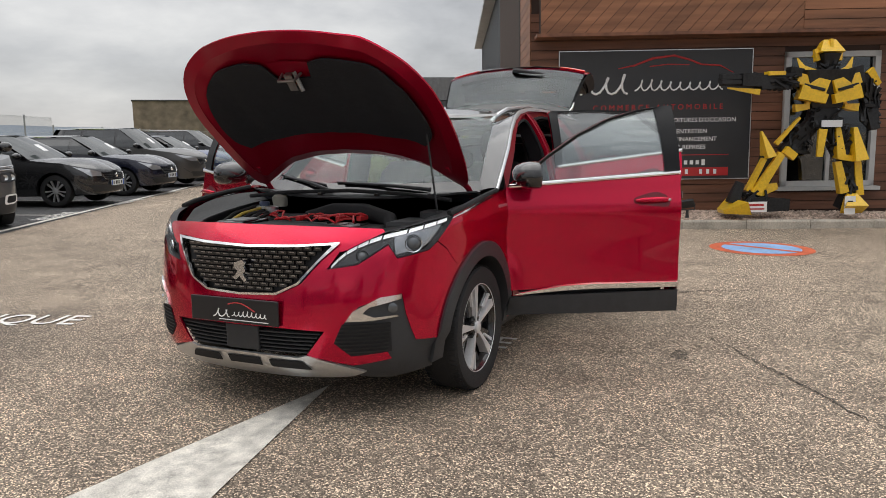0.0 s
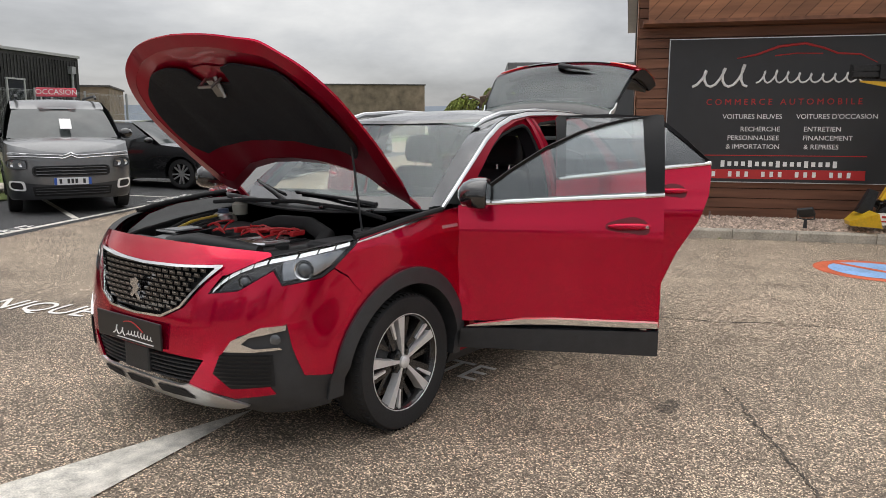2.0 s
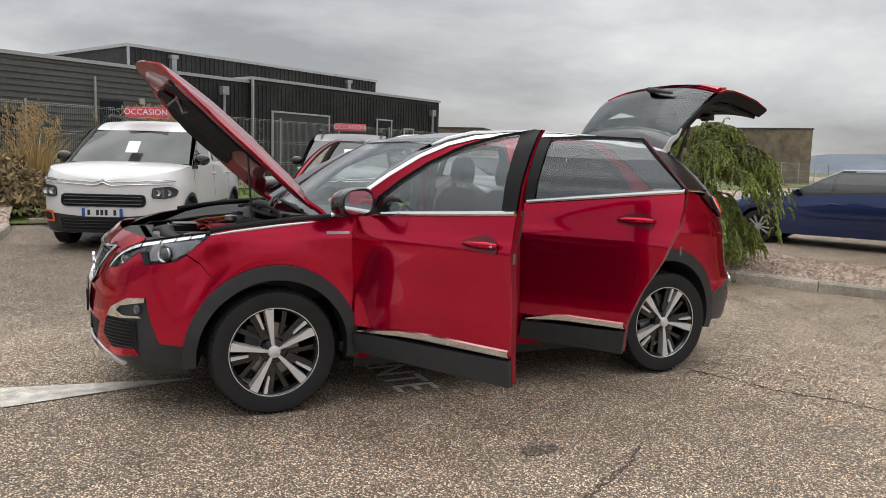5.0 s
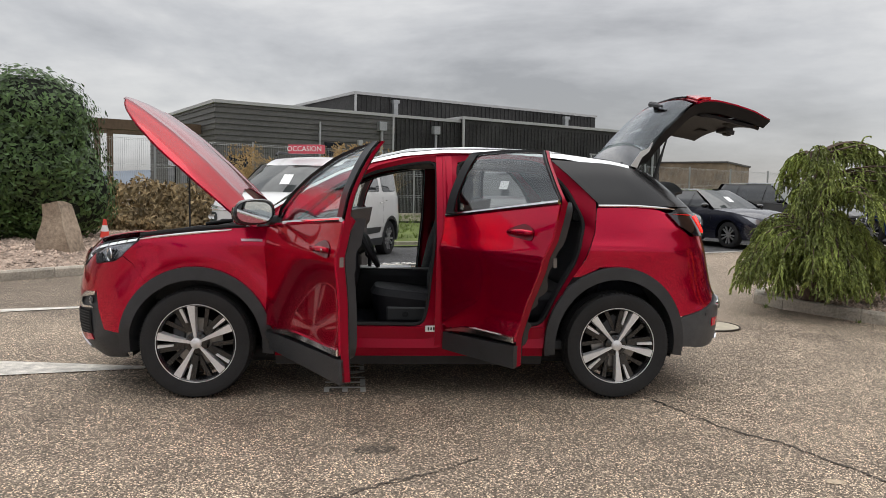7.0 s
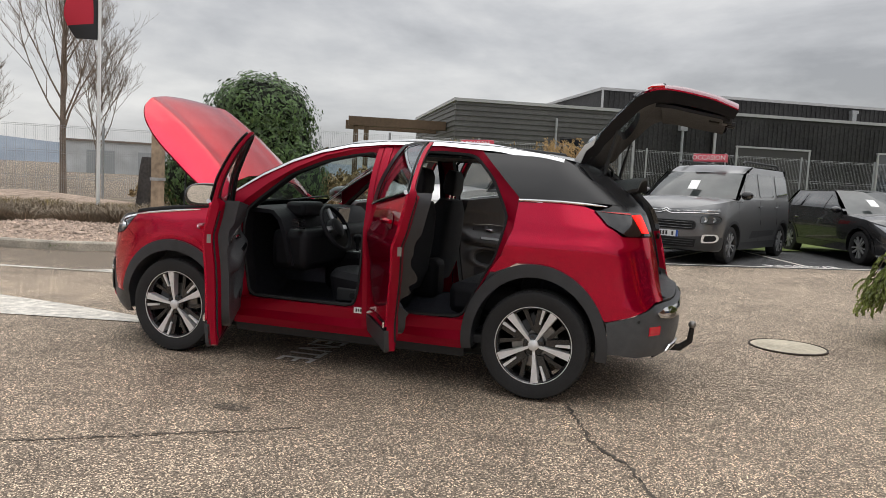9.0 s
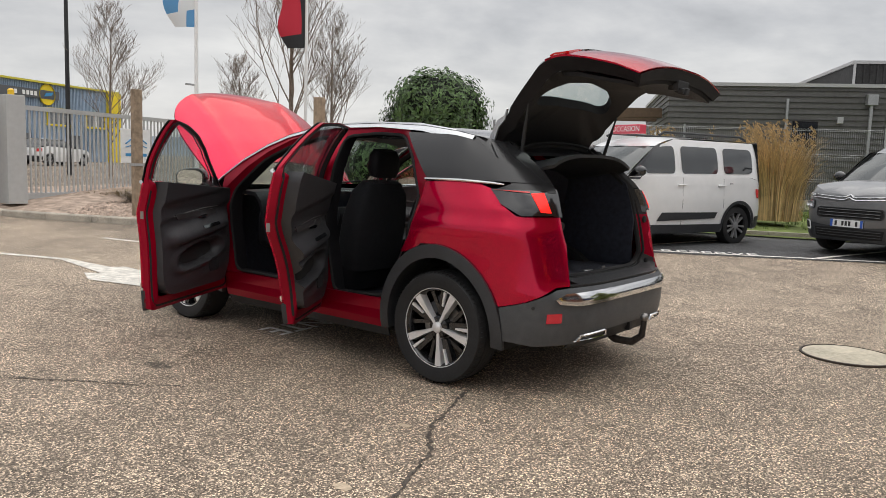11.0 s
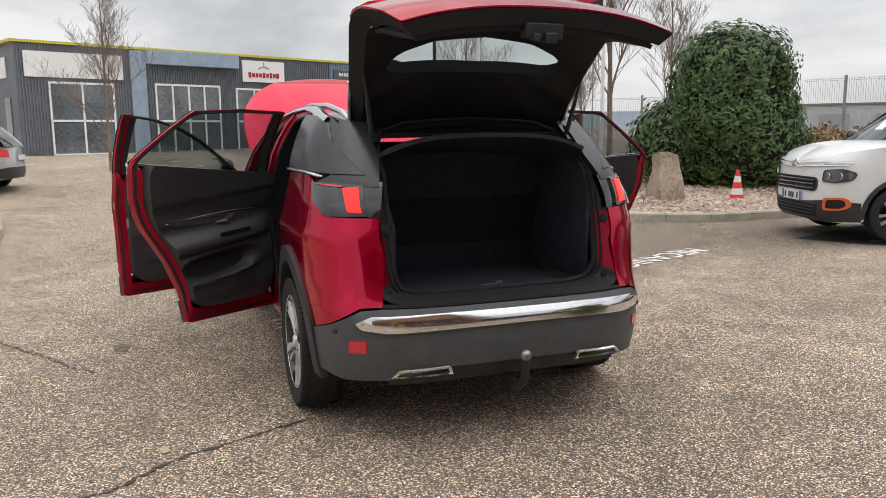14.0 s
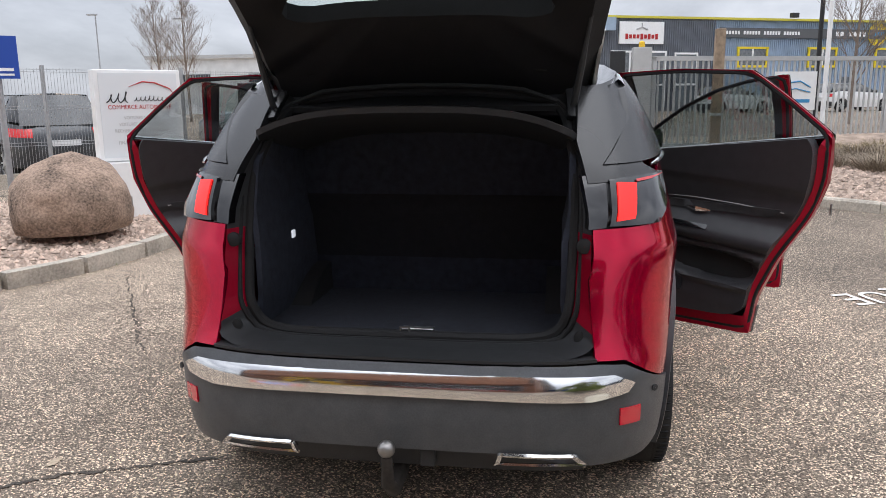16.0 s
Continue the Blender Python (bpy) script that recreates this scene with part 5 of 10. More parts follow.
for sd, M in SIDES:
    bm = bmesh.new()
    rows = []
    for x, z in A_LINE:
        p = hull(*S(x, z))
        q = roof(min(x, .30), .60) if x < .3 else screen(.755, lim((1.02 - x) / .74))
        rows.append([bm.verts.new(p), bm.verts.new(p + Vector((0, -.010, .018))), bm.verts.new((p + q) / 2 + Vector((0, 0, .014))), bm.verts.new(q)])
    for a, b in zip(rows, rows[1:]):
        for k in range(1, 3):
            bm.faces.new((a[k], a[k + 1], b[k + 1], b[k]))
    part("roof_side", fin(bm, M), ROOFB, car)
    bm, rows = bmesh.new(), []
    for (x, z), w in zip(A_LINE[:-1] + [(-1.43, 1.508)], (.010, .010, .012, .014, .016, .018, .020, .026, .042, .072, .085)):
        p, q = hull(*S(x, z - w * .45), .006), hull(*S(x, z), .006)
        e = Vector((0, -.014, .014))
        rows.append([bm.verts.new(v) for v in (hull(*S(x, z - w * .45), -.006), p, q + Vector((0, -.004, .008)), q + e, q + e + Vector((0, -.012, -.008)))])
    for a, b in zip(rows, rows[1:]):
        for k in range(4):
            bm.faces.new((a[k], a[k + 1], b[k + 1], b[k]))
    part("silver_arch", fin(bm, M), SATIN, car, "satin silver line over the doors")
    lower = [(.86, 1.075), (.76, 1.165), (.60, 1.287), (.42, 1.402), (.22, 1.494), (.02, 1.547), (-.2, 1.574), (-.55, 1.585), (-.90, 1.567)]
    bm = bmesh.new()
    ra = [bm.verts.new(hull(*S(x, z - .01), -.004)) for x, z in lower]
    rb_ = [bm.verts.new(hull(*S(x, np.interp(-x, [-p[0] for p in A_LINE], [p[1] for p in A_LINE])), -.004)) for x, z in lower]
    for k in range(len(lower) - 1):
        bm.faces.new((ra[k], ra[k + 1], rb_[k + 1], rb_[k]))
    part("cant_rail", fin(bm, M), RED_SHADED, car)
    for dout, dopen in ((FD, FO), (RD, RO)):
        jamb = part("door_frame", fin(band(dout, dopen, flank(-.012), flank(-.055), 120, 2), M), RED_SHADED, car)
        part("frame_lining", fin(band(dopen, dopen, flank(-.055), flank(-.16), 120), M), DASHM, jamb)
        loop = [hull(*S(*p), -.055) for p in resample(rounded(dopen, .06), 90)]
        part("door_seal", fin(tube(loop + loop[:1], .011, 6, caps=False), M), RUBBER, jamb)
    part("centre_pillar", fin(sheet([S(-.15, .33), S(-.25, .33), S(-.25, 1.565), S(-.15, 1.565)], on(-.016), .1), M), RED_SHADED, car, thick=.02)
    # rail on the roof
    pts = [roof(x, y) + Vector((0, 0, h)) for x, y, h in ((.30, .575, .0), (.20, .585, .034), (.02, .590, .055), (-.4, .595, .060), (-.9, .585, .057), (-1.17, .570, .036), (-1.30, .560, .0))]
    part("roof_rail", fin(tube(pts, [.010, .017, .019, .019, .019, .017, .010], 8), M), SATIN, car, "satin silver roof rail")
    # quarter glass, dark panel
    q = [S(-.905, 1.545), S(-1.02, 1.435), S(-1.195, 1.262), S(-1.45, 1.262), S(-1.75, 1.252), R(.66, 1.25), S(-1.60, 1.40), S(-1.47, 1.49), S(-1.2, 1.532)]
    part("quarter_window", fin(join(sheet(q, on(.012), .03), band(q, q, on(.012), on(-.02), 110)), M), PRIVACY, car, "dark tinted quarter window")
    part("belt_strip", fin(tube([flank(.014)(x, z) for x, z in ((-1.19, 1.252), (-1.32, 1.254), (-1.45, 1.254), (-1.58, 1.248), (-1.66, 1.243), (-1.72, 1.238))], [.009, .009, .009, .009, .008, .004], 8), M), CHROME, car)
    cover = [S(-1.66, 1.203), S(-1.80, 1.205), R(.60, 1.195), R(.585, 1.33), R(.565, 1.47), S(-1.53, 1.485), S(-1.60, 1.41), S(-1.74, 1.28), S(-1.75, 1.242)]
    part("pillar_cover", fin(join(sheet(cover, on(.007), .03), band(cover, cover, on(.007), on(-.03), 110)), M), PRIVACY, car)
    corner_ = [S(-1.38, 1.535), S(-1.38, 1.44), S(-1.62, 1.36), R(.55, 1.40), R(.53, 1.49), S(-1.52, 1.505)]
    part("pillar_corner", fin(sheet(corner_, on(-.010), .04), M), PRIVACY, car, thick=.02)
    # frame round the luggage opening
    bm = bmesh.new()
    O = curve([(.56, 1.50), (.595, 1.36), (.60, 1.20), (.598, 1.04), (.598, .90), (.60, .76), (.60, .70), (.50, .672), (.30, .670), (.0, .670)])
    I = curve([(.46, 1.445), (.515, 1.38), (.545, 1.20), (.545, 1.04), (.540, .90), (.532, .80), (.500, .725), (.42, .697), (.25, .692), (.0, .692)])
    sink = lambda z: .10 + .06 * (1 - lim((z - .69) / .10))
    ra = [bm.verts.new(hull(*R(y, z), -.006)) for y, z in O]
    rb_ = [bm.verts.new((hull(*R(y, z)).x + sink(z), y, z)) for y, z in I]
    for k in range(len(O) - 1):
        bm.faces.new((ra[k], ra[k + 1], rb_[k + 1], rb_[k])).material_index = 0 if .745 < O[k][1] < 1.06 else 1
    part("tail_frame", fin(bm, M), [RED_SHADED, BLACKP], car)
    part("buffer", fin(lathe([(.024, 0), (.024, .012), (.012, .018), (.001, .018)], 14, "x", Matrix.Translation((-1.985, .575, 1.005)) @ Matrix.Rotation(radians(180), 4, "Z")), M), RUBBER, car)
for grow, back, rad in ((1.0, -.006, .017), (1.045, -.030, .009)):
    seal = [Vector((hull(*R(abs(y), z)).x + sink(z) + back, y * grow, z - (.012 if grow > 1 and z < .72 else 0))) for y, z in I[::-1]]
    right = [MIRY @ p for p in seal]
    topy = [Vector((-1.60 + back, y, 1.455 + .03 * (1 - (y / .46) ** 2) + .02 * (grow > 1))) for y in (.36, .24, .12, 0, -.12, -.24, -.36)]
    part("luggage_seal", tube(seal + topy + right[::-1], rad, 8), RUBBER, car)
    part("corner_buffer", lathe([(.022, 0), (.022, .010), (.012, .016), (.001, .016)], 14, "x", Matrix.Translation((-2.02, .57 if grow > 1 else -.57, .72)) @ Matrix.Rotation(radians(180), 4, "Z")), RUBBER, car)


# ---- doors ----
def door(kind, sd, M, outline, top_line, belt, glass, hinge, turn, open_at):
    rot = Matrix.Translation((hinge[0], hinge[1], 0)) @ Matrix.Rotation(radians(turn), 4, "Z") @ Matrix.Translation((-hinge[0], -hinge[1], 0))
    T = M @ rot
    zb = lambda x: float(np.interp(-x, [-belt[0][0], -belt[1][0]], [belt[0][1], belt[1][1]]))
    xs = [p[0] for p in outline]
    front, back = max(xs), min(xs)
    low = [p for p in outline if p[1] < zb(p[0]) - .01]
    lowp = sorted([p for p in low if p[0] > (front + back) / 2], key=lambda p: p[1])
    lowb = sorted([p for p in low if p[0] <= (front + back) / 2], key=lambda p: -p[1])
    fx, bx = lowp[-1][0], lowb[0][0]
    low_back = [p for p in lowb if p[1] > .49]
    last = low_back[-1] if low_back else outline[-1]
    skin = [(front, .475)] + [p for p in lowp if p[1] > .5] + [(fx, zb(fx)), (bx, zb(bx))] + low_back
    skin += [(float(np.interp(.475, [.32, .50], [outline[-1][0], last[0] if last[1] < .52 else outline[-1][0]])), .475)]
    skin = [S(*p) for p in skin]
    d = part(kind, fin(sheet(skin, on(0.0), .03), T), RED, car, "open red car door with dark trim inside", thick=.014)
    rear_low = outline[-1][0]
    rear_mid = skin[-1]
    part("cladding", fin(sheet([S(front, .318), S(rear_low, .318), (rear_mid[0], .452), S(front - .02, .432)], on(.006), .05), T), CLAD, d, "black door cladding", thick=.03)
    part("chrome_strip", fin(strip([(S(front - .05, .45)[0], .450), S((front * 2 + rear_low) / 3, .480), S((front + rear_low) / 2, .487), (rear_mid[0] - .01, .487)], on(.004), [.01, .04, .042, .040], .012), T), CHROME, d, "chrome strip along the door foot")
    part("belt_strip", fin(tube([flank(.008)(fx - .02 + (bx - fx + .02) * k / 8, zb(fx - .02 + (bx - fx + .02) * k / 8) + .006) for k in range(9)], .013, 8), T), CHROME, d)
    up = [(fx, zb(fx))] + top_line + [(bx, zb(bx))]
    gc = (sum(p[0] for p in glass) / len(glass), sum(p[1] for p in glass) / len(glass) - .03)
    half = [((p[0] + q[0]) / 2, (p[1] + q[1]) / 2) for p, q in zip(radial(up, gc, 160), radial(glass, gc, 160))]
    part("window_frame", fin(ring_between(up, glass, gc, flank(.0), flank(-.012), 160, 2), T), mat("satin_black_frame", (.008, .008, .009), .30, spec=.25), d, thick=.006)
    pane = part("glass", fin(sheet([S(*p) for p in glass], on(-.016), .06), T), GLASS_TINT if kind == "rear_door" else GLASS_DOOR, d, "dark tinted door glass" if kind == "rear_door" else "clear door glass", thick=.004)
    # inside: red shell, dark trim, armrest, pocket, handle
    cz = .95
    cx = (front + back) / 2
    shrunk = [(cx + (x - cx) * (.90 if z < zb(x) else .985), cz + (z - cz) * (.98 if z > zb(x) else .86)) for x, z in resample(outline, 120)]
    deep = lambda a, b: (lambda x, z: flank(a if z < zb(x) + .01 else b)(x, z))
    part("shell", fin(join(band(resample(outline, 120), resample(outline, 120), flank(-.012), deep(-.055, -.034), 120), band(outline, shrunk, deep(-.055, -.034), deep(-.085, -.040), 120, 2), ring_between(up, half, gc, flank(-.036), flank(-.042), 160)), T), RED_SHADED, d)
    lowtrim = [(cx + (x - cx) * .90, cz + (z - cz) * (.92 if z > cz else .86)) for x, z in resample(rounded(outline, .16), 160)]
    trim = [(x, z if z < zb(x) - .015 else None) for x, z in lowtrim]
    poly = [(x, z) for x, z in trim if z is not None]
    fx2, bx2 = max(p[0] for p in poly), min(p[0] for p in poly)
    # the trim follows the lower half of the shell and ends at the window
    lo = [p for p in lowtrim if p[1] < zb(p[0]) + .02]
    k0 = next((i for i in range(len(lowtrim)) if lowtrim[i][1] >= zb(lowtrim[i][0]) + .02), 0)
    ordered = lowtrim[k0:] + lowtrim[:k0]
    ordered = [p for p in ordered if p[1] < zb(p[0]) + .02]
    pts2 = rounded(ordered, .0)

    middle = (fx2 + bx2) / 2

    run = fx2 - bx2

    def soft(a, b_, v):
        t = lim((v - a) / (b_ - a))
        return t * t * (3 - 2 * t)

    def dish_at(u, v):
        return (abs((u - .52) / .34) ** 2.6 + abs((v - .655 - .03 * (u - .5)) / .082) ** 2.6) ** (1 / 2.6)

    def relief(x, v):
        """The door card over x and a slanting height v: armrest, shoulder, map pocket."""
        u = (x - bx2) / run
        taper = soft(0, .20, u) * soft(0, .10, 1 - u)
        arm = .800 + .05 * (u - .4) ** 2
        e = dish_at(u, v)
        b = .012 + .014 * soft(.40, .50, v) + .046 * soft(arm - .05, arm - .012, v) * (1 - soft(arm + .004, arm + .10, v)) * taper
        b += .014 * soft(.925, .965, v) + .014 * soft(1.045, 1.085, v)
        b += .016 * math.exp(-((e - 1.08) / .14) ** 2) * taper - .045 * (1 - soft(.72, 1.0, e))
        return hull(*S(x, v + .10 * (x - middle)), -.10 - b)

    def bulge(x, z):
        return relief(x, z - .10 * (x - middle))

    slant = [(x, z - .10 * (x - middle)) for x, z in pts2]
    part("trim_panel", fin(sheet(slant, relief, .03, step2=.011), T), TRIM, d, "charcoal inner door panel", thick=.004)
    part("trim_side", fin(band(slant, slant, relief, lambda x, v: hull(*S(x, v + .10 * (x - middle)), -.06), 140), T), TRIM, d)
    mid = middle
    part("decor_panel", fin(sheet(rounded([(mid + .30, .925), (mid + .28, .965), (mid - .32, .945), (mid - .26, .905)], .02), lambda x, z: bulge(x, z) + Vector((0, -.004, 0)), .04), T), mat("grey_decor_fabric", (.034, .034, .037), .8, noise_scale=200, noise_amount=.2), d, thick=.006)
    part("switch_panel", fin(sheet(rounded([(mid + .25, .845), (mid + .24, .865), (mid + .02, .845), (mid + .02, .825)], .008), lambda x, z: bulge(x, z) + Vector((0, -.006, 0)), .04), T), GLOSSB, d, thick=.006)
    pk = [(bx2 + run * (.52 + .34 * .70 * math.copysign(abs(math.cos(a)) ** .77, math.cos(a))), .655 + .082 * .70 * math.copysign(abs(math.sin(a)) ** .77, math.sin(a))) for a in [k * math.tau / 28 for k in range(28)]]
    part("pocket", fin(sheet(pk, lambda x, v: relief(x, v) + Vector((0, -.003, 0)), .04), T), RUBBER, d, thick=.003)
    part("speaker_grille", fin(sheet(rounded([(mid + .28, .50), (mid + .28, .60), (mid + .14, .58), (mid + .14, .50)], .03), lambda x, z: bulge(x, z) + Vector((0, -.004, 0)), .05), T), FABRIC, d, thick=.004)
    part("decor_line", fin(tube([bulge(mid + .30, .978) - Vector((0, .004, 0)), bulge(mid + .1, .974) - Vector((0, .004, 0)), bulge(mid - .12, .955) - Vector((0, .004, 0)), bulge(mid - .32, .930) - Vector((0, .004, 0))], .003, 6), T), STEEL, d)
    part("pull_handle", fin(tube([bulge(mid + .15, .925), bulge(mid + .09, .92) - Vector((0, .022, 0)), bulge(mid + .03, .91)], [.008, .016, .008], 8), T), CHROME, d)
    loop = [deep(-.06, -.038)(*p) for p in resample(rounded([(cx + (x - cx) * .965, cz + (z - cz) * (.955 if z < zb(x) else .984)) for x, z in outline], .05), 100)]
    part("seal", fin(tube(loop + loop[:1], .010, 6, caps=False), T), RUBBER, d)
    part("window_trim", fin(ring_between(half, glass, gc, flank(-.044), flank(-.022), 160), T), TRIM, d)
    # outer handle over a flat dark patch that paints the shade behind it
    hx, hz = (bx + .17, 1.005) if kind == "front_door" else (bx + .25, 1.10)
    handle_patch = part("handle_dish", fin(sheet(rounded([(hx - .10, hz - .045), (hx + .12, hz - .02), (hx + .12, hz + .015), (hx - .02, hz + .055), (hx - .10, hz + .02)], .04), flank(.004), .05), T), mat("handle_shade_red", (.15, .0006, .010), .3, .4, coat=.6), d)
    part("handle", fin(tube([flank(.012)(hx + .105, hz), flank(.034)(hx + .06, hz + .004), flank(.036)(hx - .05, hz + .006), flank(.018)(hx - .10, hz + .004)], [.008, .016, .017, .012], 10), T), RED, handle_patch)
    part("lock", fin(lathe([(.009, 0), (.009, .004), (.001, .005)], 10, "y", Matrix.Translation(flank(.042)(hx - .085, hz + .004))), T), CHROME, handle_patch) if kind == "front_door" else None
    part("latch", fin(box(flank(-.04)(back + .002, .95), (.005, .022, .05)), T), STEEL, d)
    for zz in (.60, 1.0):
        part("hinge", fin(box(flank(-.07)(front - .005, zz), (.05, .03, .045)), T), RED_SHADED, d)
    return d, T


F_GLASS = [(.735, 1.112), (.70, 1.19), (.59, 1.274), (.415, 1.386), (.215, 1.477), (.02, 1.530), (-.085, 1.549), (-.105, 1.162), (.30, 1.137)]
R_GLASS = [(-.265, 1.180), (-.275, 1.562), (-.55, 1.569), (-.862, 1.555), (-1.00, 1.432), (-1.155, 1.296), (-1.155, 1.277), (-.70, 1.228)]
for sd, M in SIDES:
    fd, T = door("front_door", sd, M, FD, [(.775, 1.155), (.60, 1.285), (.42, 1.40), (.22, 1.492), (.02, 1.545), (-.192, 1.572)], ((.862, 1.095), (-.192, 1.160)), F_GLASS, (.885, .865), -62.5, 0)
    # door mirror
    c = Vector((.735, 1.035, 1.175))
    bm = bmesh.new()
    secs = []
    for i, (dx, s) in enumerate(((-.045, .92), (-.035, 1.0), (.0, 1.0), (.045, .90), (.085, .62), (.105, .22))):
        ring = []
        for k in range(20):
            a = k * math.tau / 20
            ca, sa = math.cos(a), math.sin(a)
            ring.append(bm.verts.new(c + Vector((dx, .125 * s * math.copysign(abs(ca) ** .7, ca), .078 * s * math.copysign(abs(sa) ** .75, sa) - .012 * ca))))
        secs.append(ring)
    for a, b in zip(secs, secs[1:]):
        for k in range(20):
            bm.faces.new((a[k], a[(k + 1) % 20], b[(k + 1) % 20], b[k]))
    bm.faces.new(secs[-1])
    bm.faces.new(secs[0][::-1])
    mir = part("door_mirror", fin(bm, T), GLOSSB, fd, "gloss black door mirror")
    bm = bmesh.new()
    rim = []
    for k in range(24):
        ca, sa = math.cos(k * math.tau / 24), math.sin(k * math.tau / 24)
        rim.append(bm.verts.new(c + Vector((-.0475, .105 * math.copysign(abs(ca) ** .7, ca), .062 * math.copysign(abs(sa) ** .75, sa)))))
    bm.faces.new(rim)
    part("mirror_pane", fin(bm, T), MIRROR, mir)
    part("mirror_foot", fin(tube([c + Vector((0, -.10, -.045)), c + Vector((.01, -.17, -.05))], [.035, .03], 10), T), BLACKP, mir)
    part("mirror_corner", fin(sheet([S(.86, 1.10), S(.775, 1.152), S(.70, 1.21), S(.71, 1.125)], on(.006), .05), T), GLOSSB, fd)
    door("rear_door", sd, M, RD, [(-.208, 1.572), (-.55, 1.583), (-.875, 1.568), (-1.02, 1.44), (-1.183, 1.285)], ((-.208, 1.165), (-1.183, 1.270)), R_GLASS, (-.205, .872), -57.5, 0)
# ---- bonnet ----
def bonnet(x, y, d=0.0):
    z = float(np.interp(x, [1.0, 1.2, 1.5, 1.8, 1.98, 2.08, 2.14, 2.20, 2.24], [1.115, 1.108, 1.078, 1.030, .988, .960, .938, .905, .878]))
    z -= .055 * (y / .72) ** 2 + .02 * (abs(y) / .72) ** 6
    z += .016 * math.exp(-((abs(y) - .50) / .07) ** 2)
    return Vector((x, y, z - d))


HOOD = Matrix.Translation((1.03, 0, 1.125)) @ Matrix.Rotation(radians(-50), 4, "Y") @ Matrix.Translation((-1.0, 0, -1.085))
hood_half = [(1.235, 0), (1.225, .22), (1.18, .42), (1.09, .58), (1.02, .70), (1.08, .755), (1.30, .795), (1.58, .812), (1.80, .785), (1.965, .705), (2.08, .580), (2.16, .41), (2.208, .21), (2.225, 0)]
hood_half = hood_half[:4] + curve(hood_half[4:])
hood = part("bonnet", fin(both(sheet(hood_half, bonnet, .05)), HOOD), RED, car, "raised red bonnet with a black liner below", thick=.010)
rim_full = hood_half + [(x, -y) for x, y in hood_half[::-1][1:-1]]
in_full = [(1.58 + (x - 1.56) * .86, y * .91) for x, y in hood_half] + [(1.58 + (x - 1.56) * .86, -y * .91) for x, y in hood_half[::-1][1:-1]]
part("inner_frame", fin(band(rim_full, in_full, lambda x, y: bonnet(x, y, .012), lambda x, y: bonnet(x, y, .045), 140, 3), HOOD), RED_SHADED, hood)
part("inner_web", fin(sheet(in_full, lambda x, y: bonnet(x, y, .043), .08), HOOD), RED_SHADED, hood)
pad = [(1.47, 0), (1.455, .25), (1.42, .45)] + curve([(1.38, .60), (1.48, .675), (1.66, .675), (1.85, .61), (1.98, .47), (2.03, .28), (2.01, .15)]) + [(1.90, .11), (1.90, 0)]
part("liner", fin(both(sheet(pad, lambda x, y: bonnet(x, y, .060 + .008 * noise.noise(Vector((x * 9, y * 9, 0)))), .06)), HOOD), FABRIC, hood, "black felt bonnet liner", thick=.012)
part("latch_plate", fin(both(sheet([(1.88, 0), (1.88, .09), (2.00, .14), (2.02, 0)], lambda x, y: bonnet(x, y, .050), .05)), HOOD), RED_SHADED, hood)
part("striker", fin(join(tube([bonnet(1.93, -.06, .06), bonnet(1.93, -.05, .13), bonnet(1.93, .05, .13), bonnet(1.93, .06, .06)], .008, 6), tube([bonnet(1.94, .02, .06), bonnet(1.84, .05, .12)], .012, 6), box(bonnet(1.88, -.02, .075), (.10, .05, .03))), HOOD), STEEL, hood)
for sd in (1, -1):
    for x, y in ((1.75, .60), (1.92, .45)):
        part("rubber_stop", fin(lathe([(.016, 0), (.014, -.02), (.001, -.022)], 10, "z", Matrix.Translation(bonnet(x, y * sd, .05))), HOOD), RUBBER, hood)
    part("hinge_arm", tube([(.965, .72 * sd, 1.02), (1.04, .715 * sd, 1.10), HOOD @ bonnet(1.20, .66 * sd, .04)], [.022, .018, .016], 6), RED_SHADED, hood)
part("prop_rod", tube([(1.42, .69, 1.0), HOOD @ bonnet(1.50, .64, .05)], .006, 6), BLACKP, car, "thin black bonnet prop")
part("prop_clip", tube([HOOD @ bonnet(1.49, .64, .055), HOOD @ bonnet(1.53, .64, .05), HOOD @ bonnet(1.56, .63, .05)], .008, 6), mat("yellow_plastic", (.75, .45, .02), .5), hood)

# ---- engine bay ----
part("bay_tub", both(sheet([(.0, 1.0), (.62, 1.0), (.68, 1.25), (.68, 1.75), (.55, 2.0), (0, 2.08)], lambda y, x: Vector((x, y, .62)), .3)), RUBBER, car)
bm = bmesh.new()
wallpts = [(1.0, 0), (1.0, .68), (1.25, .72), (1.6, .72), (1.8, .66), (2.0, .50), (2.07, 0)]
full = wallpts + [(x, -y) for x, y in wallpts[::-1][1:-1]]
a = [bm.verts.new((x, y, .60)) for x, y in full]
b = [bm.verts.new((x * 1.0, y * 1.02, bonnet(x, y, .045).z)) for x, y in full]
for k in range(len(full)):
    bm.faces.new((a[k], a[(k + 1) % len(full)], b[(k + 1) % len(full)], b[k]))
part("bay_wall", bm, BLACKP, car)
for sd, M in SIDES:
    part("bay_ledge", fin(sheet([(1.02, .70), (1.02, .845), (1.40, .86), (1.62, .835), (1.80, .76), (1.95, .63), (1.88, .56), (1.70, .67), (1.40, .70)], lambda x, y: Vector((x, y, bonnet(x, min(y, .74), .035).z + .55 * max(0, y - .74))), .05), M), BLACKP, car, thick=.01)
part("slam_panel", both(sheet([(0, 1.90), (.45, 1.86), (.56, 1.86), (.50, 2.0), (.3, 2.06), (0, 2.085)], lambda y, x: Vector((x, y, .925)), .1)), BLACKP, car, thick=.02)
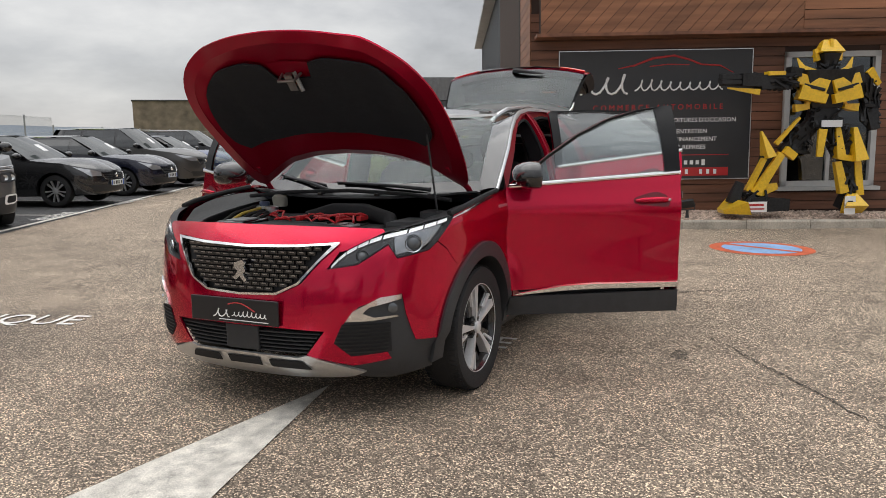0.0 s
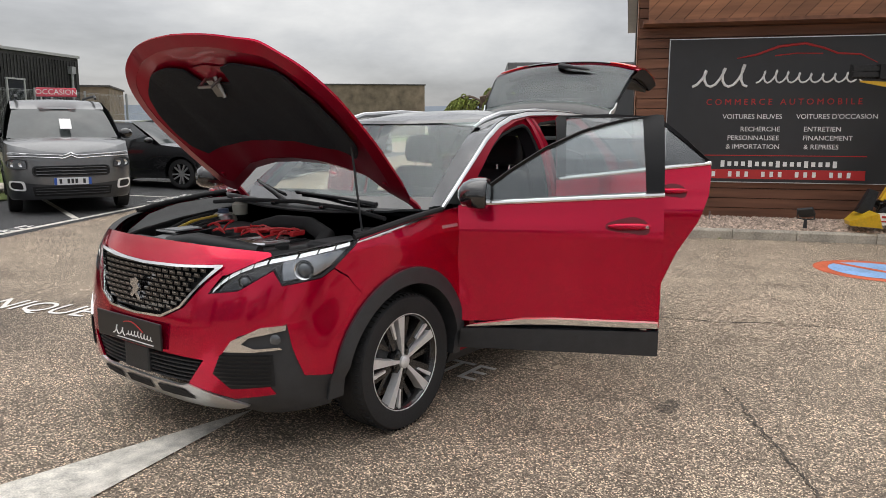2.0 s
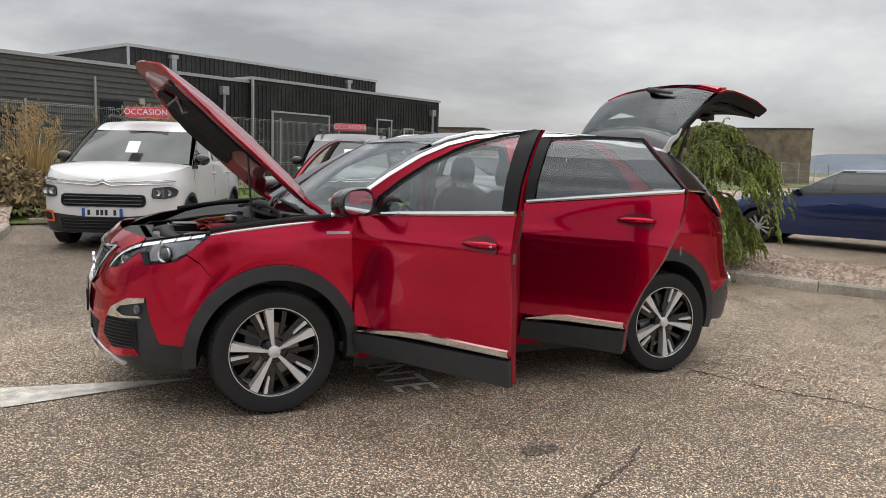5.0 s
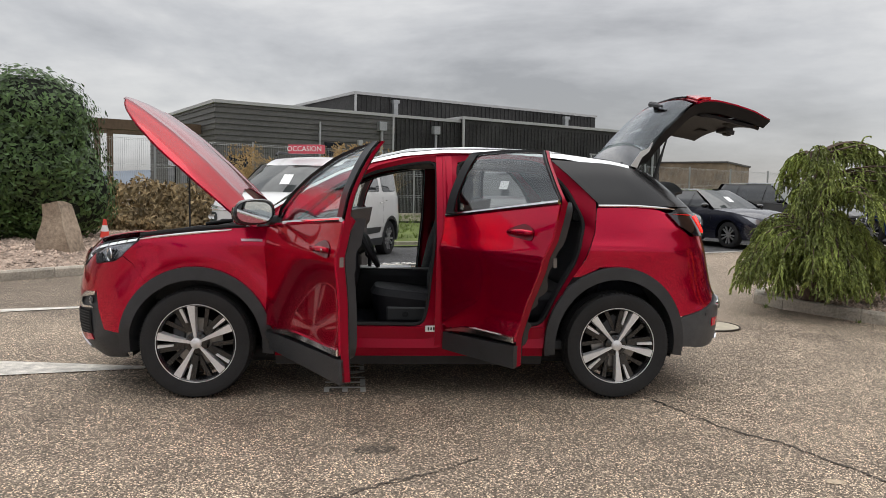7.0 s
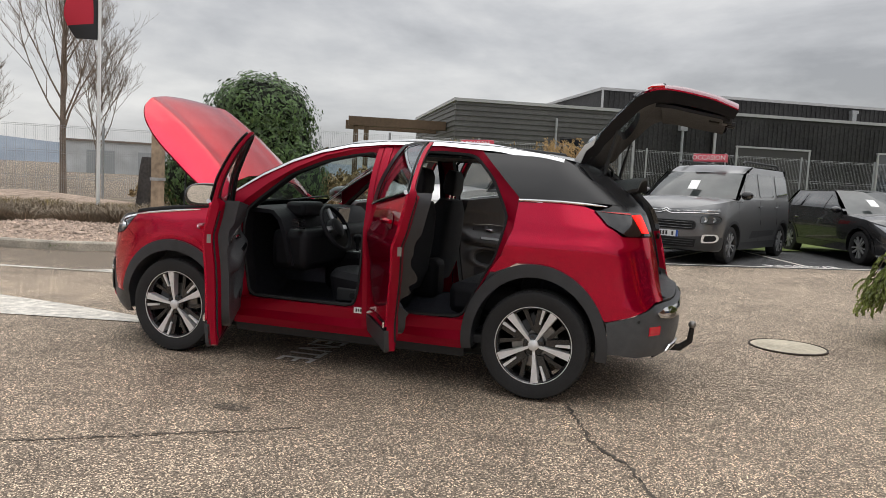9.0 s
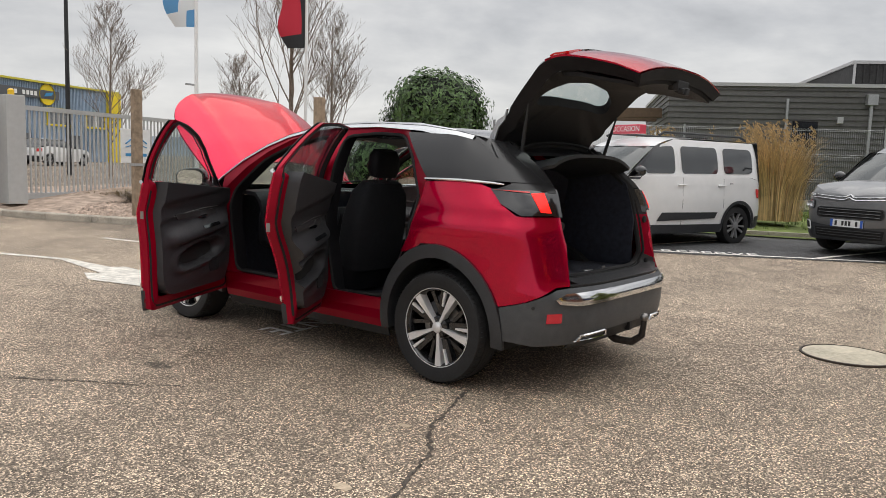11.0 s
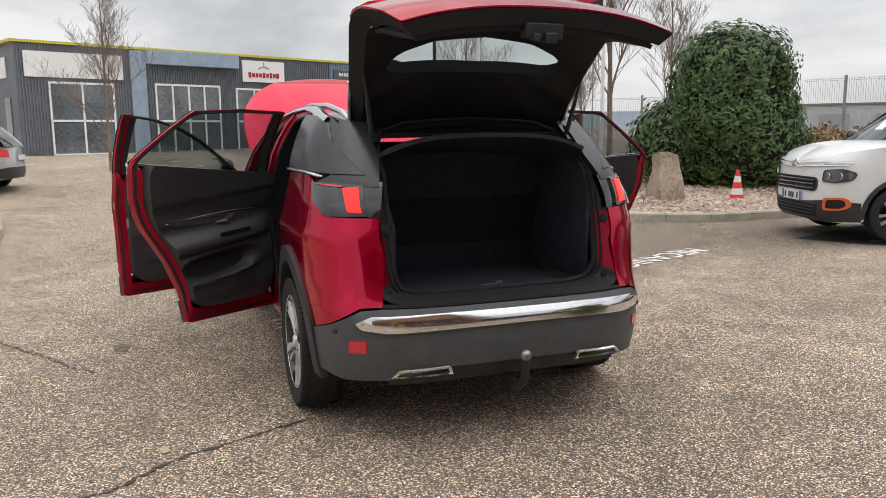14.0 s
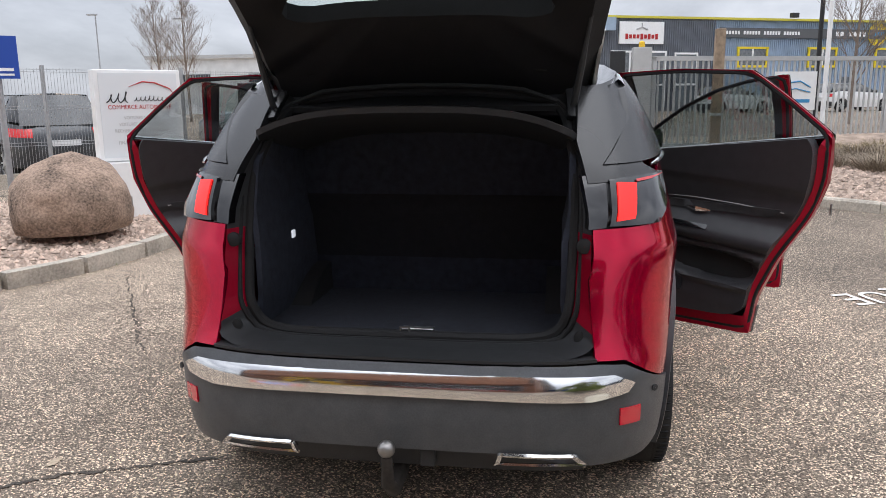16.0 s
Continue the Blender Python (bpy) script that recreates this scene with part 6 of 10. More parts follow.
eng = part("engine_cover", box((1.56, .06, .845), (.52, .62, .12)), mat("engine_cover_plastic", (.020, .021, .022), .42, noise_scale=80, bump=.2, bump_scale=300), car, "black moulded engine cover", bevel=.035)
part("cover_rib", join(*[box((1.56, -.14 + .09 * i, .908), (.40, .02, .014)) for i in range(5)]), BLACKP, eng, bevel=.004)
part("cover_trim", tube([(1.50, .24, .915), (1.66, .24, .918), (1.72, .14, .918), (1.66, .02, .918), (1.50, .02, .915)], .010, 6), SATIN, eng)
part("cover_plate", box((1.66, .10, .912), (.12, .16, .012)), mat("dull_brass", (.20, .18, .12), .4, .6), eng, bevel=.004)
part("filler_cap", lathe([(.035, 0), (.035, .03), (.028, .034), (.001, .034)], 16, "z", Matrix.Translation((1.62, .33, .89))), RUBBER, car)
bat = part("battery", box((1.66, -.44, .85), (.24, .19, .19)), GLOSSB, car, "black car battery", bevel=.01)
part("battery_label", box((1.66, -.44, .947), (.16, .12, .003)), mat("grey_label", (.35, .36, .37), .5), bat, smooth=False)
part("air_box", box((1.36, -.34, .86), (.26, .30, .17)), BLACKP, car, bevel=.03)
part("fuse_box", box((1.42, .52, .88), (.28, .17, .13)), BLACKP, car, bevel=.02)
part("strut_top", lathe([(.08, 0), (.075, .05), (.04, .06), (.001, .06)], 20, "z", Matrix.Translation((1.28, .60, .93))), BLACKP, car)
part("strut_top", lathe([(.08, 0), (.075, .05), (.04, .06), (.001, .06)], 20, "z", Matrix.Translation((1.28, -.60, .93))), BLACKP, car)
part("brake_reservoir", lathe([(.045, 0), (.05, .06), (.03, .075), (.001, .08)], 16, "z", Matrix.Translation((1.22, -.50, .98))), mat("milky_plastic", (.30, .29, .25), .4), car)
part("silver_cap", lathe([(.04, 0), (.04, .035), (.03, .04), (.001, .04)], 16, "z", Matrix.Translation((1.36, -.46, .955))), SATIN, car)
part("intake_duct", tube([(1.85, -.30, .90), (1.80, -.12, .92), (1.82, .15, .92), (1.78, .35, .91)], [.035, .045, .045, .03], 10), BLACKP, car)
for y, w in ((-.36, .20), (-.10, .22), (.16, .20)):
    part("front_plate", box((1.84, y, .912), (.16, w, .010), Matrix.Translation((1.84, y, .912)) @ Matrix.Rotation(radians(6), 4, "Y") @ Matrix.Translation((-1.84, -y, -.912))), mat("dull_grey_shield", (.24, .245, .25), .45, .5, noise_scale=60), car, "dull grey radiator shield plate", bevel=.004)
part("cover_inset", lathe([(.075, 0), (.075, .012), (.060, .014), (.056, .004), (.001, .004)], 24, "z", Matrix.Translation((1.52, .12, .905)) @ Matrix.Diagonal((1.5, 1, 1, 1))), SATIN, eng, "oval metal inset in the engine cover")
part("coolant_tank", cushion([((1.30, -.56, .91), .06, .06, 0), ((1.30, -.56, .95), .07, .065, 0), ((1.30, -.56, .99), .06, .055, 0)]), mat("milky_plastic", (.30, .29, .25), .4), car)
part("tank_cap", lathe([(.032, 0), (.032, .022), (.026, .027), (.001, .027)], 16, "z", Matrix.Translation((1.30, -.56, .99))), mat("blue_cap", (.05, .07, .12), .4), car)
part("air_hose", tube([(1.36, -.20, .93), (1.30, -.05, .97), (1.26, .15, .97), (1.32, .34, .93), (1.45, .42, .90)], [.04, .045, .045, .045, .04], 12), RUBBER, car, "ribbed black air hose")
for y in (-.55, -.2, .2, .55):
    part("cowl_clip", box((1.20, y, 1.066), (.05, .03, .02)), GLOSSB, car, bevel=.004)
part("radiator_bar", box((1.93, -.1, .905), (.05, .8, .04)), SATIN, car, bevel=.006)
REDW = mat("red_cable", (.55, .02, .025), .4)
rnd = random.Random(5)
for i in range(5):
    y0 = -.34 + .13 * i
    pts = [(1.50 + rnd.uniform(-.12, .12), y0 + rnd.uniform(-.1, .1), .93 + rnd.uniform(0, .04)) for _ in range(6)]
    cu = []
    for a, b in zip(pts, pts[1:]):
        for t in range(5):
            p = Vector(a).lerp(Vector(b), t / 5)
            cu.append(p + Vector((0, 0, .012 * math.sin(t / 5 * math.pi))))
    part("red_cable", tube(cu, .0055, 6), REDW, car)
for i in range(4):
    part("cable_clamp", box((1.47 + rnd.uniform(-.1, .12), -.15 + .12 * i, .945), (.09, .03, .03), None), REDW, car, bevel=.006)
for i in range(5):
    y = -.62 + .04 * i
    part("bay_hose", tube([(1.18 + .03 * i, y, .92), (1.35, y + .03, .99 - .01 * i), (1.52, y + .02 * i, .96), (1.75, y + .05, .90)], .010, 6), mat("yellow_hose", (.45, .30, .03), .5) if i == 1 else RUBBER, car)
part("bonnet_seal", tube([(1.26, -.70, 1.045), (1.215, -.4, 1.072), (1.20, 0, 1.085), (1.215, .4, 1.072), (1.26, .70, 1.045)], .012, 8), RUBBER, car)
part("cowl", both(sheet([(0, 1.06), (.77, .98), (.79, 1.10), (.66, 1.19), (.3, 1.245), (0, 1.255)], lambda y, x: Vector((x, y, 1.045 + .018 * (y / .7) ** 2 + .02 * math.sin((x - 1.0) * 12))), .06)), BLACKP, car, "black cowl below the windscreen", thick=.01)
for y0, y1, t1 in ((.50, -.10, .05), (-.14, -.66, .06)):
    wip = part("wiper", tube([screen(y0, .03) + Vector((.03, 0, .012)), screen(y0 * .6 + y1 * .4, t1 * .5 + .05) + Vector((.018, 0, .018)), screen(y1, t1 + .06) + Vector((.012, 0, .014))], [.014, .010, .007], 8), BLACKP, car, "black windscreen wiper")
    part("blade", tube([screen(y1 + .42, t1 * .55 + .055) + Vector((.008, 0, .008)), screen(y1 + .2, t1 * .9 + .06) + Vector((.008, 0, .008)), screen(y1 - .06, t1 * 1.1 + .065) + Vector((.008, 0, .008))], .007, 6), RUBBER, wip)

# ---- tailgate ----
GATE = Matrix.Translation((-1.50, 0, 1.52)) @ Matrix.Rotation(radians(80.5), 4, "Y") @ Matrix.Diagonal((1.072, 1.0, 1.072, 1.0)) @ Matrix.Translation((1.50, 0, -1.52))
PATH_ = [(0, -1.47, 1.565), (.10, -1.575, 1.545), (.22, -1.685, 1.500), (.24, -1.69, 1.47), (.42, -1.845, 1.375), (.62, -2.01, 1.262), (.70, -2.055, 1.195), (.80, -2.075, 1.10), (.92, -2.075, .98), (1.06, -2.065, .84), (1.20, -2.035, .705)]
HALF = [(0, .575), (.10, .605), (.22, .620), (.24, .622), (.42, .650), (.62, .680), (.70, .688), (.80, .682), (.92, .668), (1.06, .648), (1.20, .618)]


def gate(y, s, d=0.0):
    """The closed tailgate: y across, s down from the hinge, d inwards."""
    w = float(np.interp(s, [p[0] for p in HALF], [p[1] for p in HALF]))
    k = min(abs(y) / w, 1.0)
    x = float(np.interp(s, [p[0] for p in PATH_], [p[1] for p in PATH_]))
    z = float(np.interp(s, [p[0] for p in PATH_], [p[2] for p in PATH_]))
    return Vector((x + .075 * k ** 2.5 + d * .8, y, z - d * .35 - .012 * k ** 2 * (s < .3)))


def gate_poly(s0, s1, k=1.0, n=8):
    ss = [s0 + (s1 - s0) * i / n for i in range(n + 1)]
    w = lambda s: float(np.interp(s, [p[0] for p in HALF], [p[1] for p in HALF])) * k
    return [(w(s), s) for s in ss] + [(-w(s), s) for s in ss[::-1]]


tg = part("tailgate", fin(sheet(gate_poly(.66, 1.20), gate, .06), GATE), RED, car, "raised tailgate, red outside and black inside", thick=.012)
part("spoiler", fin(sheet(gate_poly(0, .235), gate, .06), GATE), ROOFB, tg, "black roof spoiler", thick=.02)
part("rear_glass", fin(sheet(gate_poly(.22, .64, .97), gate, .06), GATE), GLASS_REAR, tg, "dark heated rear window", thick=.005)
for sd in (1, -1):
    part("fin", fin(sheet([(.00, -.012), (.30, -.006), (.30, .004), (.14, .055), (.02, .085), (.00, .06)], lambda q, d, sd=sd: gate(sd * (float(np.interp(q, [p[0] for p in HALF], [p[1] for p in HALF])) + .006), q, d), .05), GATE), SATIN, tg, "silver spoiler fin", thick=.012)
    part("gate_lamp", fin(sheet([(sd * .655, .675), (sd * .635, .775), (sd * .40, .735), (sd * .42, .685)], lambda y, s: gate(y, s) + Vector((-.010, 0, .002)), .05), GATE), LAMPRED, tg, "red lamp strip on the tailgate", thick=.01)
part("dark_band", fin(sheet([(.42, .68), (.40, .76), (-.40, .76), (-.42, .68)], lambda y, s: gate(y, s) + Vector((-.008, 0, .002)), .06), GATE), GLOSSB, tg, thick=.01)
part("rear_wiper", fin(join(lathe([(.03, 0), (.03, .02), (.02, .03), (.001, .032)], 14, "x", Matrix.Translation(gate(0, .60)) @ Matrix.Rotation(radians(180), 4, "Z")), tube([gate(0, .59) + Vector((-.02, 0, .02)), gate(.10, .57) + Vector((-.022, 0, .022)), gate(.30, .55) + Vector((-.015, 0, .016))], [.022, .018, .008], 8)), GATE), BLACKP, tg, "black rear wiper")
# inside of the gate
part("inner_shell", fin(join(band(gate_poly(.02, 1.20), gate_poly(.06, 1.15, .90), lambda y, s: gate(y, s, .012), lambda y, s: gate(y, s, .105), 120, 2)), GATE), GATEIN, tg)
LENS = [(.39, .362), (.455, .385), (.47, .42), (.42, .475), (.26, .525), (0, .548), (-.26, .525), (-.42, .475), (-.47, .42), (-.455, .385), (-.39, .362), (0, .352)]
part("inner_frame", fin(ring_between(gate_poly(.06, .72, .90), LENS, (0, .44), lambda y, s: gate(y, s, .105), lambda y, s: gate(y, s, .075), 120, 3), GATE), GATEIN, tg)
part("window_reveal", fin(ring_between(LENS, LENS, (0, .44), lambda y, s: gate(y, s, .075), lambda y, s: gate(y, s, .012), 120), GATE), GATEIN, tg)
part("frame_groove", fin(tube([gate(.44 - .022 * i, .20 + .012 * math.sin(i / 40 * math.pi), .118) for i in range(41)], .008, 6), GATE), RUBBER, tg)
part("inner_trim", fin(sheet(gate_poly(.70, 1.13, .86), lambda y, s: gate(y, s, .115 + .02 * math.sin((s - .70) / .43 * math.pi)), .06), GATE), GATEIN, tg, "black inner tailgate trim", thick=.02)
part("trim_wall", fin(band(gate_poly(.69, 1.14, .88), gate_poly(.70, 1.13, .86), lambda y, s: gate(y, s, .080), lambda y, s: gate(y, s, .115), 100), GATE), GATEIN, tg)
part("grip", fin(box(gate(.28, 1.04, .140), (.03, .16, .07)), GATE), RUBBER, tg, bevel=.01)
part("grip", fin(box(gate(-.28, 1.04, .140), (.03, .16, .07)), GATE), RUBBER, tg, bevel=.01)
part("latch", fin(join(box(gate(0, 1.12, .135), (.06, .17, .055)), box(gate(.045, 1.14, .16), (.03, .03, .05)), box(gate(-.02, 1.14, .16), (.04, .05, .05))), GATE), BLACKP, tg, bevel=.006)
part("warning_triangle_lamp", fin(box(gate(.33, .90, .140), (.02, .05, .03)), GATE), LAMPRED, tg, bevel=.004)
for sd in (1, -1):
    part("gate_stop", fin(lathe([(.018, 0), (.015, .03), (.001, .034)], 10, "x", Matrix.Translation(gate(sd * .54, 1.10, .05))), GATE), RUBBER, tg)
    part("gas_strut", tube([Vector((-1.66, .53 * sd, 1.39)).lerp(GATE @ gate(.590 * sd, .44, .08), k / 4) for k in range(5)], [.012, .012, .012, .007, .007], 8), BLACKP, tg)
    part("hinge", tube([(-1.46, .40 * sd, 1.53), (-1.52, .40 * sd, 1.57), GATE @ gate(.40 * sd, .10, .03)], .014, 6), BLACKP, tg)

# ---- wheels ----
def wheel(name, x, y, z, turn, flip):
    M = Matrix.Translation((x, y, z)) @ Matrix.Rotation(radians(180 if flip else 0), 4, "Z") @ Matrix.Rotation(radians(turn), 4, "Y")
    MS = M @ Matrix.Diagonal((.962, 1, .962, 1))
    prof = [(.248, -.10), (.30, -.112), (.330, -.108), (.342, -.085), (.346, -.04), (.346, .04), (.342, .085), (.330, .108), (.30, .112), (.248, .100), (.243, .092)]
    t = part("wheel", fin(lathe(prof, 64), M), TYRE, car, "black tyre on a five-spoke alloy wheel")
    bm = bmesh.new()
    for g in (-.05, -.016, .018, .052):
        add_lathe(bm, [(.3466, g - .004), (.340, g), (.3466, g + .004)], 64)
    for k in range(72):
        a = k * math.tau / 72
        for s in (-1, 1):
            m = Matrix.Rotation(a, 4, "Y") @ Matrix.Translation((.342, .082 * s, 0))
            add_box(bm, (0, 0, 0), (.010, .034, .004), m)
    part("tread", fin(bm, M), RUBBER, t, smooth=False)
    part("rim", fin(lathe([(.255, .094), (.250, .098), (.240, .090), (.232, .06), (.225, -.08), (.24, -.10)], 64), MS), WHEELB, t)
    part("rim_edge", fin(lathe([(.2565, .094), (.2555, .100), (.2520, .100), (.249, .094)], 64), MS), ALU, t)
    for k in range(5):
        m = Matrix.Rotation(-k * math.tau / 5, 4, "Y")
        # a broad machined spoke and its short twin, with black walls between
        for nm, pts, y0, mt in (("spoke", ((.030, .0, .016, .084), (.12, .004, .026, .091), (.252, .012, .052, .096)), .045, ALU), ("spoke_twin", ((.140, -.036, .012, .084), (.200, -.050, .017, .089), (.250, -.062, .022, .094)), .050, ALU), ("black_spoke", ((.075, -.030, .040, .066), (.15, -.052, .050, .072), (.252, -.076, .066, .080)), .035, WHEELB), ("black_spoke", ((.075, .060, .022, .050), (.15, .085, .026, .054), (.248, .115, .034, .060)), .025, WHEELB)):
            bm, rows = bmesh.new(), []
            for r, q, w, h in pts:
                rows.append([bm.verts.new(m @ Vector((r, hh, q + e * w / 2))) for e, hh in ((-1.25, y0), (-1, h), (1, h), (1.25, y0))])
            for ra, rb in zip(rows, rows[1:]):
                for i in range(4):
                    bm.faces.new((ra[i], ra[(i + 1) % 4], rb[(i + 1) % 4], rb[i]))
            bm.faces.new(rows[-1])
            bm.faces.new(rows[0][::-1])
            part(nm, fin(bm, MS), mt, t, smooth=False)
        part("bolt", fin(lathe([(.011, .072), (.010, .084), (.001, .085)], 10, "y", Matrix.Rotation(-(k + .5) * math.tau / 5, 4, "Y") @ Matrix.Translation((.056, 0, 0))), MS), WHEELB, t)
    part("hub", fin(lathe([(.075, .03), (.070, .074), (.050, .080), (.036, .082)], 32), MS), WHEELB, t)
    part("hub_cap", fin(lathe([(.036, .078), (.034, .094), (.028, .098), (.001, .099)], 24), MS), ALU, t)
    part("brake_disc", fin(lathe([(.15, .0), (.15, .02), (.06, .022), (.001, .022)], 40), M), STEEL, t)
    part("caliper", fin(box((.12, .015, .06), (.08, .06, .14)), M), BLACKP, t, bevel=.01)


for nm, x, y, z, tn, fl in (("a", 1.3375, .80, .347, -8, False), ("b", -1.3375, .805, .347, -46, False), ("c", 1.3375, -.80, .372, 20, True), ("d", -1.3375, -.805, .365, 33, True)):
    wheel(nm, x, y, z, tn, fl)

# ---- cabin ----
part("floor_pan", box((-.03, 0, .33), (1.96, 1.62, .06)), BLACKP, car, bevel=.01)
part("cabin_floor", both(sheet([(0, -.95), (.80, -.95), (.80, .95), (0, 1.0)], lambda y, x: Vector((x, y, .375 + .10 * math.exp(-(y / .15) ** 2))), .1)), CARPET, car)
part("bulkhead", both(sheet([(0, .36), (.80, .36), (.80, 1.04), (0, 1.04)], lambda y, z: Vector((1.0 - .12 * (z < .5), y, z)), .2)), CARPET, car, thick=.02)
part("underbody", box((0, 0, .235), (3.2, 1.3, .10)), RUBBER, car, bevel=.03)
part("headliner", both(sheet([(.30, 0), (.28, .52), (-.5, .56), (-1.42, .52), (-1.45, 0)], lambda x, y: roof(x, y) - Vector((0, 0, .045)), .1)), mat("grey_headliner", (.16, .16, .165), .95, noise_scale=300), car)
dash = part("dashboard", both(sheet([(0, 0), (.0, 1), (.76, 1), (.76, 0)], lambda y, t: Vector((1.02 - .62 * t + .08 * (t > .75) * (t - .75) * 4, y, 1.055 - .02 * t - .34 * max(t - .68, 0) / .32 + .03 * math.sin(t * 3) - .015 * (y / .7) ** 2)), .08)), LEATHER, car, "dark dashboard with a raised instrument cluster", thick=.03)
part("dash_front", box((.50, 0, .80), (.30, 1.46, .30)), DASHM, dash, bevel=.06)
part("cluster", box((.56, .38, 1.085), (.16, .34, .11)), LEATHER, dash, bevel=.03)
part("screen", box((.44, -.02, 1.03), (.02, .22, .13), Matrix.Translation((.44, 0, 1.03)) @ Matrix.Rotation(radians(-8), 4, "Y") @ Matrix.Translation((-.44, 0, -1.03))), mat("dark_screen", (.03, .035, .05), .1, coat=1.0), dash, bevel=.006)
bm = bmesh.new()
for i in range(5):
    add_box(bm, (.415, .74, .96 + .016 * i), (.05, .10, .006))
part("air_vent", bm, CHROME, dash, smooth=False)
part("console", box((.05, 0, .60), (.95, .24, .30)), DASHM, car, bevel=.05)
part("console_trim", box((.22, 0, .755), (.50, .16, .012)), SATIN, car, bevel=.004)
part("gear_lever", lathe([(.014, 0), (.016, .06), (.034, .08), (.036, .115), (.02, .13), (.001, .132)], 14, "z", Matrix.Translation((.28, .02, .76))), LEATHER, car)
WH = Matrix.Translation((.30, .38, .955)) @ Matrix.Rotation(radians(-62), 4, "Y")
sw = part("steering_wheel", fin(tube([(.172 * math.cos(k * math.tau / 36), .180 * math.sin(k * math.tau / 36), 0) for k in range(37)], .017, 10, caps=False), WH), LEATHER, car, "small black steering wheel")
part("boss", fin(lathe([(.075, -.03), (.075, .02), (.05, .035), (.001, .036)], 24, "z"), WH), BLACKP, sw)
part("wheel_spoke", fin(join(box((0, .11, .0), (.04, .14, .02)), box((0, -.11, 0), (.04, .14, .02)), box((.11, 0, 0), (.14, .04, .02))), WH), SATIN, sw, bevel=.006)
part("column", tube([WH @ Vector((0, 0, -.03)), WH @ Vector((0, 0, -.16))], [.05, .045], 12), BLACKP, sw)


for y, x in ((.37, -.02), (-.37, -.02)):
    st = part("front_seat", cushion([((x, y, .40), .22, .24, 0), ((x, y, .50), .25, .27, -4), ((x + .01, y, .60), .255, .28, -6), ((x + .01, y, .645), .22, .25, -6)]), LEATHER, car, "dark front seat with a headrest")
    back = part("backrest", cushion([((x - .21, y, .56), .23, .10, -8), ((x - .235, y, .70), .265, .125, -9), ((x - .275, y, .92), .27, .115, -11), ((x - .32, y, 1.12), .24, .09, -12), ((x - .34, y, 1.20), .17, .06, -12)]), FABRIC, st)
    part("headrest", cushion([((x - .345, y, 1.24), .115, .045, -14), ((x - .350, y, 1.29), .135, .058, -14), ((x - .360, y, 1.385), .13, .052, -14), ((x - .365, y, 1.43), .10, .035, -14)]), LEATHER, st)
    for dy in (-.05, .05):
        part("headrest_post", tube([(x - .335, y + dy, 1.17), (x - .35, y + dy, 1.27)], .007, 8), CHROME, st)
    part("side_panel", box((x, y + (.245 if y > 0 else -.245), .50), (.36, .03, .10)), BLACKP, st, bevel=.015)
    part("knob", lathe([(.022, 0), (.02, .01), (.001, .011)], 12, "y", Matrix.Translation((x + .05, y + .262 * (1 if y > 0 else -1), .50))), RUBBER, st)
bench = part("rear_seat", box((-.92, 0, .55), (.50, 1.22, .22)), LEATHER, car, "dark rear bench with three headrests", bevel=.06)
part("backrest", box((-1.22, 0, .86), (.13, 1.20, .52), Matrix.Translation((-1.22, 0, .62)) @ Matrix.Rotation(radians(-14), 4, "Y") @ Matrix.Translation((1.22, 0, -.62))), FABRIC, bench, bevel=.05)
for y in (.36, 0, -.36):
    part("headrest", cushion([((-1.31, y, 1.12), .11, .04, -14), ((-1.32, y, 1.16), .13, .05, -14), ((-1.335, y, 1.25), .12, .045, -14)]), LEATHER, bench)
part("seat_belt", strip([(-.19, .50), (-.19, .9), (-.20, 1.40)], flank(-.17), .045, .004), RUBBER, car)
# luggage space
part("boot_floor", box((-1.62, 0, .66), (.72, 1.10, .03)), CARPET, car, "black carpet luggage floor", bevel=.006)
part("boot_handle", box((-1.86, -.02, .679), (.03, .11, .008)), SATIN, car, bevel=.003)
part("bench_back", box((-1.285, 0, 1.02), (.04, 1.12, .76), Matrix.Translation((-1.285, 0, .62)) @ Matrix.Rotation(radians(-9), 4, "Y") @ Matrix.Translation((1.285, 0, -.62))), BOOTWALL, car, bevel=.01)
for y in (-.22, .22):
    part("boot_loop", box((-1.315, y, .93), (.006, .10, .012)), BLACKP, car, bevel=.002)
for sd, M in SIDES:
    part("boot_side", fin(sheet([(-1.28, .66), (-1.93, .675), (-1.94, 1.0), (-1.86, 1.25), (-1.60, 1.43), (-1.28, 1.43)], lambda x, z: Vector((x, .525 - .03 * lim((z - .66) / .1) + .03 + (.02 if z > 1.1 else 0), z)), .1), M), BOOTWALL, car, "dark luggage side lining", thick=.02)
    part("boot_pocket", fin(box((-1.70, .545, .78), (.30, .03, .16)), M), RUBBER, car, bevel=.02)
part("boot_sill", both(sheet([(0, -1.93), (.52, -1.93), (.56, -2.06), (.30, -2.12), (0, -2.13)], lambda y, x: Vector((x, y, .688 - .06 * lim((-1.98 - x) / .12))), .05)), BLACKP, car, "black loading sill", thick=.012)
part("sill_latch", box((-1.975, 0, .694), (.05, .11, .012)), TRIM, car, bevel=.003)
part("striker", tube([(-1.985, -.015, .70), (-1.985, -.015, .72), (-1.985, .015, .72), (-1.985, .015, .70)], .005, 6), STEEL, car)
part("load_cover", both(sheet([(-1.34, 0), (-1.34, .50), (-1.80, .555), (-1.885, .52), (-1.905, 0)], lambda x, y: Vector((x, y, 1.335 - .02 * (y / .5) ** 2 - .045 * (y / .5) ** 4 + (.10 * lim((-1.34 - x) / .5)))), .05)), BLACKP, car, "raised black parcel shelf", thick=.02)
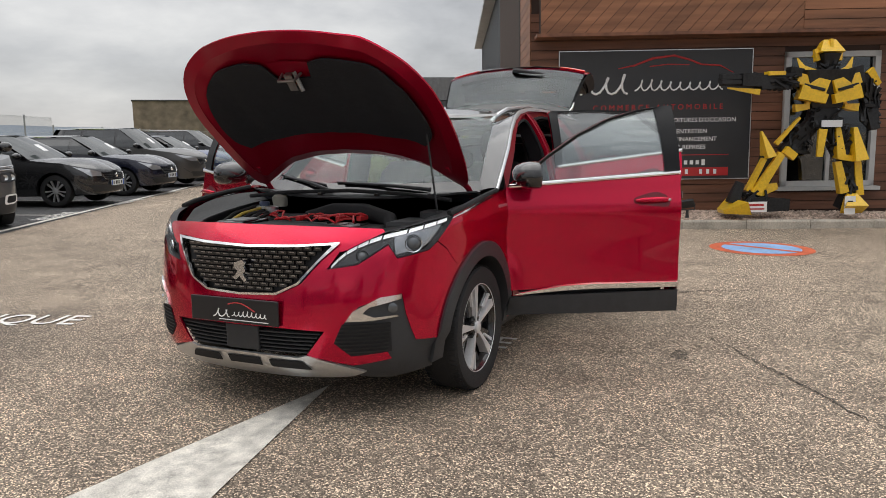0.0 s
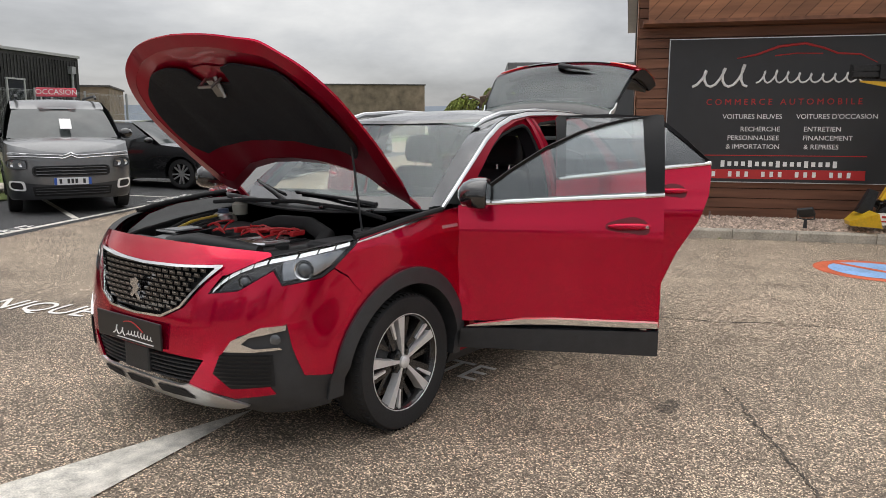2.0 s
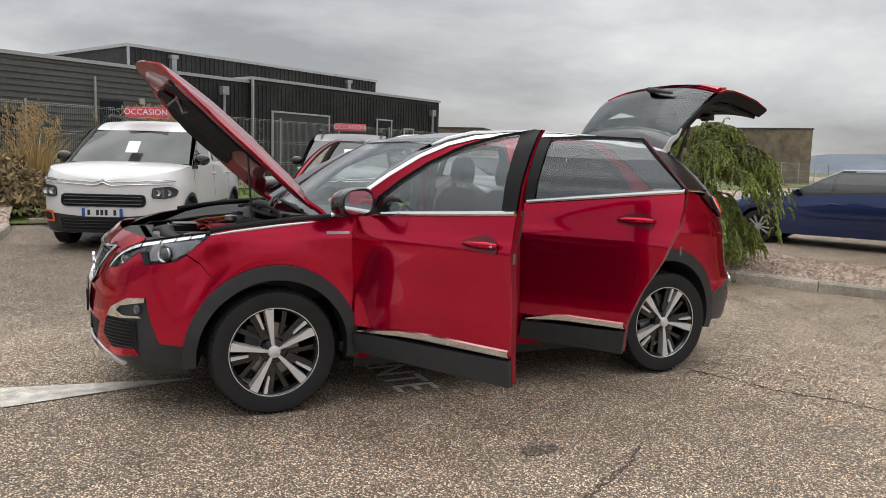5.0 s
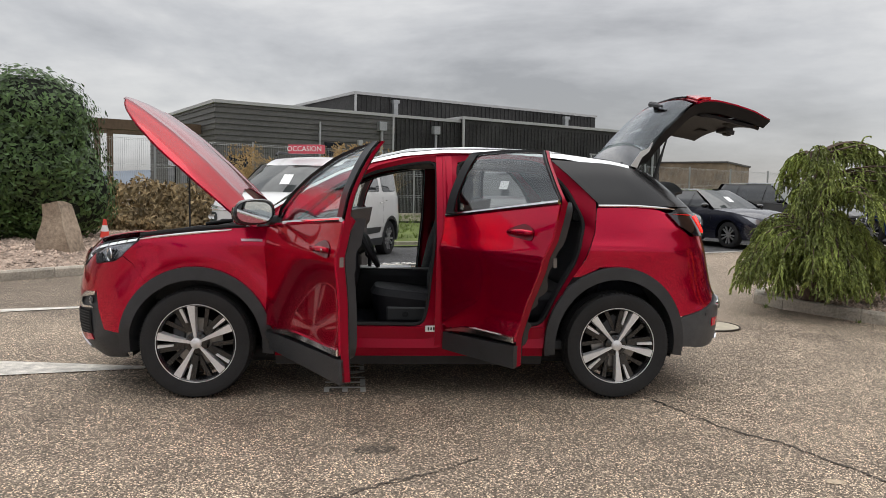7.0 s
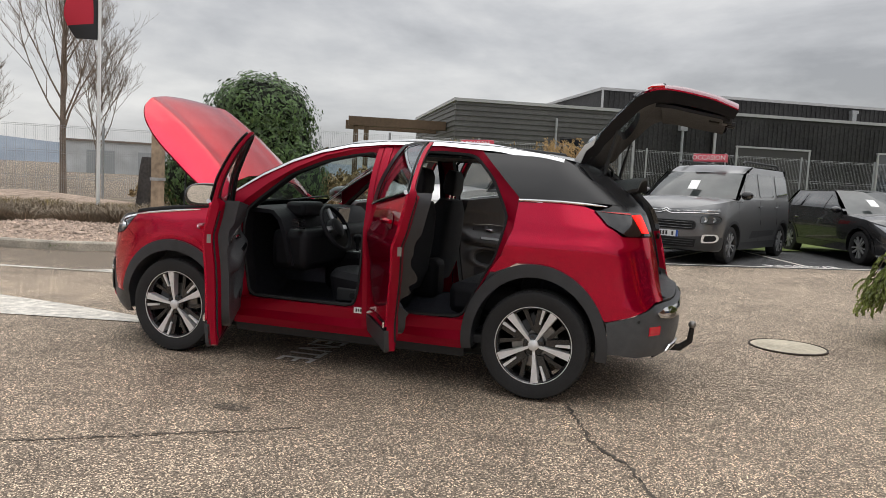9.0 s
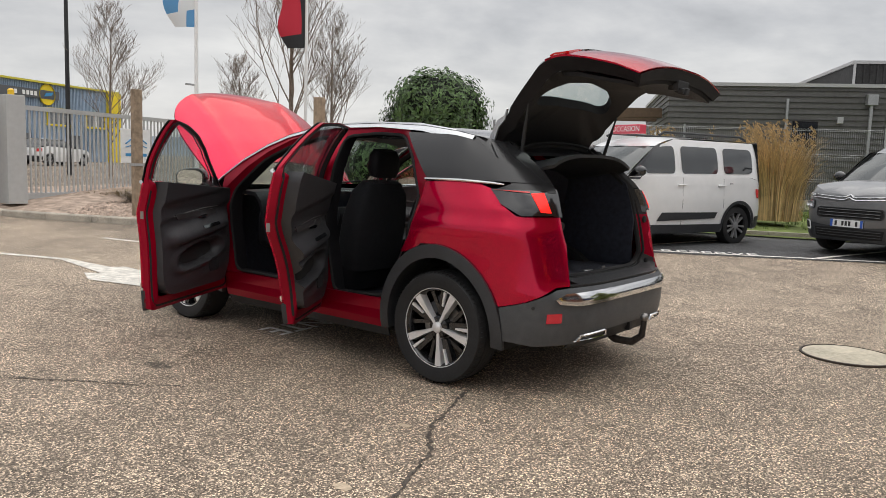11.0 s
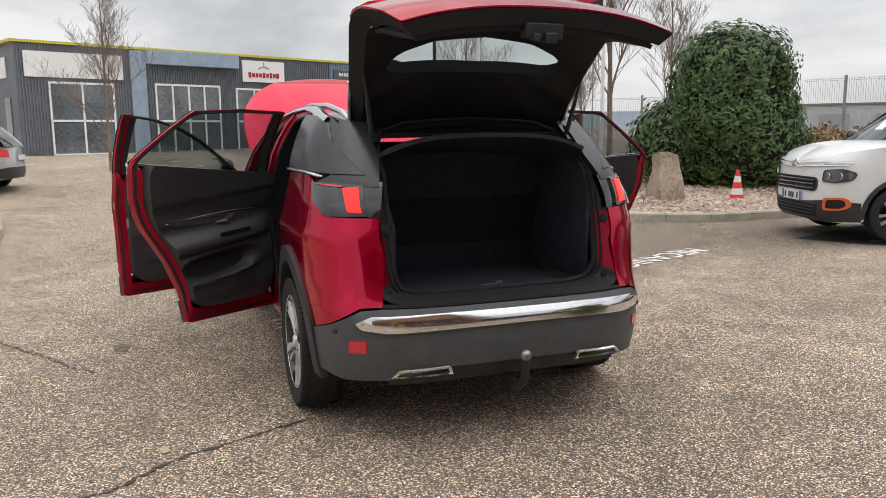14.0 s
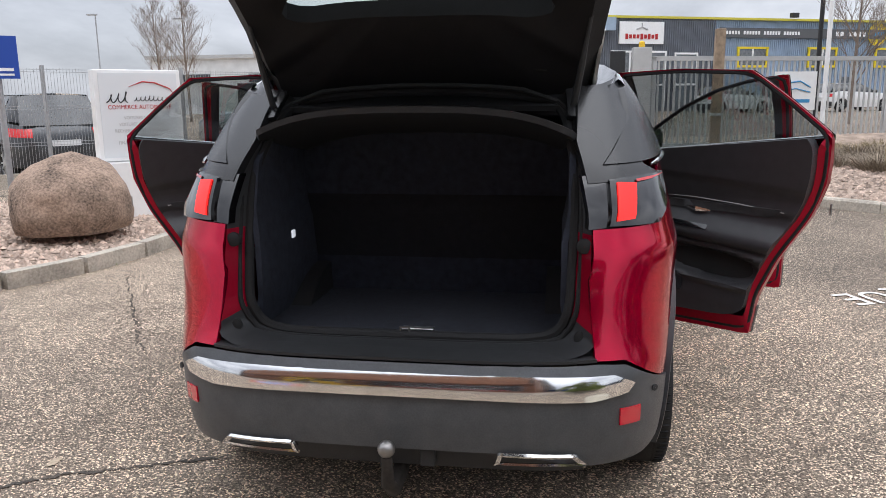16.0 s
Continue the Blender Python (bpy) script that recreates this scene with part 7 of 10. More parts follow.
part("boot_lamp", box((-1.62, .505, .96), (.03, .012, .03)), DRL, car, bevel=.003)
part("roof_end", both(sheet([(0, -1.44), (.52, -1.44), (.50, -1.64), (0, -1.62)], lambda y, x: Vector((x, y, 1.50 - (1.44 + x) * -.35)), .08)), BLACKP, car, thick=.02)
# maker's sticker on the sill
stk = part("sill_sticker", fin(sheet([(-.20, .425), (-.09, .425), (-.09, .465), (-.20, .465)], lambda x, z: Vector((x, .866, z)), .1), Matrix.Identity(4)), WHITE, car, "white paper sticker on the sill", smooth=False)
bm = bmesh.new()
for i in range(5):
    add_box(bm, (-.178 + .017 * i, .8675, .445), (.010, .002, .022 - .006 * (i % 2)))
part("printed_bars", bm, BLACKP, stk, smooth=False)
def pair(name, bm, material, root):
    """The same part on either flank."""
    part(name, fin(bm.copy(), MIRY), material, root)
    return part(name, bm, material, root)


# ---- parked vehicles ----
DARKGLASS = mat("car_window_dark", (.030, .034, .036), .05, coat=1.0, noise_scale=2.5, noise_amount=.3)
SCREENGLASS = mat("car_screen_glass", (.060, .068, .068), .04, spec=.6, noise_scale=2, noise_amount=.3)
PLATEW = mat("plate_white", (.72, .73, .74), .4)
PLATEB = mat("plate_blue", (.03, .10, .42), .4)


DIMALU = mat("dull_alloy", (.48, .48, .49), .40, .7, noise_scale=60, noise_amount=.08)


def plain_wheel(parent, M, r, style):
    t = part("wheel", fin(lathe([(r * .70, -.09), (r * .9, -.10), (r * .985, -.085), (r, -.04), (r, .04), (r * .985, .085), (r * .9, .10), (r * .70, .09)], 36), M), TYRE, parent)
    part("rim", fin(lathe([(r * .71, .088), (r * .68, .092), (r * .64, .05), (r * .60, -.05), (.001, -.05)], 36), M), WHEELB, t)
    n = 5 if style != "seven" else 7
    for k in range(n):
        m = Matrix.Rotation(k * math.tau / n + .3, 4, "Y")
        bm = bmesh.new()
        for s in (-1, 1):
            rows = []
            for rr, q, w in ((r * .12, s * .012, .020), (r * .69, s * .050 * r / .3, .036)):
                rows.append([bm.verts.new(m @ Vector((rr, h, q + e * w / 2))) for e, h in ((-1, .05), (-1, .085), (1, .085), (1, .05))])
            for i in range(4):
                bm.faces.new((rows[0][i], rows[0][(i + 1) % 4], rows[1][(i + 1) % 4], rows[1][i]))
        part("spoke", fin(bm, M), DIMALU, t, smooth=False)
    part("hub", fin(lathe([(r * .2, .04), (r * .19, .088), (r * .1, .094), (.001, .094)], 20), M), DIMALU, t)


SPECS = {
    "van": dict(L=4.40, fo=.83, wb=2.785, W=.915, nose=.92, hood=1.12, belt=1.12, beltr=1.16, H=1.80, xcowl=1.30, xroof=.55, xroofr=-2.05, xtail=-2.17, r=.325, nf=3.4, nr=4.5, tum=.13, tail=1.0, bonnet=1.08),
    "hatch": dict(L=4.18, fo=.85, wb=2.60, W=.885, nose=.69, hood=.92, belt=.92, beltr=1.03, H=1.44, xcowl=.92, xroof=.08, xroofr=-1.55, xtail=-1.98, r=.315, nf=2.4, nr=2.6, tum=.22, tail=.95, bonnet=.86),
    "suv": dict(L=4.46, fo=.90, wb=2.66, W=.915, nose=.80, hood=1.03, belt=1.06, beltr=1.14, H=1.66, xcowl=.95, xroof=.18, xroofr=-1.75, xtail=-2.10, r=.345, nf=2.6, nr=3.0, tum=.20, tail=1.05, bonnet=1.0),
}


def parked(kind, paint, x, y, heading, label, extras=()):
    g = SPECS[kind]
    fx, rx = g["wb"] / 2 + g["fo"], g["wb"] / 2 + g["fo"] - g["L"]
    ax = (g["wb"] / 2, -g["wb"] / 2)
    W, H, r = g["W"], g["H"], g["r"]
    root = thing("parked_van" if kind == "van" else "parked_car", label, "van" if kind == "van" else "car", "parked vehicles", m=Matrix.Translation((x, y, GZ(x, y))) @ Matrix.Rotation(math.atan2(heading[1], heading[0]), 4, "Z"))
    ztab = [.18, .30, .55, .75, g["belt"], g["beltr"] + .06, (g["belt"] + H) / 2, H - .10, H]
    wtab = [W - .06, W - .03, W - .005, W, W - .03, W - .055, W - .05 - g["tum"] * .35, W - .05 - g["tum"] * .85, W - .07 - g["tum"]]
    ftab = ([.18, .30, .5, g["nose"], g["bonnet"]], [fx - .10, fx - .02, fx, fx - .03, fx - .22])
    rtab = ([.2, .35, .6, .9, g["tail"], H - .25, H], [rx + .08, rx + .01, rx, rx + .05, g["xtail"] + .02, (g["xtail"] + g["xroofr"]) / 2, g["xroofr"]])
    xc, xd = ax[0] + .05, ax[1] - .05

    def hl(u, z, off=0.0):
        w, xf_, xr_ = np.interp(z, ztab, wtab), np.interp(z, *ftab), np.interp(z, *rtab)
        if u < 1:
            a = max(u, 0) * math.pi / 2
            px, py = xc + (xf_ - xc) * math.cos(a) ** (2 / g["nf"]), w * math.sin(a) ** (2 / g["nf"])
        elif u <= 5:
            px, py = xc + (xd - xc) * (u - 1) / 4, w
        else:
            a = max(6 - u, 0) * math.pi / 2
            px, py = xd + (min(xr_, xd - .05) - xd) * max(math.cos(a), 0) ** (2 / g["nr"]), w * math.sin(a) ** (2 / g["nr"])
        if off:
            d = Vector((px * .35 if abs(px) > xc else 0, py)).normalized()
            px, py = px + d.x * off, py + d.y * off
        return Vector((float(px), float(py), float(z)))

    def s_(px, z):
        if px > xc:
            return math.acos(lim((px - xc) / (np.interp(z, *ftab) - xc)) ** (g["nf"] / 2)) * 2 / math.pi, z
        if px < xd:
            return 6 - math.acos(lim((px - xd) / (min(np.interp(z, *rtab), xd - .05) - xd)) ** (g["nr"] / 2)) * 2 / math.pi, z
        return 1 + 4 * (xc - px) / (xc - xd), z

    def f_(py, z):
        return math.asin(lim(py / np.interp(z, ztab, wtab)) ** (g["nf"] / 2)) * 2 / math.pi, z

    def r_(py, z):
        return 6 - math.asin(lim(py / np.interp(z, ztab, wtab)) ** (g["nr"] / 2)) * 2 / math.pi, z

    o = lambda k: (lambda u, z: hl(u, z, k))
    ra = r + .055
    poly = [f_(0, .24), f_(.4, .22), s_(ax[0] + ra + .03, .22)] + [s_(*p) for p in arch(ax[0], r, ra, ra, -10, 190, 14)] + [s_(ax[0] - ra - .03, .24), s_(ax[1] + ra + .03, .24)]
    poly += [s_(*p) for p in arch(ax[1], r, ra, ra, -10, 190, 14)] + [r_(.5, .28), r_(0, .30), r_(0, g["tail"]), r_(W * .75, g["tail"]), s_(xd - .1, g["beltr"]), s_(0, (g["belt"] + g["beltr"]) / 2), s_(g["xcowl"] - .1, g["belt"]), s_(xc + .1, g["hood"] - (.02 if kind == "van" else .06)), f_(W * .72, g["nose"] + (.10 if kind == "van" else .06)), f_(0, g["nose"])]
    part("body", both(sheet(poly, o(0), .10)), paint, root)
    # cladding along the foot
    clad = [s_(ax[0] - ra - .01, .22), s_(ax[1] + ra + .01, .22), s_(ax[1] + ra + .01, .36), s_(ax[0] - ra - .01, .36)]
    pair("side_skirt", sheet(clad, o(.012), .2), CLAD if kind != "hatch" else paint, root)
    for cx in ax:
        bm = bmesh.new()
        ra_, rb_ = arch(cx, r, ra, ra, -8, 188, 18), arch(cx, r, ra + .05, ra + .05, -8, 188, 18)
        A = [bm.verts.new(hl(*s_(*p), .012)) for p in ra_]
        B = [bm.verts.new(hl(*s_(*p), .010)) for p in rb_]
        C = [bm.verts.new(hl(*s_(*p)) - Vector((0, .30, 0))) for p in ra_]
        for k in range(18):
            bm.faces.new((A[k], A[k + 1], B[k + 1], B[k]))
            bm.faces.new((A[k], A[k + 1], C[k + 1], C[k]))
        pair("arch_trim", bm, CLAD if kind != "hatch" else paint, root)
        for sd in (1, -1):
            M = Matrix.Translation((cx, sd * (W - .13), r)) @ Matrix.Rotation(radians(0 if sd > 0 else 180), 4, "Z")
            plain_wheel(root, M, r, "five")
    part("underbody", box((0, 0, .33), (g["L"] - .9, 2 * W - .5, .26)), RUBBER, root)
    # bonnet, windscreen, roof, rear window, tail top
    # the bonnet spans from the wing's upper edge to a rounded middle line
    rim_uz = [s_(g["xcowl"] - .1, g["belt"]), s_(xc + .1, g["hood"] - (.02 if kind == "van" else .06)), f_(W * .72, g["nose"] + (.10 if kind == "van" else .06)), f_(0, g["nose"])]
    rim = [hl(p[0] + (q[0] - p[0]) * k / 7, p[1] + (q[1] - p[1]) * k / 7) for p, q in zip(rim_uz, rim_uz[1:]) for k in range(7)] + [hl(*rim_uz[-1])]
    bm, rows = bmesh.new(), []
    for i, e in enumerate(rim):
        t = i / (len(rim) - 1)
        mid_x, mid_z = g["xcowl"] - .02 + (rim[-1].x - g["xcowl"] + .02) * t, g["hood"] + .045 - (g["hood"] + .045 - g["nose"]) * t ** 3.4
        rows.append([bm.verts.new((mid_x + (e.x - mid_x) * v ** 1.2, e.y * v, mid_z + (e.z - mid_z) * v ** 2.6)) for v in [k / 10 for k in range(11)]])
    for ra1, rb1 in zip(rows, rows[1:]):
        for k in range(10):
            bm.faces.new((ra1[k], ra1[k + 1], rb1[k + 1], rb1[k]))
    bmesh.ops.remove_doubles(bm, verts=bm.verts[:], dist=.001)
    part("bonnet", both(bm), paint, root)
    wr = W - .07 - g["tum"]

    def pane(name, x0, z0, w0, x1, z1, w1, m, bow):
        def place(a, t):
            k = (1 - t) * w0 + t * w1
            return Vector((x0 + (x1 - x0) * t - bow * a * a, a * k, z0 + (z1 - z0) * t + .02 * math.sin(t * math.pi)))
        return part(name, both(sheet([(0, 0), (1, 0), (1, 1), (0, 1)], place, .2)), m, root)

    van = kind == "van"
    drop = .15 if van else 0.0
    pane("windscreen", g["xcowl"], g["hood"] + .02, W - .09, g["xroof"] + (.06 if van else 0), H - .035 - drop, wr - .02, SCREENGLASS, .14)
    part("roof", both(sheet([(g["xroof"] + (.09 if van else .02), 0), (g["xroof"] - (.06 if van else .13), wr), (g["xroofr"], wr - .02), (g["xroofr"] - .03, 0)], lambda px, py: Vector((px, py, H - .035 * (py / wr) ** 2 - .02 * ((px - (g["xroof"] + g["xroofr"]) / 2) / 1.1) ** 2 - drop * lim((px - g["xroof"] + .62) / .62) ** 2)), .12)), paint, root)
    pane("rear_window", g["xtail"], g["tail"] + .0, W * .80, g["xroofr"] - .02, H - .04, wr - .02, DARKGLASS, -.05)
    # flanks above the belt: paint frame and panes
    gl = o(0)
    top = H - .06
    side = [s_(g["xcowl"] - .08, g["belt"]), s_(g["xroof"] - .10 + drop * .5, top - drop * .9), s_(g["xroof"] - .45, top), s_(g["xroofr"] + .02, top), s_(g["xtail"] + .10, g["tail"] + .05), s_(xd - .1, g["beltr"])]
    pair("pillar", sheet(side, o(-.004), .15), GLOSSB if kind != "van" else paint, root)
    cuts = [g["xcowl"] - (.42 if van else .22), .06 if van else .02, -.95 if kind != "hatch" else -.88, g["xroofr"] + (.22 if van else .28)]
    for k in range(3):
        x0, x1 = cuts[k] - (.07 if van else .02), cuts[k + 1] + (.08 if van else .04)
        zb = lambda px: float(np.interp(-px, [-g["xcowl"], -xd], [g["belt"], g["beltr"]])) + (.05 if van else .03)
        zt = lambda px: min(top - (.11 if van else .04), float(np.interp(px, [g["xroof"] - .12, g["xcowl"] - .10], [top - (.11 if van else .04), zb(px)])))
        w = [s_(x0, zb(x0)), s_(x0, max(zt(x0), zb(x0) + .02)), s_((x0 + x1) / 2, zt((x0 + x1) / 2)), s_(x1, zt(x1)), s_(x1, zb(x1))]
        if k == 2 and kind == "hatch":
            w[3] = s_(x1 + .1, zt(x1) - .06)
        pair("side_window", sheet(rounded(w, .10 if van else .045), o(.004), .15), DARKGLASS, root)
    if van:
        c0 = g["xcowl"] - .06
        pair("front_pillar", sheet([s_(c0 + .02, g["belt"] - .04), s_(g["xroof"] + .02, top - .13), s_(g["xroof"] - .13, top - .10), s_(c0 - .36, g["belt"] + .02), s_(c0 - .30, g["belt"] - .04)], o(.002), .1), GLOSSB, root)
        pair("slide_rail", strip([s_(-1.15, g["beltr"] - .12), s_(-1.95, g["beltr"] - .12)], o(.002), .014, .004), RUBBER, root)
    # shut lines, handles, mirrors
    for px in (g["xcowl"] - .15, -.02, -1.0):
        pair("shut_line", strip([s_(px, .30), s_(px, .7), s_(px, g["belt"])], o(.002), .010, .002), RUBBER, root)
    for px in (.10, -.85):
        pair("handle", tube([hl(*s_(px, g["belt"] - .12), .01), hl(*s_(px - .09, g["belt"] - .11), .03), hl(*s_(px - .18, g["belt"] - .12), .01)], .013, 6), paint, root)
    for sd in (1, -1):
        mp = hl(*s_(g["xcowl"] - .28, g["belt"] + .07))
        bm = bmesh.new()
        bmesh.ops.create_uvsphere(bm, u_segments=12, v_segments=8, radius=1.0, matrix=Matrix.Translation((mp.x, sd * (mp.y + .11), mp.z + .02)) @ Matrix.Diagonal((.07, .11, .085 if kind == "van" else .065, 1)))
        part("mirror", bm, GLOSSB, root)
    # face
    zn = g["nose"]
    if kind == "van":
        # dark upper grille behind the plate, split by bars
        gp = rounded([(-.50, .575), (.50, .575), (.54, .62), (.53, .72), (.49, .74), (-.49, .74), (-.53, .72), (-.54, .62)], .03)
        face = lambda k: (lambda py, z: hl(*f_(abs(py), z), k) if py >= 0 else MIRY @ hl(*f_(abs(py), z), k))
        up_ = part("upper_grille", sheet(gp, face(.008), .08), RUBBER, root)
        part("grille_rim", band(gp, [(py * .97, .658 + (z - .658) * .88) for py, z in gp], face(.016), face(.018), 60), BLACKP, up_, thick=.006)
        for k in range(3):
            part("grille_bar", tube([face(.018)(-.48 + .12 * i, .61 + .048 * k) for i in range(9)], .008, 6), GLOSSB, up_)
        part("lower_intake", both(sheet([f_(0, .27), f_(.52, .28), f_(.55, .42), f_(0, .43)], o(.014), .1)), RUBBER, root)
        for k in range(3):
            part("intake_bar", tube([face(.020)(-.50 + .125 * i, .31 + .04 * k) for i in range(9)], .006, 6), BLACKP, root)
        part("front_cladding", both(sheet([f_(0, .23), f_(.5, .22), s_(ax[0] + ra + .02, .24), s_(ax[0] + ra + .05, .46), f_(.62, .48), f_(.3, .45), f_(0, .45)], o(.010), .1)), CLAD, root)
        pod = rounded([(.60, .70), (.74, .69), (.855, .72), (.87, .80), (.80, .845), (.61, .825)], .03)
        for sd in (1, -1):
            lamp_ = part("front_lamp", sheet([(sd * py, z) for py, z in pod], face(.010), .05), mat("lamp_lens", (.030, .032, .036), .05, .2, coat=1.0), root, "dark front lamp pod with two reflectors")
            part("lamp_frame", tube([face(.012)(sd * py, z) for py, z in pod + pod[:1]], .006, 6), BLACKP, lamp_)
            for py in (.68, .79):
                c_ = face(.0)(sd * py, .765)
                part("reflector", lathe([(.040, .0), (.040, .012), (.028, .004), (.001, -.002)], 16, "x", Matrix.Translation(c_ + Vector((.012, 0, 0)))), SATIN, lamp_)
            # a chrome double line bends up to a chevron in the middle
            for k in (0, 1):
                z0 = .905 - .042 * k
                part("chrome_line", tube([face(.016)(sd * py, z0 + dz) for py, dz in ((.0, .03), (.06, .0), (.11, -.012), (.30, .0), (.52, .012), (.70, .026 - .01 * k), (.83, .036 - .016 * k))], [.012, .012, .009, .008, .008, .007, .005], 6), CHROME, root)
            part("day_light", strip([f_(.60, .905), f_(.74, .915), f_(.84, .922)], o(.012), .022, .006) if sd > 0 else fin(strip([f_(.60, .905), f_(.74, .915), f_(.84, .922)], o(.012), .022, .006), MIRY), LAMPWHITE, root)
        fogm = mat("orange_trim", (.75, .14, .03), .4) if paint is C_WHITE else WHITE
        fp = [f_(*p) for p in rounded([(.62, .36), (.80, .37), (.85, .42), (.84, .52), (.64, .51)], .04)]
        fq = [f_(*p) for p in rounded([(.655, .385), (.79, .392), (.825, .43), (.815, .497), (.675, .487)], .03)]
        pair("fog_frame", band(fp, fq, o(.022), None, 60), fogm, root)
        pair("fog_recess", sheet(fq, o(.018), .05), RUBBER, root)
        pair("airbump", sheet([s_(.55, .42), s_(-.80, .46), s_(-.85, .56), s_(.45, .56)], o(.014), .2), CLAD, root)
        for sd in (1, -1):
            part("roof_bar", tube([(g["xroof"] - .25, sd * (wr - .10), H + .0), (g["xroof"] - .35, sd * (wr - .10), H + .05), (g["xroofr"] + .4, sd * (wr - .10), H + .045), (g["xroofr"] + .25, sd * (wr - .10), H - .01)], .022, 8), BLACKP, root)
    else:
        part("grille", both(sheet([f_(0, zn - .20), f_(.36, zn - .18), f_(.46, zn - .05), f_(0, zn - .05)], o(.010), .08)), GLOSSB, root)
        for k in range(3):
            zg = zn - .165 + .04 * k
            part("grille_bar", both(strip([f_(.01, zg), f_(.20, zg + .004), f_(.37 + .03 * k, zg + .012)], o(.012), .010, .006)), CHROME, root)
        part("badge", lathe([(.045, 0), (.042, .010), (.001, .012)], 18, "x", Matrix.Translation((fx + .004, 0, zn - .10))), CHROME, root)
        part("lower_intake", both(sheet([f_(0, .27), f_(.60, .28), f_(.66, .42), f_(0, .40)], o(.010), .1)), BLACKP, root)
        part("grille_rim", both(strip([f_(.0, zn - .20), f_(.36, zn - .18), f_(.47, zn - .04)], o(.012), .012, .006)), CHROME, root)
        pair("front_lamp", sheet([f_(.46, zn - .10), f_(.66, zn - .10), s_(ax[0] + .50, zn + .02), s_(ax[0] + .36, zn + .10), f_(.60, zn + .02), f_(.46, zn - .02)], o(.010), .08), mat("dim_lamp", (.42, .43, .45), .08, .5, coat=1.0), root)
        pair("fog_line", strip([f_(.62, .36), f_(.76, .46), f_(.80, .52)], o(.010), .02, .006), BLACKP, root)
    pair("tail_lamp", sheet([r_(W * .60, g["tail"] - .22), r_(W * .58, g["tail"] - .06), s_(ax[1] - .42, g["tail"] - .04), s_(ax[1] - .45, g["tail"] - .20)], o(.010), .08), LAMPRED, root)
    part("bumper_foot", both(sheet([r_(0, .28), r_(.6, .28), s_(ax[1] - ra - .04, .28), s_(ax[1] - ra - .04, .48), r_(.6, .52), r_(0, .52)], o(.010), .12)), CLAD, root)
    pl = part("number_plate", box((fx + .012, 0, .50 if kind == "van" else .44), (.012, .52, .11)), PLATEW, root, smooth=False)
    pz = .50 if van else .44
    for k in (0, 2, 3, 4, 6):
        part("plate_bar", box((fx + .019, -.17 + .055 * k, pz), (.003, .036, .07)), BLACKP, pl, smooth=False)
    for sd in (-1, 1):
        part("plate_band", box((fx + .019, sd * .24, pz), (.003, .04, .11)), PLATEB, pl, smooth=False)
    part("rear_plate", box((rx - .012, 0, .72), (.012, .52, .11)), PLATEW, root, smooth=False)
    if "paper" in extras:
        for yy in ((.04 if van else -.30),):
            p0 = Vector((g["xcowl"] - .20, yy, g["hood"] + .17))
            bm = box((0, 0, 0), (.004, .17, .24), Matrix.Translation(p0 + Vector((.055, 0, .08))) @ Matrix.Rotation(math.atan2(g["xroof"] - g["xcowl"], H - g["hood"]), 4, "Y"))
            part("price_sheet", bm, WHITE, root, smooth=False)
    if "sign" in extras:
        sx = g["xroof"] - .18
        sg = part("roof_sign", box((sx, 0, H + .10), (.16, .62, .15)), mat("pink_sign", (.62, .055, .09), .4), root, "red and white OCCASION roof sign", bevel=.01)
        part("sign_face", box((sx + .083, 0, H + .10), (.004, .60, .13)), mat("pink_sign_face", (.70, .10, .14), .4), sg, smooth=False)
        bm = text_mesh("OCCASION", .125, .002)
        bmesh.ops.transform(bm, matrix=Matrix(((0, 0, 1, sx + .088), (1, 0, 0, 0), (0, 1, 0, H + .10), (0, 0, 0, 1))), verts=bm.verts[:])
        part("lettering", bm, WHITE, sg, smooth=False)
    return root


C_WHITE = mat("white_van_paint", (.78, .78, .775), .3, coat=.8, noise_scale=5, noise_amount=.03)
C_GREY = mat("grey_van_paint", (.155, .158, .162), .35, .5, coat=.9, noise_scale=300, noise_amount=.05)
C_BLACK = mat("black_car_paint", (.020, .020, .022), .25, .3, coat=1.0, noise_scale=6, noise_amount=.1)
C_BLUEB = mat("blue_black_paint", (.012, .014, .030), .25, .3, coat=1.0)
C_TIG = mat("graphite_paint", (.085, .082, .080), .35, .6, coat=.9)
C_BLUE = mat("blue_car_paint", (.012, .035, .15), .3, .5, coat=1.0)
C_SILVER = mat("silver_car_paint", (.55, .56, .57), .3, .6, coat=.9)
C_DARK = mat("anthracite_car_paint", (.055, .058, .062), .3, .5, coat=.9)
parked("van", C_WHITE, 1.34, -7.98, (.36, .933), "white people carrier van with a red OCCASION roof sign", ("sign", "paper"))
parked("van", C_GREY, -2.65, -10.45, (.38, .925), "grey people carrier van with a red OCCASION roof sign", ("sign", "paper"))
parked("hatch", C_BLACK, -5.63, -12.3, (-.37, .93), "black hatchback with red brake calipers in a bay", ("paper",))
parked("hatch", C_BLUEB, -8.43, -13.5, (-.37, .93), "blue-black small hatchback with chrome grille in a bay", ("paper",))
parked("suv", C_TIG, -11.1, -14.9, (-.37, .93), "graphite grey sport utility vehicle in a bay", ("paper",))
parked("hatch", C_BLUE, -13.9, -16.2, (-.37, .93), "blue hatchback at the end of the row", ("paper",))
parked("suv", C_DARK, -16.6, -17.6, (-.37, .93), "dark estate car at the end of the row", ())
parked("hatch", C_DARK, -6.6, -18.0, (.5, .86), "dark hatchback parked behind the row", ("paper",))
parked("hatch", C_BLUE, -10.6, -5.0, (.45, -.89), "dark blue hatchback beside the dealership", ())
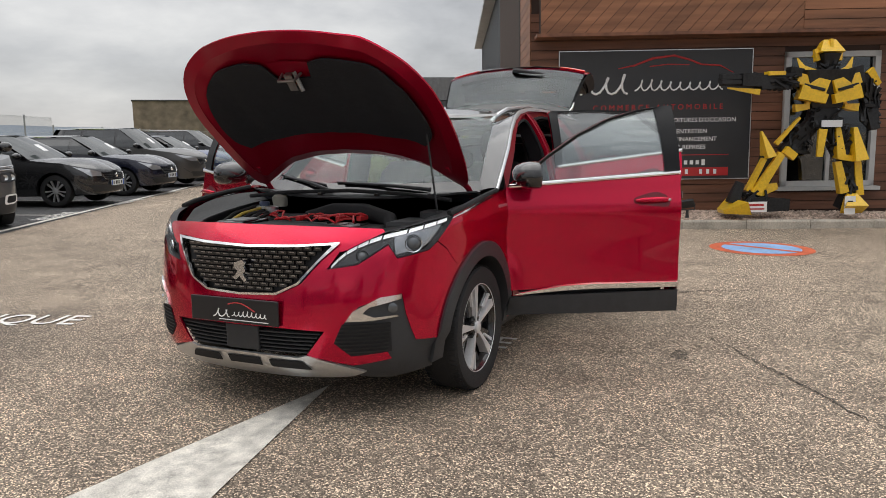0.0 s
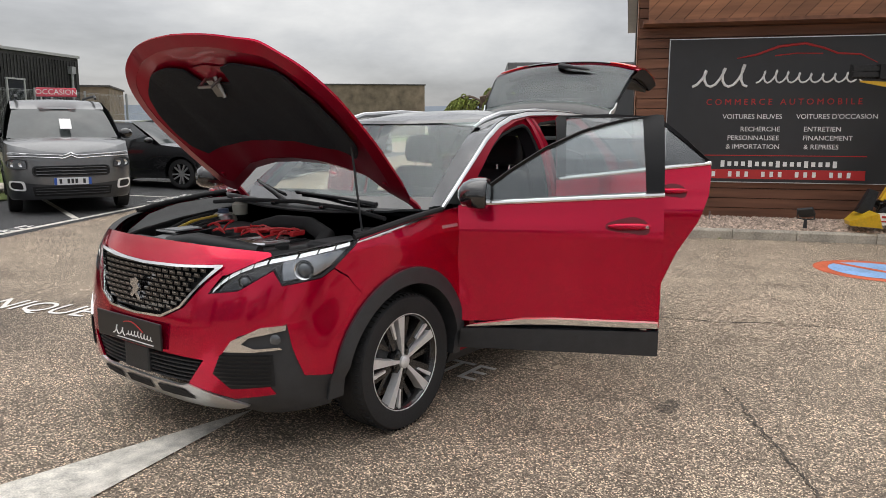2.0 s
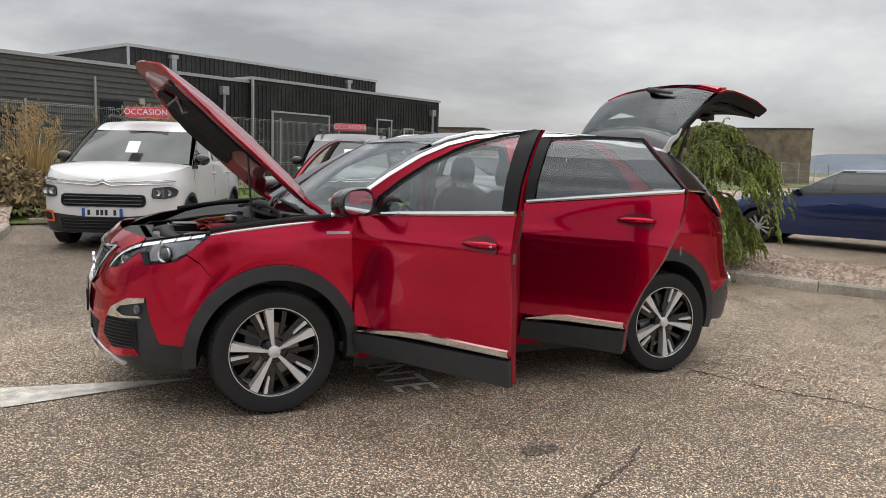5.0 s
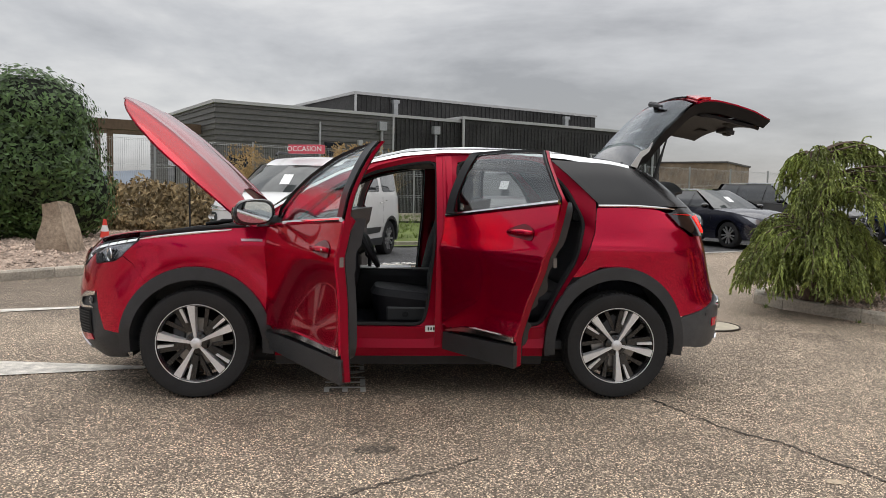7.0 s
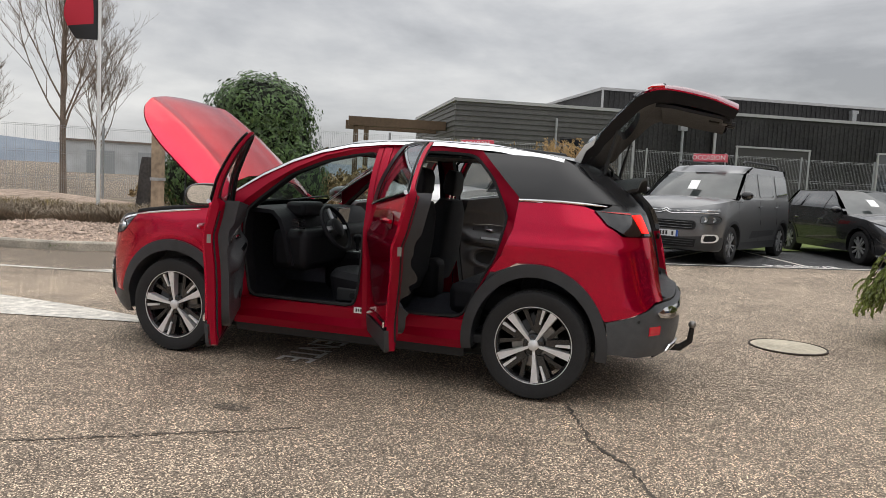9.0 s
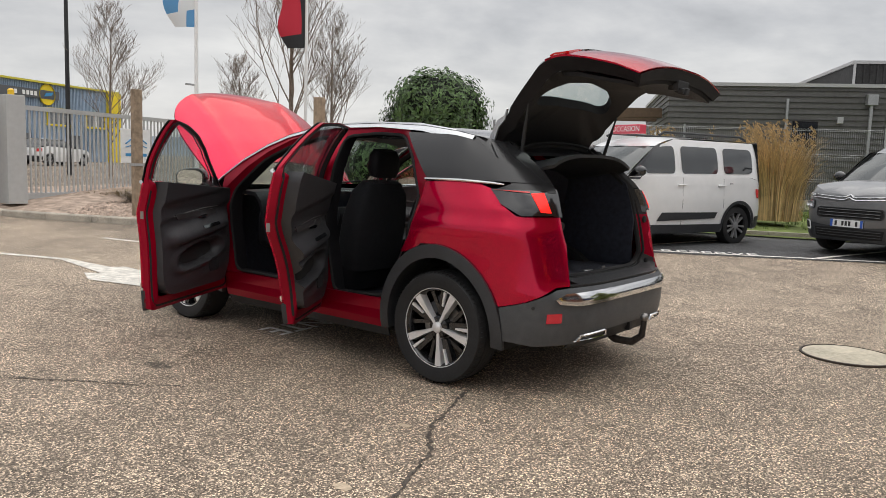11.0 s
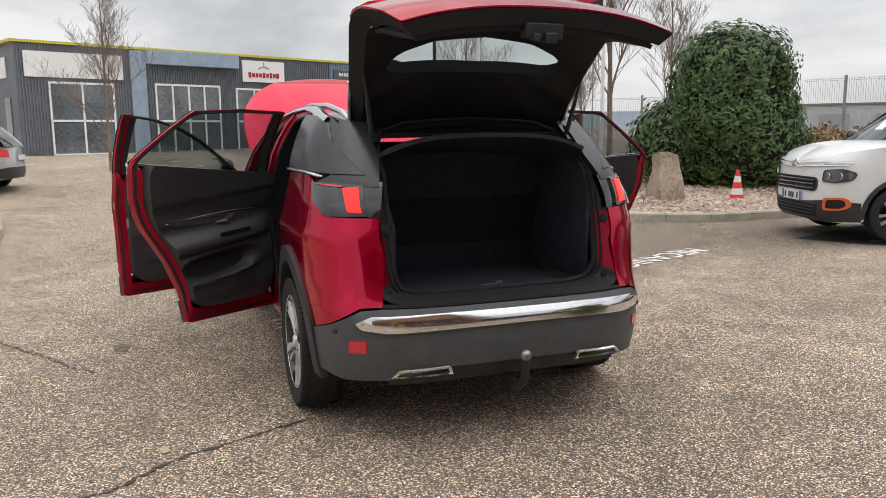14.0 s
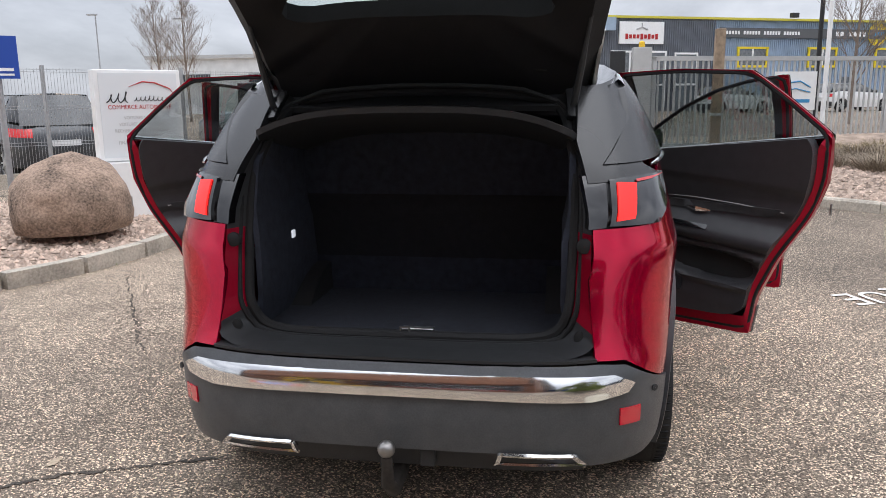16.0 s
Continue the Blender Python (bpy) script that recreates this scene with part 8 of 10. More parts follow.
parked("hatch", C_SILVER, 14.0, 6.4, (.10, .99), "silver hatchback on the road behind the fence", ())
# two pale cars stand before the trade building
parked("hatch", C_WHITE, 39.8, -9.5, (.404, -.915), "white hatchback parked before the trade building", ())
parked("hatch", C_WHITE, 38.9, -15.2, (.404, -.915), "white hatchback parked before the trade building", ())
# ---- buildings round the yard ----
def slab_building(name, label, M, blocks, corrug, material, trim, parent_kind="building"):
    """Boxy blocks (x0, x1, y0, y1, z0, z1) in the frame M, with a metal coping each."""
    root = thing(name, label, parent_kind)
    for x0, x1, y0, y1, z0, z1 in blocks:
        part("wall", fin(box(((x0 + x1) / 2, (y0 + y1) / 2, (z0 + z1) / 2), (x1 - x0, y1 - y0, z1 - z0)), M), material, root, smooth=False)
        part("coping", fin(box(((x0 + x1) / 2, (y0 + y1) / 2, z1 + .03), (x1 - x0 + .12, y1 - y0 + .12, .10)), M), trim, root, smooth=False)
    return root


LAP = mat("grey_lap_cladding", (.125, .122, .118), .6, noise_scale=8, noise_amount=.1)
LAP2 = mat("grey_lap_edge", (.060, .058, .056), .7)
DARKW = mat("charred_wood_cladding", (.030, .029, .029), .75, noise_scale=12, noise_amount=.35)
COPE = mat("light_coping", (.45, .45, .45), .5)
WINDK = mat("dark_window", (.02, .024, .03), .08, coat=1.0)
d_ = Vector((-.882, -.47))
BM = Matrix(((d_.x, d_.y, 0, 5.25), (d_.y, -d_.x, 0, -18.32), (0, 0, 1, 0), (0, 0, 0, 1)))
# x runs along the front, y outwards to the yard is negative of the second axis
BM = Matrix(((d_.x, .47, 0, 5.25), (d_.y, -.882, 0, -18.32), (0, 0, 1, 0), (0, 0, 0, 1)))
low = slab_building("office_building", "low office block in grey lap cladding", BM, [(0, 6.15, 0, 9.0, .2, 3.98)], 0, LAP, COPE)
for i in range(21):
    z = .45 + i * .17
    part("lap_edge", fin(box((3.07, -.012, z), (6.2, .03, .012)), BM), LAP2, low, smooth=False)
    part("lap_edge", fin(box((-.012, 4.5, z), (.03, 9.0, .012)), BM), LAP2, low, smooth=False)
for x0, x1, z0, z1 in ((3.6, 4.3, 1.2, 2.95), (.4, 1.2, .5, 2.4)):
    w = part("window", fin(box(((x0 + x1) / 2, -.03, (z0 + z1) / 2), (x1 - x0, .05, z1 - z0)), BM), WINDK, low, smooth=False)
for y0 in (1.2, 3.0, 4.8):
    part("window", fin(box((-.03, y0 + .5, 1.7), (.05, .9, 2.0)), BM), WINDK, low, smooth=False)
part("vent_pipe", fin(tube([(3.4, -.12, 2.4), (3.4, -.12, 3.6)], .04, 8), BM), GALV, low, smooth=False)
part("vent_pipe", fin(join(tube([(5.7, -.12, .4), (5.7, -.12, 3.5)], .05, 8), box((5.7, -.12, 3.6), (.28, .22, .3))), BM), GALV, low, smooth=False)
part("wall_box", fin(box((4.9, -.06, 3.0), (.16, .10, .18)), BM), COPE, low, smooth=False)
dark = slab_building("hall_building", "dark flat-roofed hall clad in charred boards", BM, [(6.2, 9.15, .2, 9.0, .2, 4.0), (9.17, 19.8, 0, 9.0, .2, 4.12), (5.95, 18.2, 2.5, 14.0, 3.9, 5.0)], 0, DARKW, COPE)
for i in range(78):
    x = 6.3 + i * .175
    if x < 19.7:
        part("cladding_batten", fin(box((x, .185 if x < 9.15 else -.015, 2.1), (.05, .03, 3.7)), BM), DARKW, dark, smooth=False)
for i in range(61):
    part("cladding_batten", fin(box((6.05 + i * .198, 2.485, 4.5), (.05, .03, 1.0)), BM), DARKW, dark, smooth=False)
for bb in (((6.2, .0, 2.1), (.07, .08, 3.8)), ((9.16, -.03, 2.15), (.07, .08, 3.9)), ((5.95, 2.46, 4.5), (.06, .08, 1.0))):
    part("joint_post", fin(box(*bb), BM), COPE, dark, smooth=False)
for x0, x1, z0, z1 in ((10.0, 12.8, .3, 3.05), (15.55, 16.45, 1.3, 3.1), (17.3, 17.9, 1.3, 2.8)):
    w = part("door" if x1 - x0 > 2 else "window", fin(box(((x0 + x1) / 2, -.04, (z0 + z1) / 2), (x1 - x0, .06, z1 - z0)), BM), LAP2 if x1 - x0 > 2 else WINDK, dark, smooth=False)
    part("frame", fin(join(box(((x0 + x1) / 2, -.07, z1), (x1 - x0 + .1, .06, .06)), box((x0, -.07, (z0 + z1) / 2), (.06, .06, z1 - z0)), box((x1, -.07, (z0 + z1) / 2), (.06, .06, z1 - z0))), BM), COPE, w, smooth=False)
for x in (7.9, 19.2):
    part("downpipe", fin(join(tube([(x, -.12, .3), (x, -.12, 3.5)], .05, 8), box((x, -.12, 3.6), (.25, .2, .28))), BM), GALV, dark, smooth=False)
for x in (7.6, 16.3):
    part("roof_vent", fin(join(box((x, 2.40, 4.5), (.18, .2, .6)), box((x, 2.40, 4.82), (.28, .28, .12))), BM), GALV, dark, smooth=False)
per = thing("pergola", "brown timber pergola beside the office", "pergola")
part("beam", fin(join(box((-1.7, 1.5, 3.22), (3.3, .25, .30)), box((-1.7, 3.5, 3.22), (3.3, .25, .30))), BM), mat("pergola_wood", (.13, .085, .055), .8, noise_scale=10), per, smooth=False)
for x in (-3.1, -2.75):
    part("post", fin(box((x, 1.5, 1.7), (.16, .16, 2.8)), BM), mat("pergola_wood", (.13, .085, .055), .8), per, smooth=False)

# far buildings
gar = thing("garage_hall", "grey corrugated garage hall with a white and blue board", "building")
GM = Matrix(((-.56, .83, 0, -44.6), (.83, .56, 0, -27.6), (0, 0, 1, 0), (0, 0, 0, 1)))
CORR = mat("grey_corrugated_sheet", (.17, .175, .18), .5, .3, noise_scale=4)
part("upper_wall", fin(box((9, -6, 5.1), (18, 12, 1.7)), GM), CORR, gar, smooth=False)
part("lower_wall", fin(box((9, -6, 2.1), (18.02, 12.02, 4.2)), GM), mat("dark_sheet", (.045, .05, .055), .5), gar, smooth=False)
bm = bmesh.new()
for i in range(60):
    add_box(bm, (.15 + i * .3, .03, 5.1), (.12, .08, 1.66))
part("ribs", fin(bm, GM), CORR, gar, smooth=False)
part("board", fin(box((2.05, .12, 4.98), (2.75, .1, 1.38)), GM), WHITE, gar, smooth=False)
part("board_mark", fin(tube([(.95, .2, 4.86), (1.4, .2, 5.18), (2.2, .2, 5.34), (3.1, .2, 5.0)], .05, 6), GM), mat("sign_blue", (.05, .28, .55), .5), gar)
part("board_line", fin(box((2.0, .2, 4.55), (2.1, .04, .14)), GM), mat("sign_blue", (.05, .28, .55), .5), gar)
part("floodlight", fin(box((.4, .2, 5.0), (.3, .25, .2)), GM), WHITE, gar, smooth=False)
part("window", fin(box((4.2, .12, 2.3), (4.2, .1, 1.5)), GM), WINDK, gar, smooth=False)
for nm, px, py, ang, w, h, dp in (("far_hall", -60, -65.5, 2.35, 13, 5.6, 10), ("far_shed", -20.5, -58.0, 2.5, 10, 3.9, 8)):
    fb = thing(nm, "far flat hall in weathered grey boards", "building")
    m = Matrix.Translation((px, py, 0)) @ Matrix.Rotation(ang, 4, "Z")
    FARW = mat("weathered_boards", (.20, .160, .115), .85, noise_scale=1.5, noise_amount=.3)
    FARD = mat("dark_board_joint", (.085, .070, .052), .9, noise_scale=2, noise_amount=.2)
    part("wall", fin(box((w / 2, -dp / 2, h / 2), (w, dp, h)), m), FARW, fb, smooth=False)
    part("coping", fin(box((w / 2, -dp / 2, h + .05), (w + .2, dp + .2, .12)), m), LAP2, fb, smooth=False)
    bm = bmesh.new()
    for i in range(int(w / .5)):
        add_box(bm, (.25 + i * .5, .03, h / 2), (.06, .05, h))
    part("batten", fin(bm, m), FARD, fb, smooth=False)
    for k in (1.2, 2.6, w * .62):
        part("window", fin(box((k, .06, h * .58), (.8, .06, 1.6)), m), WINDK, fb, smooth=False)
# the ridge's pale blue-grey paints distance haze into its colour
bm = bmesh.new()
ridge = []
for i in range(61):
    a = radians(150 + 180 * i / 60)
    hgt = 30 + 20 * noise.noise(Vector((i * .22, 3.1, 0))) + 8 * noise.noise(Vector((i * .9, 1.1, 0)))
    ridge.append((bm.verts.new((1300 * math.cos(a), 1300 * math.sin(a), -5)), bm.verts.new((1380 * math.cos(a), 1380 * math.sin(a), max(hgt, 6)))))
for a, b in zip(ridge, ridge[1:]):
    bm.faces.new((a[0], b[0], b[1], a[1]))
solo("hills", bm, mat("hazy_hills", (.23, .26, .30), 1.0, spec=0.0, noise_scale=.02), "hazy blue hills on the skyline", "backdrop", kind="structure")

depot = thing("far_warehouse", "long low pale grey warehouse beyond the fence", "building")
WM = Matrix.Translation((39.0, -52.0, 0)) @ Matrix.Rotation(math.atan2(-5.9, -7.3), 4, "Z")
part("wall", fin(box((0, 4.0, 1.6), (22, 8, 3.2)), WM), mat("pale_sheet", (.50, .52, .53), .6, noise_scale=1), depot, smooth=False)
part("roof_edge", fin(box((0, 4.0, 3.28), (22.3, 8.3, .16)), WM), mat("brown_edge", (.20, .16, .13), .7), depot, smooth=False)
for k in range(5):
    part("door", fin(box((-8 + 4 * k, -.04, 1.3), (2.2, .08, 2.4)), WM), mat("grey_door", (.33, .35, .36), .6), depot, smooth=False)

# metal hall joined to the dealership
mh = thing("metal_hall", "dark corrugated metal hall behind the dealership", "building")
part("wall", fin(box((14.0, 2.9, -.6), (24.0, 5.8, 1.0)), sideM), mat("dark_corrugated", (.085, .09, .098), .45, .4), mh, smooth=False)
bm = bmesh.new()
for i in range(80):
    add_box(bm, (2.1 + i * .3, 2.9, -.08), (.12, 5.8, .06))
part("ribs", fin(bm, sideM), mat("dark_corrugated", (.085, .09, .098), .45, .4), mh, smooth=False)
part("eaves", fin(box((14.0, 5.85, .05), (24.2, .16, .5)), sideM), GALV, mh, smooth=False)
part("corner_trim", fin(box((1.98, 2.9, -.02), (.12, 5.8, .12)), sideM), LAP2, mh, smooth=False)

# blue trade building across the road
bd = Vector((.404, -.915))
BB = Matrix(((bd.x, .915, 0, 41.0), (bd.y, .404, 0, 8.4), (0, 0, 1, 0), (0, 0, 0, 1)))
SLATE = mat("slate_blue_sheet", (.165, .18, .205), .5, .1, noise_scale=2)
SKYB = mat("light_blue_sheet", (.33, .42, .53), .5, .1, noise_scale=2)
trade = thing("trade_building", "long slate and light blue trade building with yellow trim", "building")
part("wall", fin(box((10, 6, 3.1), (20.0, 12, 6.3)), BB), SLATE, trade, smooth=False)
part("wall", fin(box((30.3, 6.1, 3.1), (20.6, 12, 6.3)), BB), SKYB, trade, smooth=False)
bm = bmesh.new()
for i in range(130):
    add_box(bm, (.15 + i * .155, -.03, 3.1), (.06, .06, 6.2))
part("ribs", fin(bm, BB), SLATE, trade, smooth=False)
bm = bmesh.new()
for i in range(130):
    add_box(bm, (20.2 + i * .155, .07, 3.1), (.06, .06, 6.2))
part("ribs", fin(bm, BB), SKYB, trade, smooth=False)
part("yellow_edge", fin(box((20.3, 6, 6.32), (41, 12.3, .14)), BB), mat("yellow_trim", (.62, .55, .06), .5), trade, smooth=False)
part("yellow_end", fin(box((40.2, -.05, 3.3), (1.5, .3, 5.9)), BB), mat("yellow_panel", (.80, .62, .02), .5), trade, smooth=False)
part("fascia", fin(box((9.9, -.25, 5.85), (5.9, .5, .80)), BB), SKYB, trade, smooth=False)
WFR = WHITE
part("pilaster", fin(box((6.5, -.08, 3.1), (.9, .2, 6.2)), BB), SKYB, trade, smooth=False)
part("long_board", fin(box((3.0, -.12, 5.15), (5.2, .1, 1.35)), BB), WHITE, trade, smooth=False)
for x0, x1, z0, z1, nx in ((1.6, 5.0, .3, 4.2, 2), (7.5, 11.6, .25, 4.3, 4), (12.8, 16.6, .25, 4.2, 3), (17.3, 18.9, .25, 4.1, 1)):
    w = part("window", fin(box(((x0 + x1) / 2, -.06, (z0 + z1) / 2), (x1 - x0, .06, z1 - z0)), BB), mat("shop_glass", (.13, .145, .16), .08, coat=1.0, noise_scale=7, noise_amount=.28), trade, smooth=False)
    bars = [box(((x0 + x1) / 2, -.11, z), (x1 - x0 + .1, .08, .12)) for z in (z0, 2.15, z1)] + [box((x0 + (x1 - x0) * k / nx, -.11, (z0 + z1) / 2), (.10, .08, z1 - z0)) for k in range(nx + 1)]
    part("frame", fin(join(*bars), BB), WFR, w, smooth=False)
for x0 in (22.0, 27.5, 33.0, 37.0):
    w = part("window", fin(box((x0 + 1.1, .03, 3.9), (2.2, .06, 1.2)), BB), mat("shop_glass", (.07, .085, .10), .06), trade, smooth=False)
    part("frame", fin(join(*[box((x0 + 1.1, -.02, z), (2.4, .1, .14)) for z in (3.3, 4.5)], *[box((x, -.02, 3.9), (.14, .1, 1.2)) for x in (x0, x0 + 2.2)]), BB), mat("yellow_panel", (.80, .62, .02), .5), w, smooth=False)
    part("mullion", fin(box((x0 + 1.1, -.02, 3.9), (.10, .08, 1.2)), BB), WHITE, w, smooth=False)
for x0, x1 in ((24, 25.2), (30.2, 31.4), (35.2, 36.4)):
    part("window", fin(box(((x0 + x1) / 2, .03, 1.5), (x1 - x0, .06, 2.2)), BB), mat("shop_glass", (.07, .085, .10), .06), trade, smooth=False)
bs = part("white_board", fin(box((14.8, -.15, 5.35), (3.1, .1, 1.35)), BB), WHITE, trade, "white board with a red mark", smooth=False)
part("board_bars", fin(join(*[box((13.75 + k * .26, -.22, 5.12), (.18, .03, .34 if k in (0, 4, 6, 8) else .24)) for k in range(9)]), BB), mat("red_print", (.45, .02, .02), .4), bs, smooth=False)
part("board_mark", fin(join(tube([(14.4, -.22, 5.55), (14.8, -.22, 5.7), (14.8, -.22, 5.95)], .05, 6), tube([(15.2, -.22, 5.55), (14.8, -.22, 5.7)], .05, 6)), BB), GREYSTEEL, bs)
pb = part("name_band", fin(box((27.3, -.05, 5.45), (13.6, .1, .62)), BB), mat("band_grey", (.10, .105, .11), .5), trade, smooth=False)
part("band_bars", fin(join(*[box((21.0 + k * .22, -.12, 5.45), (.14, .03, .22)) for k in range(26) if k % 7 != 5], *[box((29.6 + k * .36, -.12, 5.45), (.24, .03, .30)) for k in range(7) if k != 2]), BB), WHITE, pb, smooth=False)
part("yellow_disc", fin(lathe([(.75, -.16), (.75, -.06), (.001, -.06)], 24, "y", Matrix.Translation((32.9, 0, 5.45))), BB), mat("yellow_panel", (.80, .62, .02), .5), pb)
part("disc_mark", fin(prism([(-.4, -.15), (.35, -.05), (.5, .2), (-.2, .12)], -.20, -.17, Matrix(((1, 0, 0, 32.9), (0, 0, 1, 0), (0, 1, 0, 5.45), (0, 0, 0, 1)))), BB), mat("sign_blue", (.05, .28, .55), .5), pb, smooth=False)
part("floodlight", fin(box((26.0, -.2, 6.6), (.5, .3, .3)), BB), BLACKP, trade, smooth=False)
# side wall going away, with small windows and white boards
for y in (1.6, 4.4, 7.2):
    part("window", fin(box((-.03, y, 2.0), (.06, 1.0, 2.8)), BB), mat("shop_glass", (.07, .085, .10), .06), trade, smooth=False)
    part("board", fin(box((-.05, y + .4, 5.0), (.06, 1.1, 1.1)), BB), WHITE, trade, smooth=False)
whb = thing("white_depot", "long low white depot far off", "building")
part("wall", box((62, 21, 2.4), (10, 26, 4.8)), mat("dull_white_sheet", (.74, .75, .75), .6, noise_scale=1), whb, smooth=False)
part("roof", box((62, 21, 4.95), (10.6, 26.6, .3)), GREYSTEEL, whb, smooth=False)
for k in range(4):
    part("window", box((56.95, 12 + 6 * k, 3.2), (.1, 2.6, .7)), WINDK, whb, smooth=False)

# ---- fences, gate, posts, flags ----
def fence_run(a, b, z0, h, name, label, color, step=2.5, gap=.05):
    root = thing(name, label, "fence")
    a, b = Vector(a), Vector(b)
    n = max(1, round((b - a).length / step))
    L = (b - a).length / n
    bm = bmesh.new()
    k = int(L / gap)
    for i in range(k):
        add_tube(bm, [((i + .5) * L / k, 0, 0), ((i + .5) * L / k, 0, h)], .0032, 3, caps=False)
    for z in (.04, h * .28, h * .31, h * .62, h * .65, h - .06, h - .02):
        add_tube(bm, [(0, .006, z), (L, .006, z)], .004, 3, caps=False)
    me = bpy.data.meshes.new("fence_panel")
    bm.to_mesh(me)
    bm.free()
    me.materials.append(color)
    ang = math.atan2(b.y - a.y, b.x - a.x)
    for i in range(n):
        p = a.lerp(b, i / n)
        ob = new("panel", me)
        ob.matrix_world = Matrix.Translation((p.x, p.y, z0)) @ Matrix.Rotation(ang, 4, "Z")
        ob.parent = root
        part("post", box((p.x, p.y, z0 + h / 2 - .1), (.05, .05, h + .30)), color, root, smooth=False)
    part("plinth", fin(box(((b - a).length / 2, 0, -.08), ((b - a).length, .06, .25)), Matrix.Translation((a.x, a.y, z0)) @ Matrix.Rotation(ang, 4, "Z")), CONCRETE, root, smooth=False)
    return root


fa, fb_ = Vector((3.9 + .882 * 7.5, -15.65 + .47 * 7.5)), Vector((3.9 - .882 * 26, -15.65 - .47 * 26))
fence_run(fa, fb_, .66, 1.92, "mesh_fence", "grey welded mesh fence along the verge", GALV)
fence_run((-19.1, -27.9), (-70, -52), .3, 1.9, "mesh_fence", "grey welded mesh fence along the field", GALV, 5.0, .2)
fence_run((11.0, 5.0), (2.0, 12.6), .25, 1.75, "mesh_fence", "galvanised mesh fence behind the island", GALV)
fence_run((10.6, -12.2), (14.4, -9.4), .4, 1.9, "mesh_fence", "grey welded mesh fence along the verge", GALV)
gp = thing("gate_post", "galvanised steel gate post", "post")
part("post", box((11.0, 4.95, 1.15), (.16, .16, 2.3)), GREYSTEEL, gp, smooth=False)
part("base", box((10.7, 4.9, .06), (.8, .3, .12)), CONCRETE, gp, smooth=False)
mb = thing("letter_box", "dark letter box on a steel leg", "letter box")
part("box", box((9.6, 5.35, 1.45), (.25, .42, .62)), BLACKP, mb, smooth=False, bevel=.01)
part("lower_plate", box((9.60, 5.35, 1.00), (.05, .40, .30)), GREYSTEEL, mb, smooth=False)
part("leg", box((9.6, 5.35, .65), (.06, .06, 1.1)), GALV, mb, smooth=False)

gate_ob = thing("sliding_gate", "grey steel sliding gate with upright bars", "gate")
ga, gb = Vector((12.05, -2.25)), Vector((14.5, -9.4))
gl, gang = (gb - ga).length, math.atan2(gb.y - ga.y, gb.x - ga.x)
GTM = Matrix.Translation((ga.x, ga.y, .28)) @ Matrix.Rotation(gang, 4, "Z")
part("frame", fin(join(box((gl / 2, 0, 1.92), (gl, .07, .09)), box((gl / 2, 0, .12), (gl, .09, .16)), box((.04, 0, 1.0), (.08, .07, 1.9)), box((gl * .72, 0, 1.0), (.08, .07, 1.9))), GTM), GREYSTEEL, gate_ob, smooth=False)
for i in range(44):
    part("bar", fin(box((.14 + i * .122, 0, 1.02), (.035, .025, 1.72)), GTM), GREYSTEEL, gate_ob, smooth=False)
part("brace", fin(tube([(gl * .73, 0, 1.9), (gl, 0, .15)], .04, 6), GTM), GREYSTEEL, gate_ob)
part("gate_board", fin(box((3.2, -.06, 1.25), (.98, .02, .80)), GTM), WHITE, gate_ob, "white board with a blue car outline", smooth=False)
part("gate_mark", fin(join(tube([(2.85, -.08, 1.30), (3.05, -.08, 1.42), (3.3, -.08, 1.45), (3.55, -.08, 1.32)], .015, 5), tube([(2.85, -.08, 1.22), (3.2, -.08, 1.30), (3.55, -.08, 1.22)], .012, 5), box((3.2, -.075, 1.04), (.7, .006, .07))), GTM), mat("sign_blue", (.05, .28, .55), .5), gate_ob)
pil = thing("gate_pillar", "grey steel gate pillar housing with a yellow beacon", "gate")
part("housing", box((11.75, -2.0, 1.35), (.42, .36, 2.1)), GREYSTEEL, pil, smooth=False, bevel=.01)
part("guide", box((12.0, -1.55, 1.3), (.16, .30, 2.1)), BLACKP, pil, smooth=False)
part("beacon", lathe([(.06, 0), (.06, .10), (.03, .13), (.001, .13)], 12, "z", Matrix.Translation((11.75, -2.0, 2.4))), YELLOW, pil)
for x, y, h in ((5.95, -4.72, 2.28), (8.85, -2.95, 2.35)):
    wp = thing("timber_post", "weathered square timber post in the bed", "post", "timber posts")
    part("post", box((x, y, .15 + h / 2), (.15, .15, h)), mat("weathered_timber", (.33, .25, .175), .85, noise_scale=12, noise_amount=.25, bump=.3, bump_scale=60), wp, smooth=False, bevel=.01)
    part("bracket", box((x, y, 1.15), (.17, .17, .05)), GALV, wp, smooth=False)


def flag(x, y, h, top, colors, name, label):
    root = thing(name, label, "flag")
    part("pole", tube([(x, y, .1), (x, y, h)], [.045, .03], 10), WHITE, root)
    bm = bmesh.new()
    n, m = 8, 12
    V = [[None] * (m + 1) for _ in range(n + 1)]
    for i in range(n + 1):
        for j in range(m + 1):
            u, v = i / n, j / m
            sx = .80 * u * (1 - .45 * v)
            V[i][j] = bm.verts.new((x + .02 + .8 * sx + .12 * math.sin(v * 5 + u * 4) * u, y + .6 * sx + .08 * math.sin(v * 7 + u * 3) * u, top - 2.2 * v - .7 * u * (1 - v)))
    for i in range(n):
        for j in range(m):
            f = bm.faces.new((V[i][j], V[i + 1][j], V[i + 1][j + 1], V[i][j + 1]))
            f.material_index = int(2 <= j <= 9 and i > 1) if colors[0] is FL_BLACK else int(i > 4 and j < 10 or i < 3 and j > 9 or i == 2 and j < 6)
    part("cloth", bm, colors, root, thick=.004)
    return root


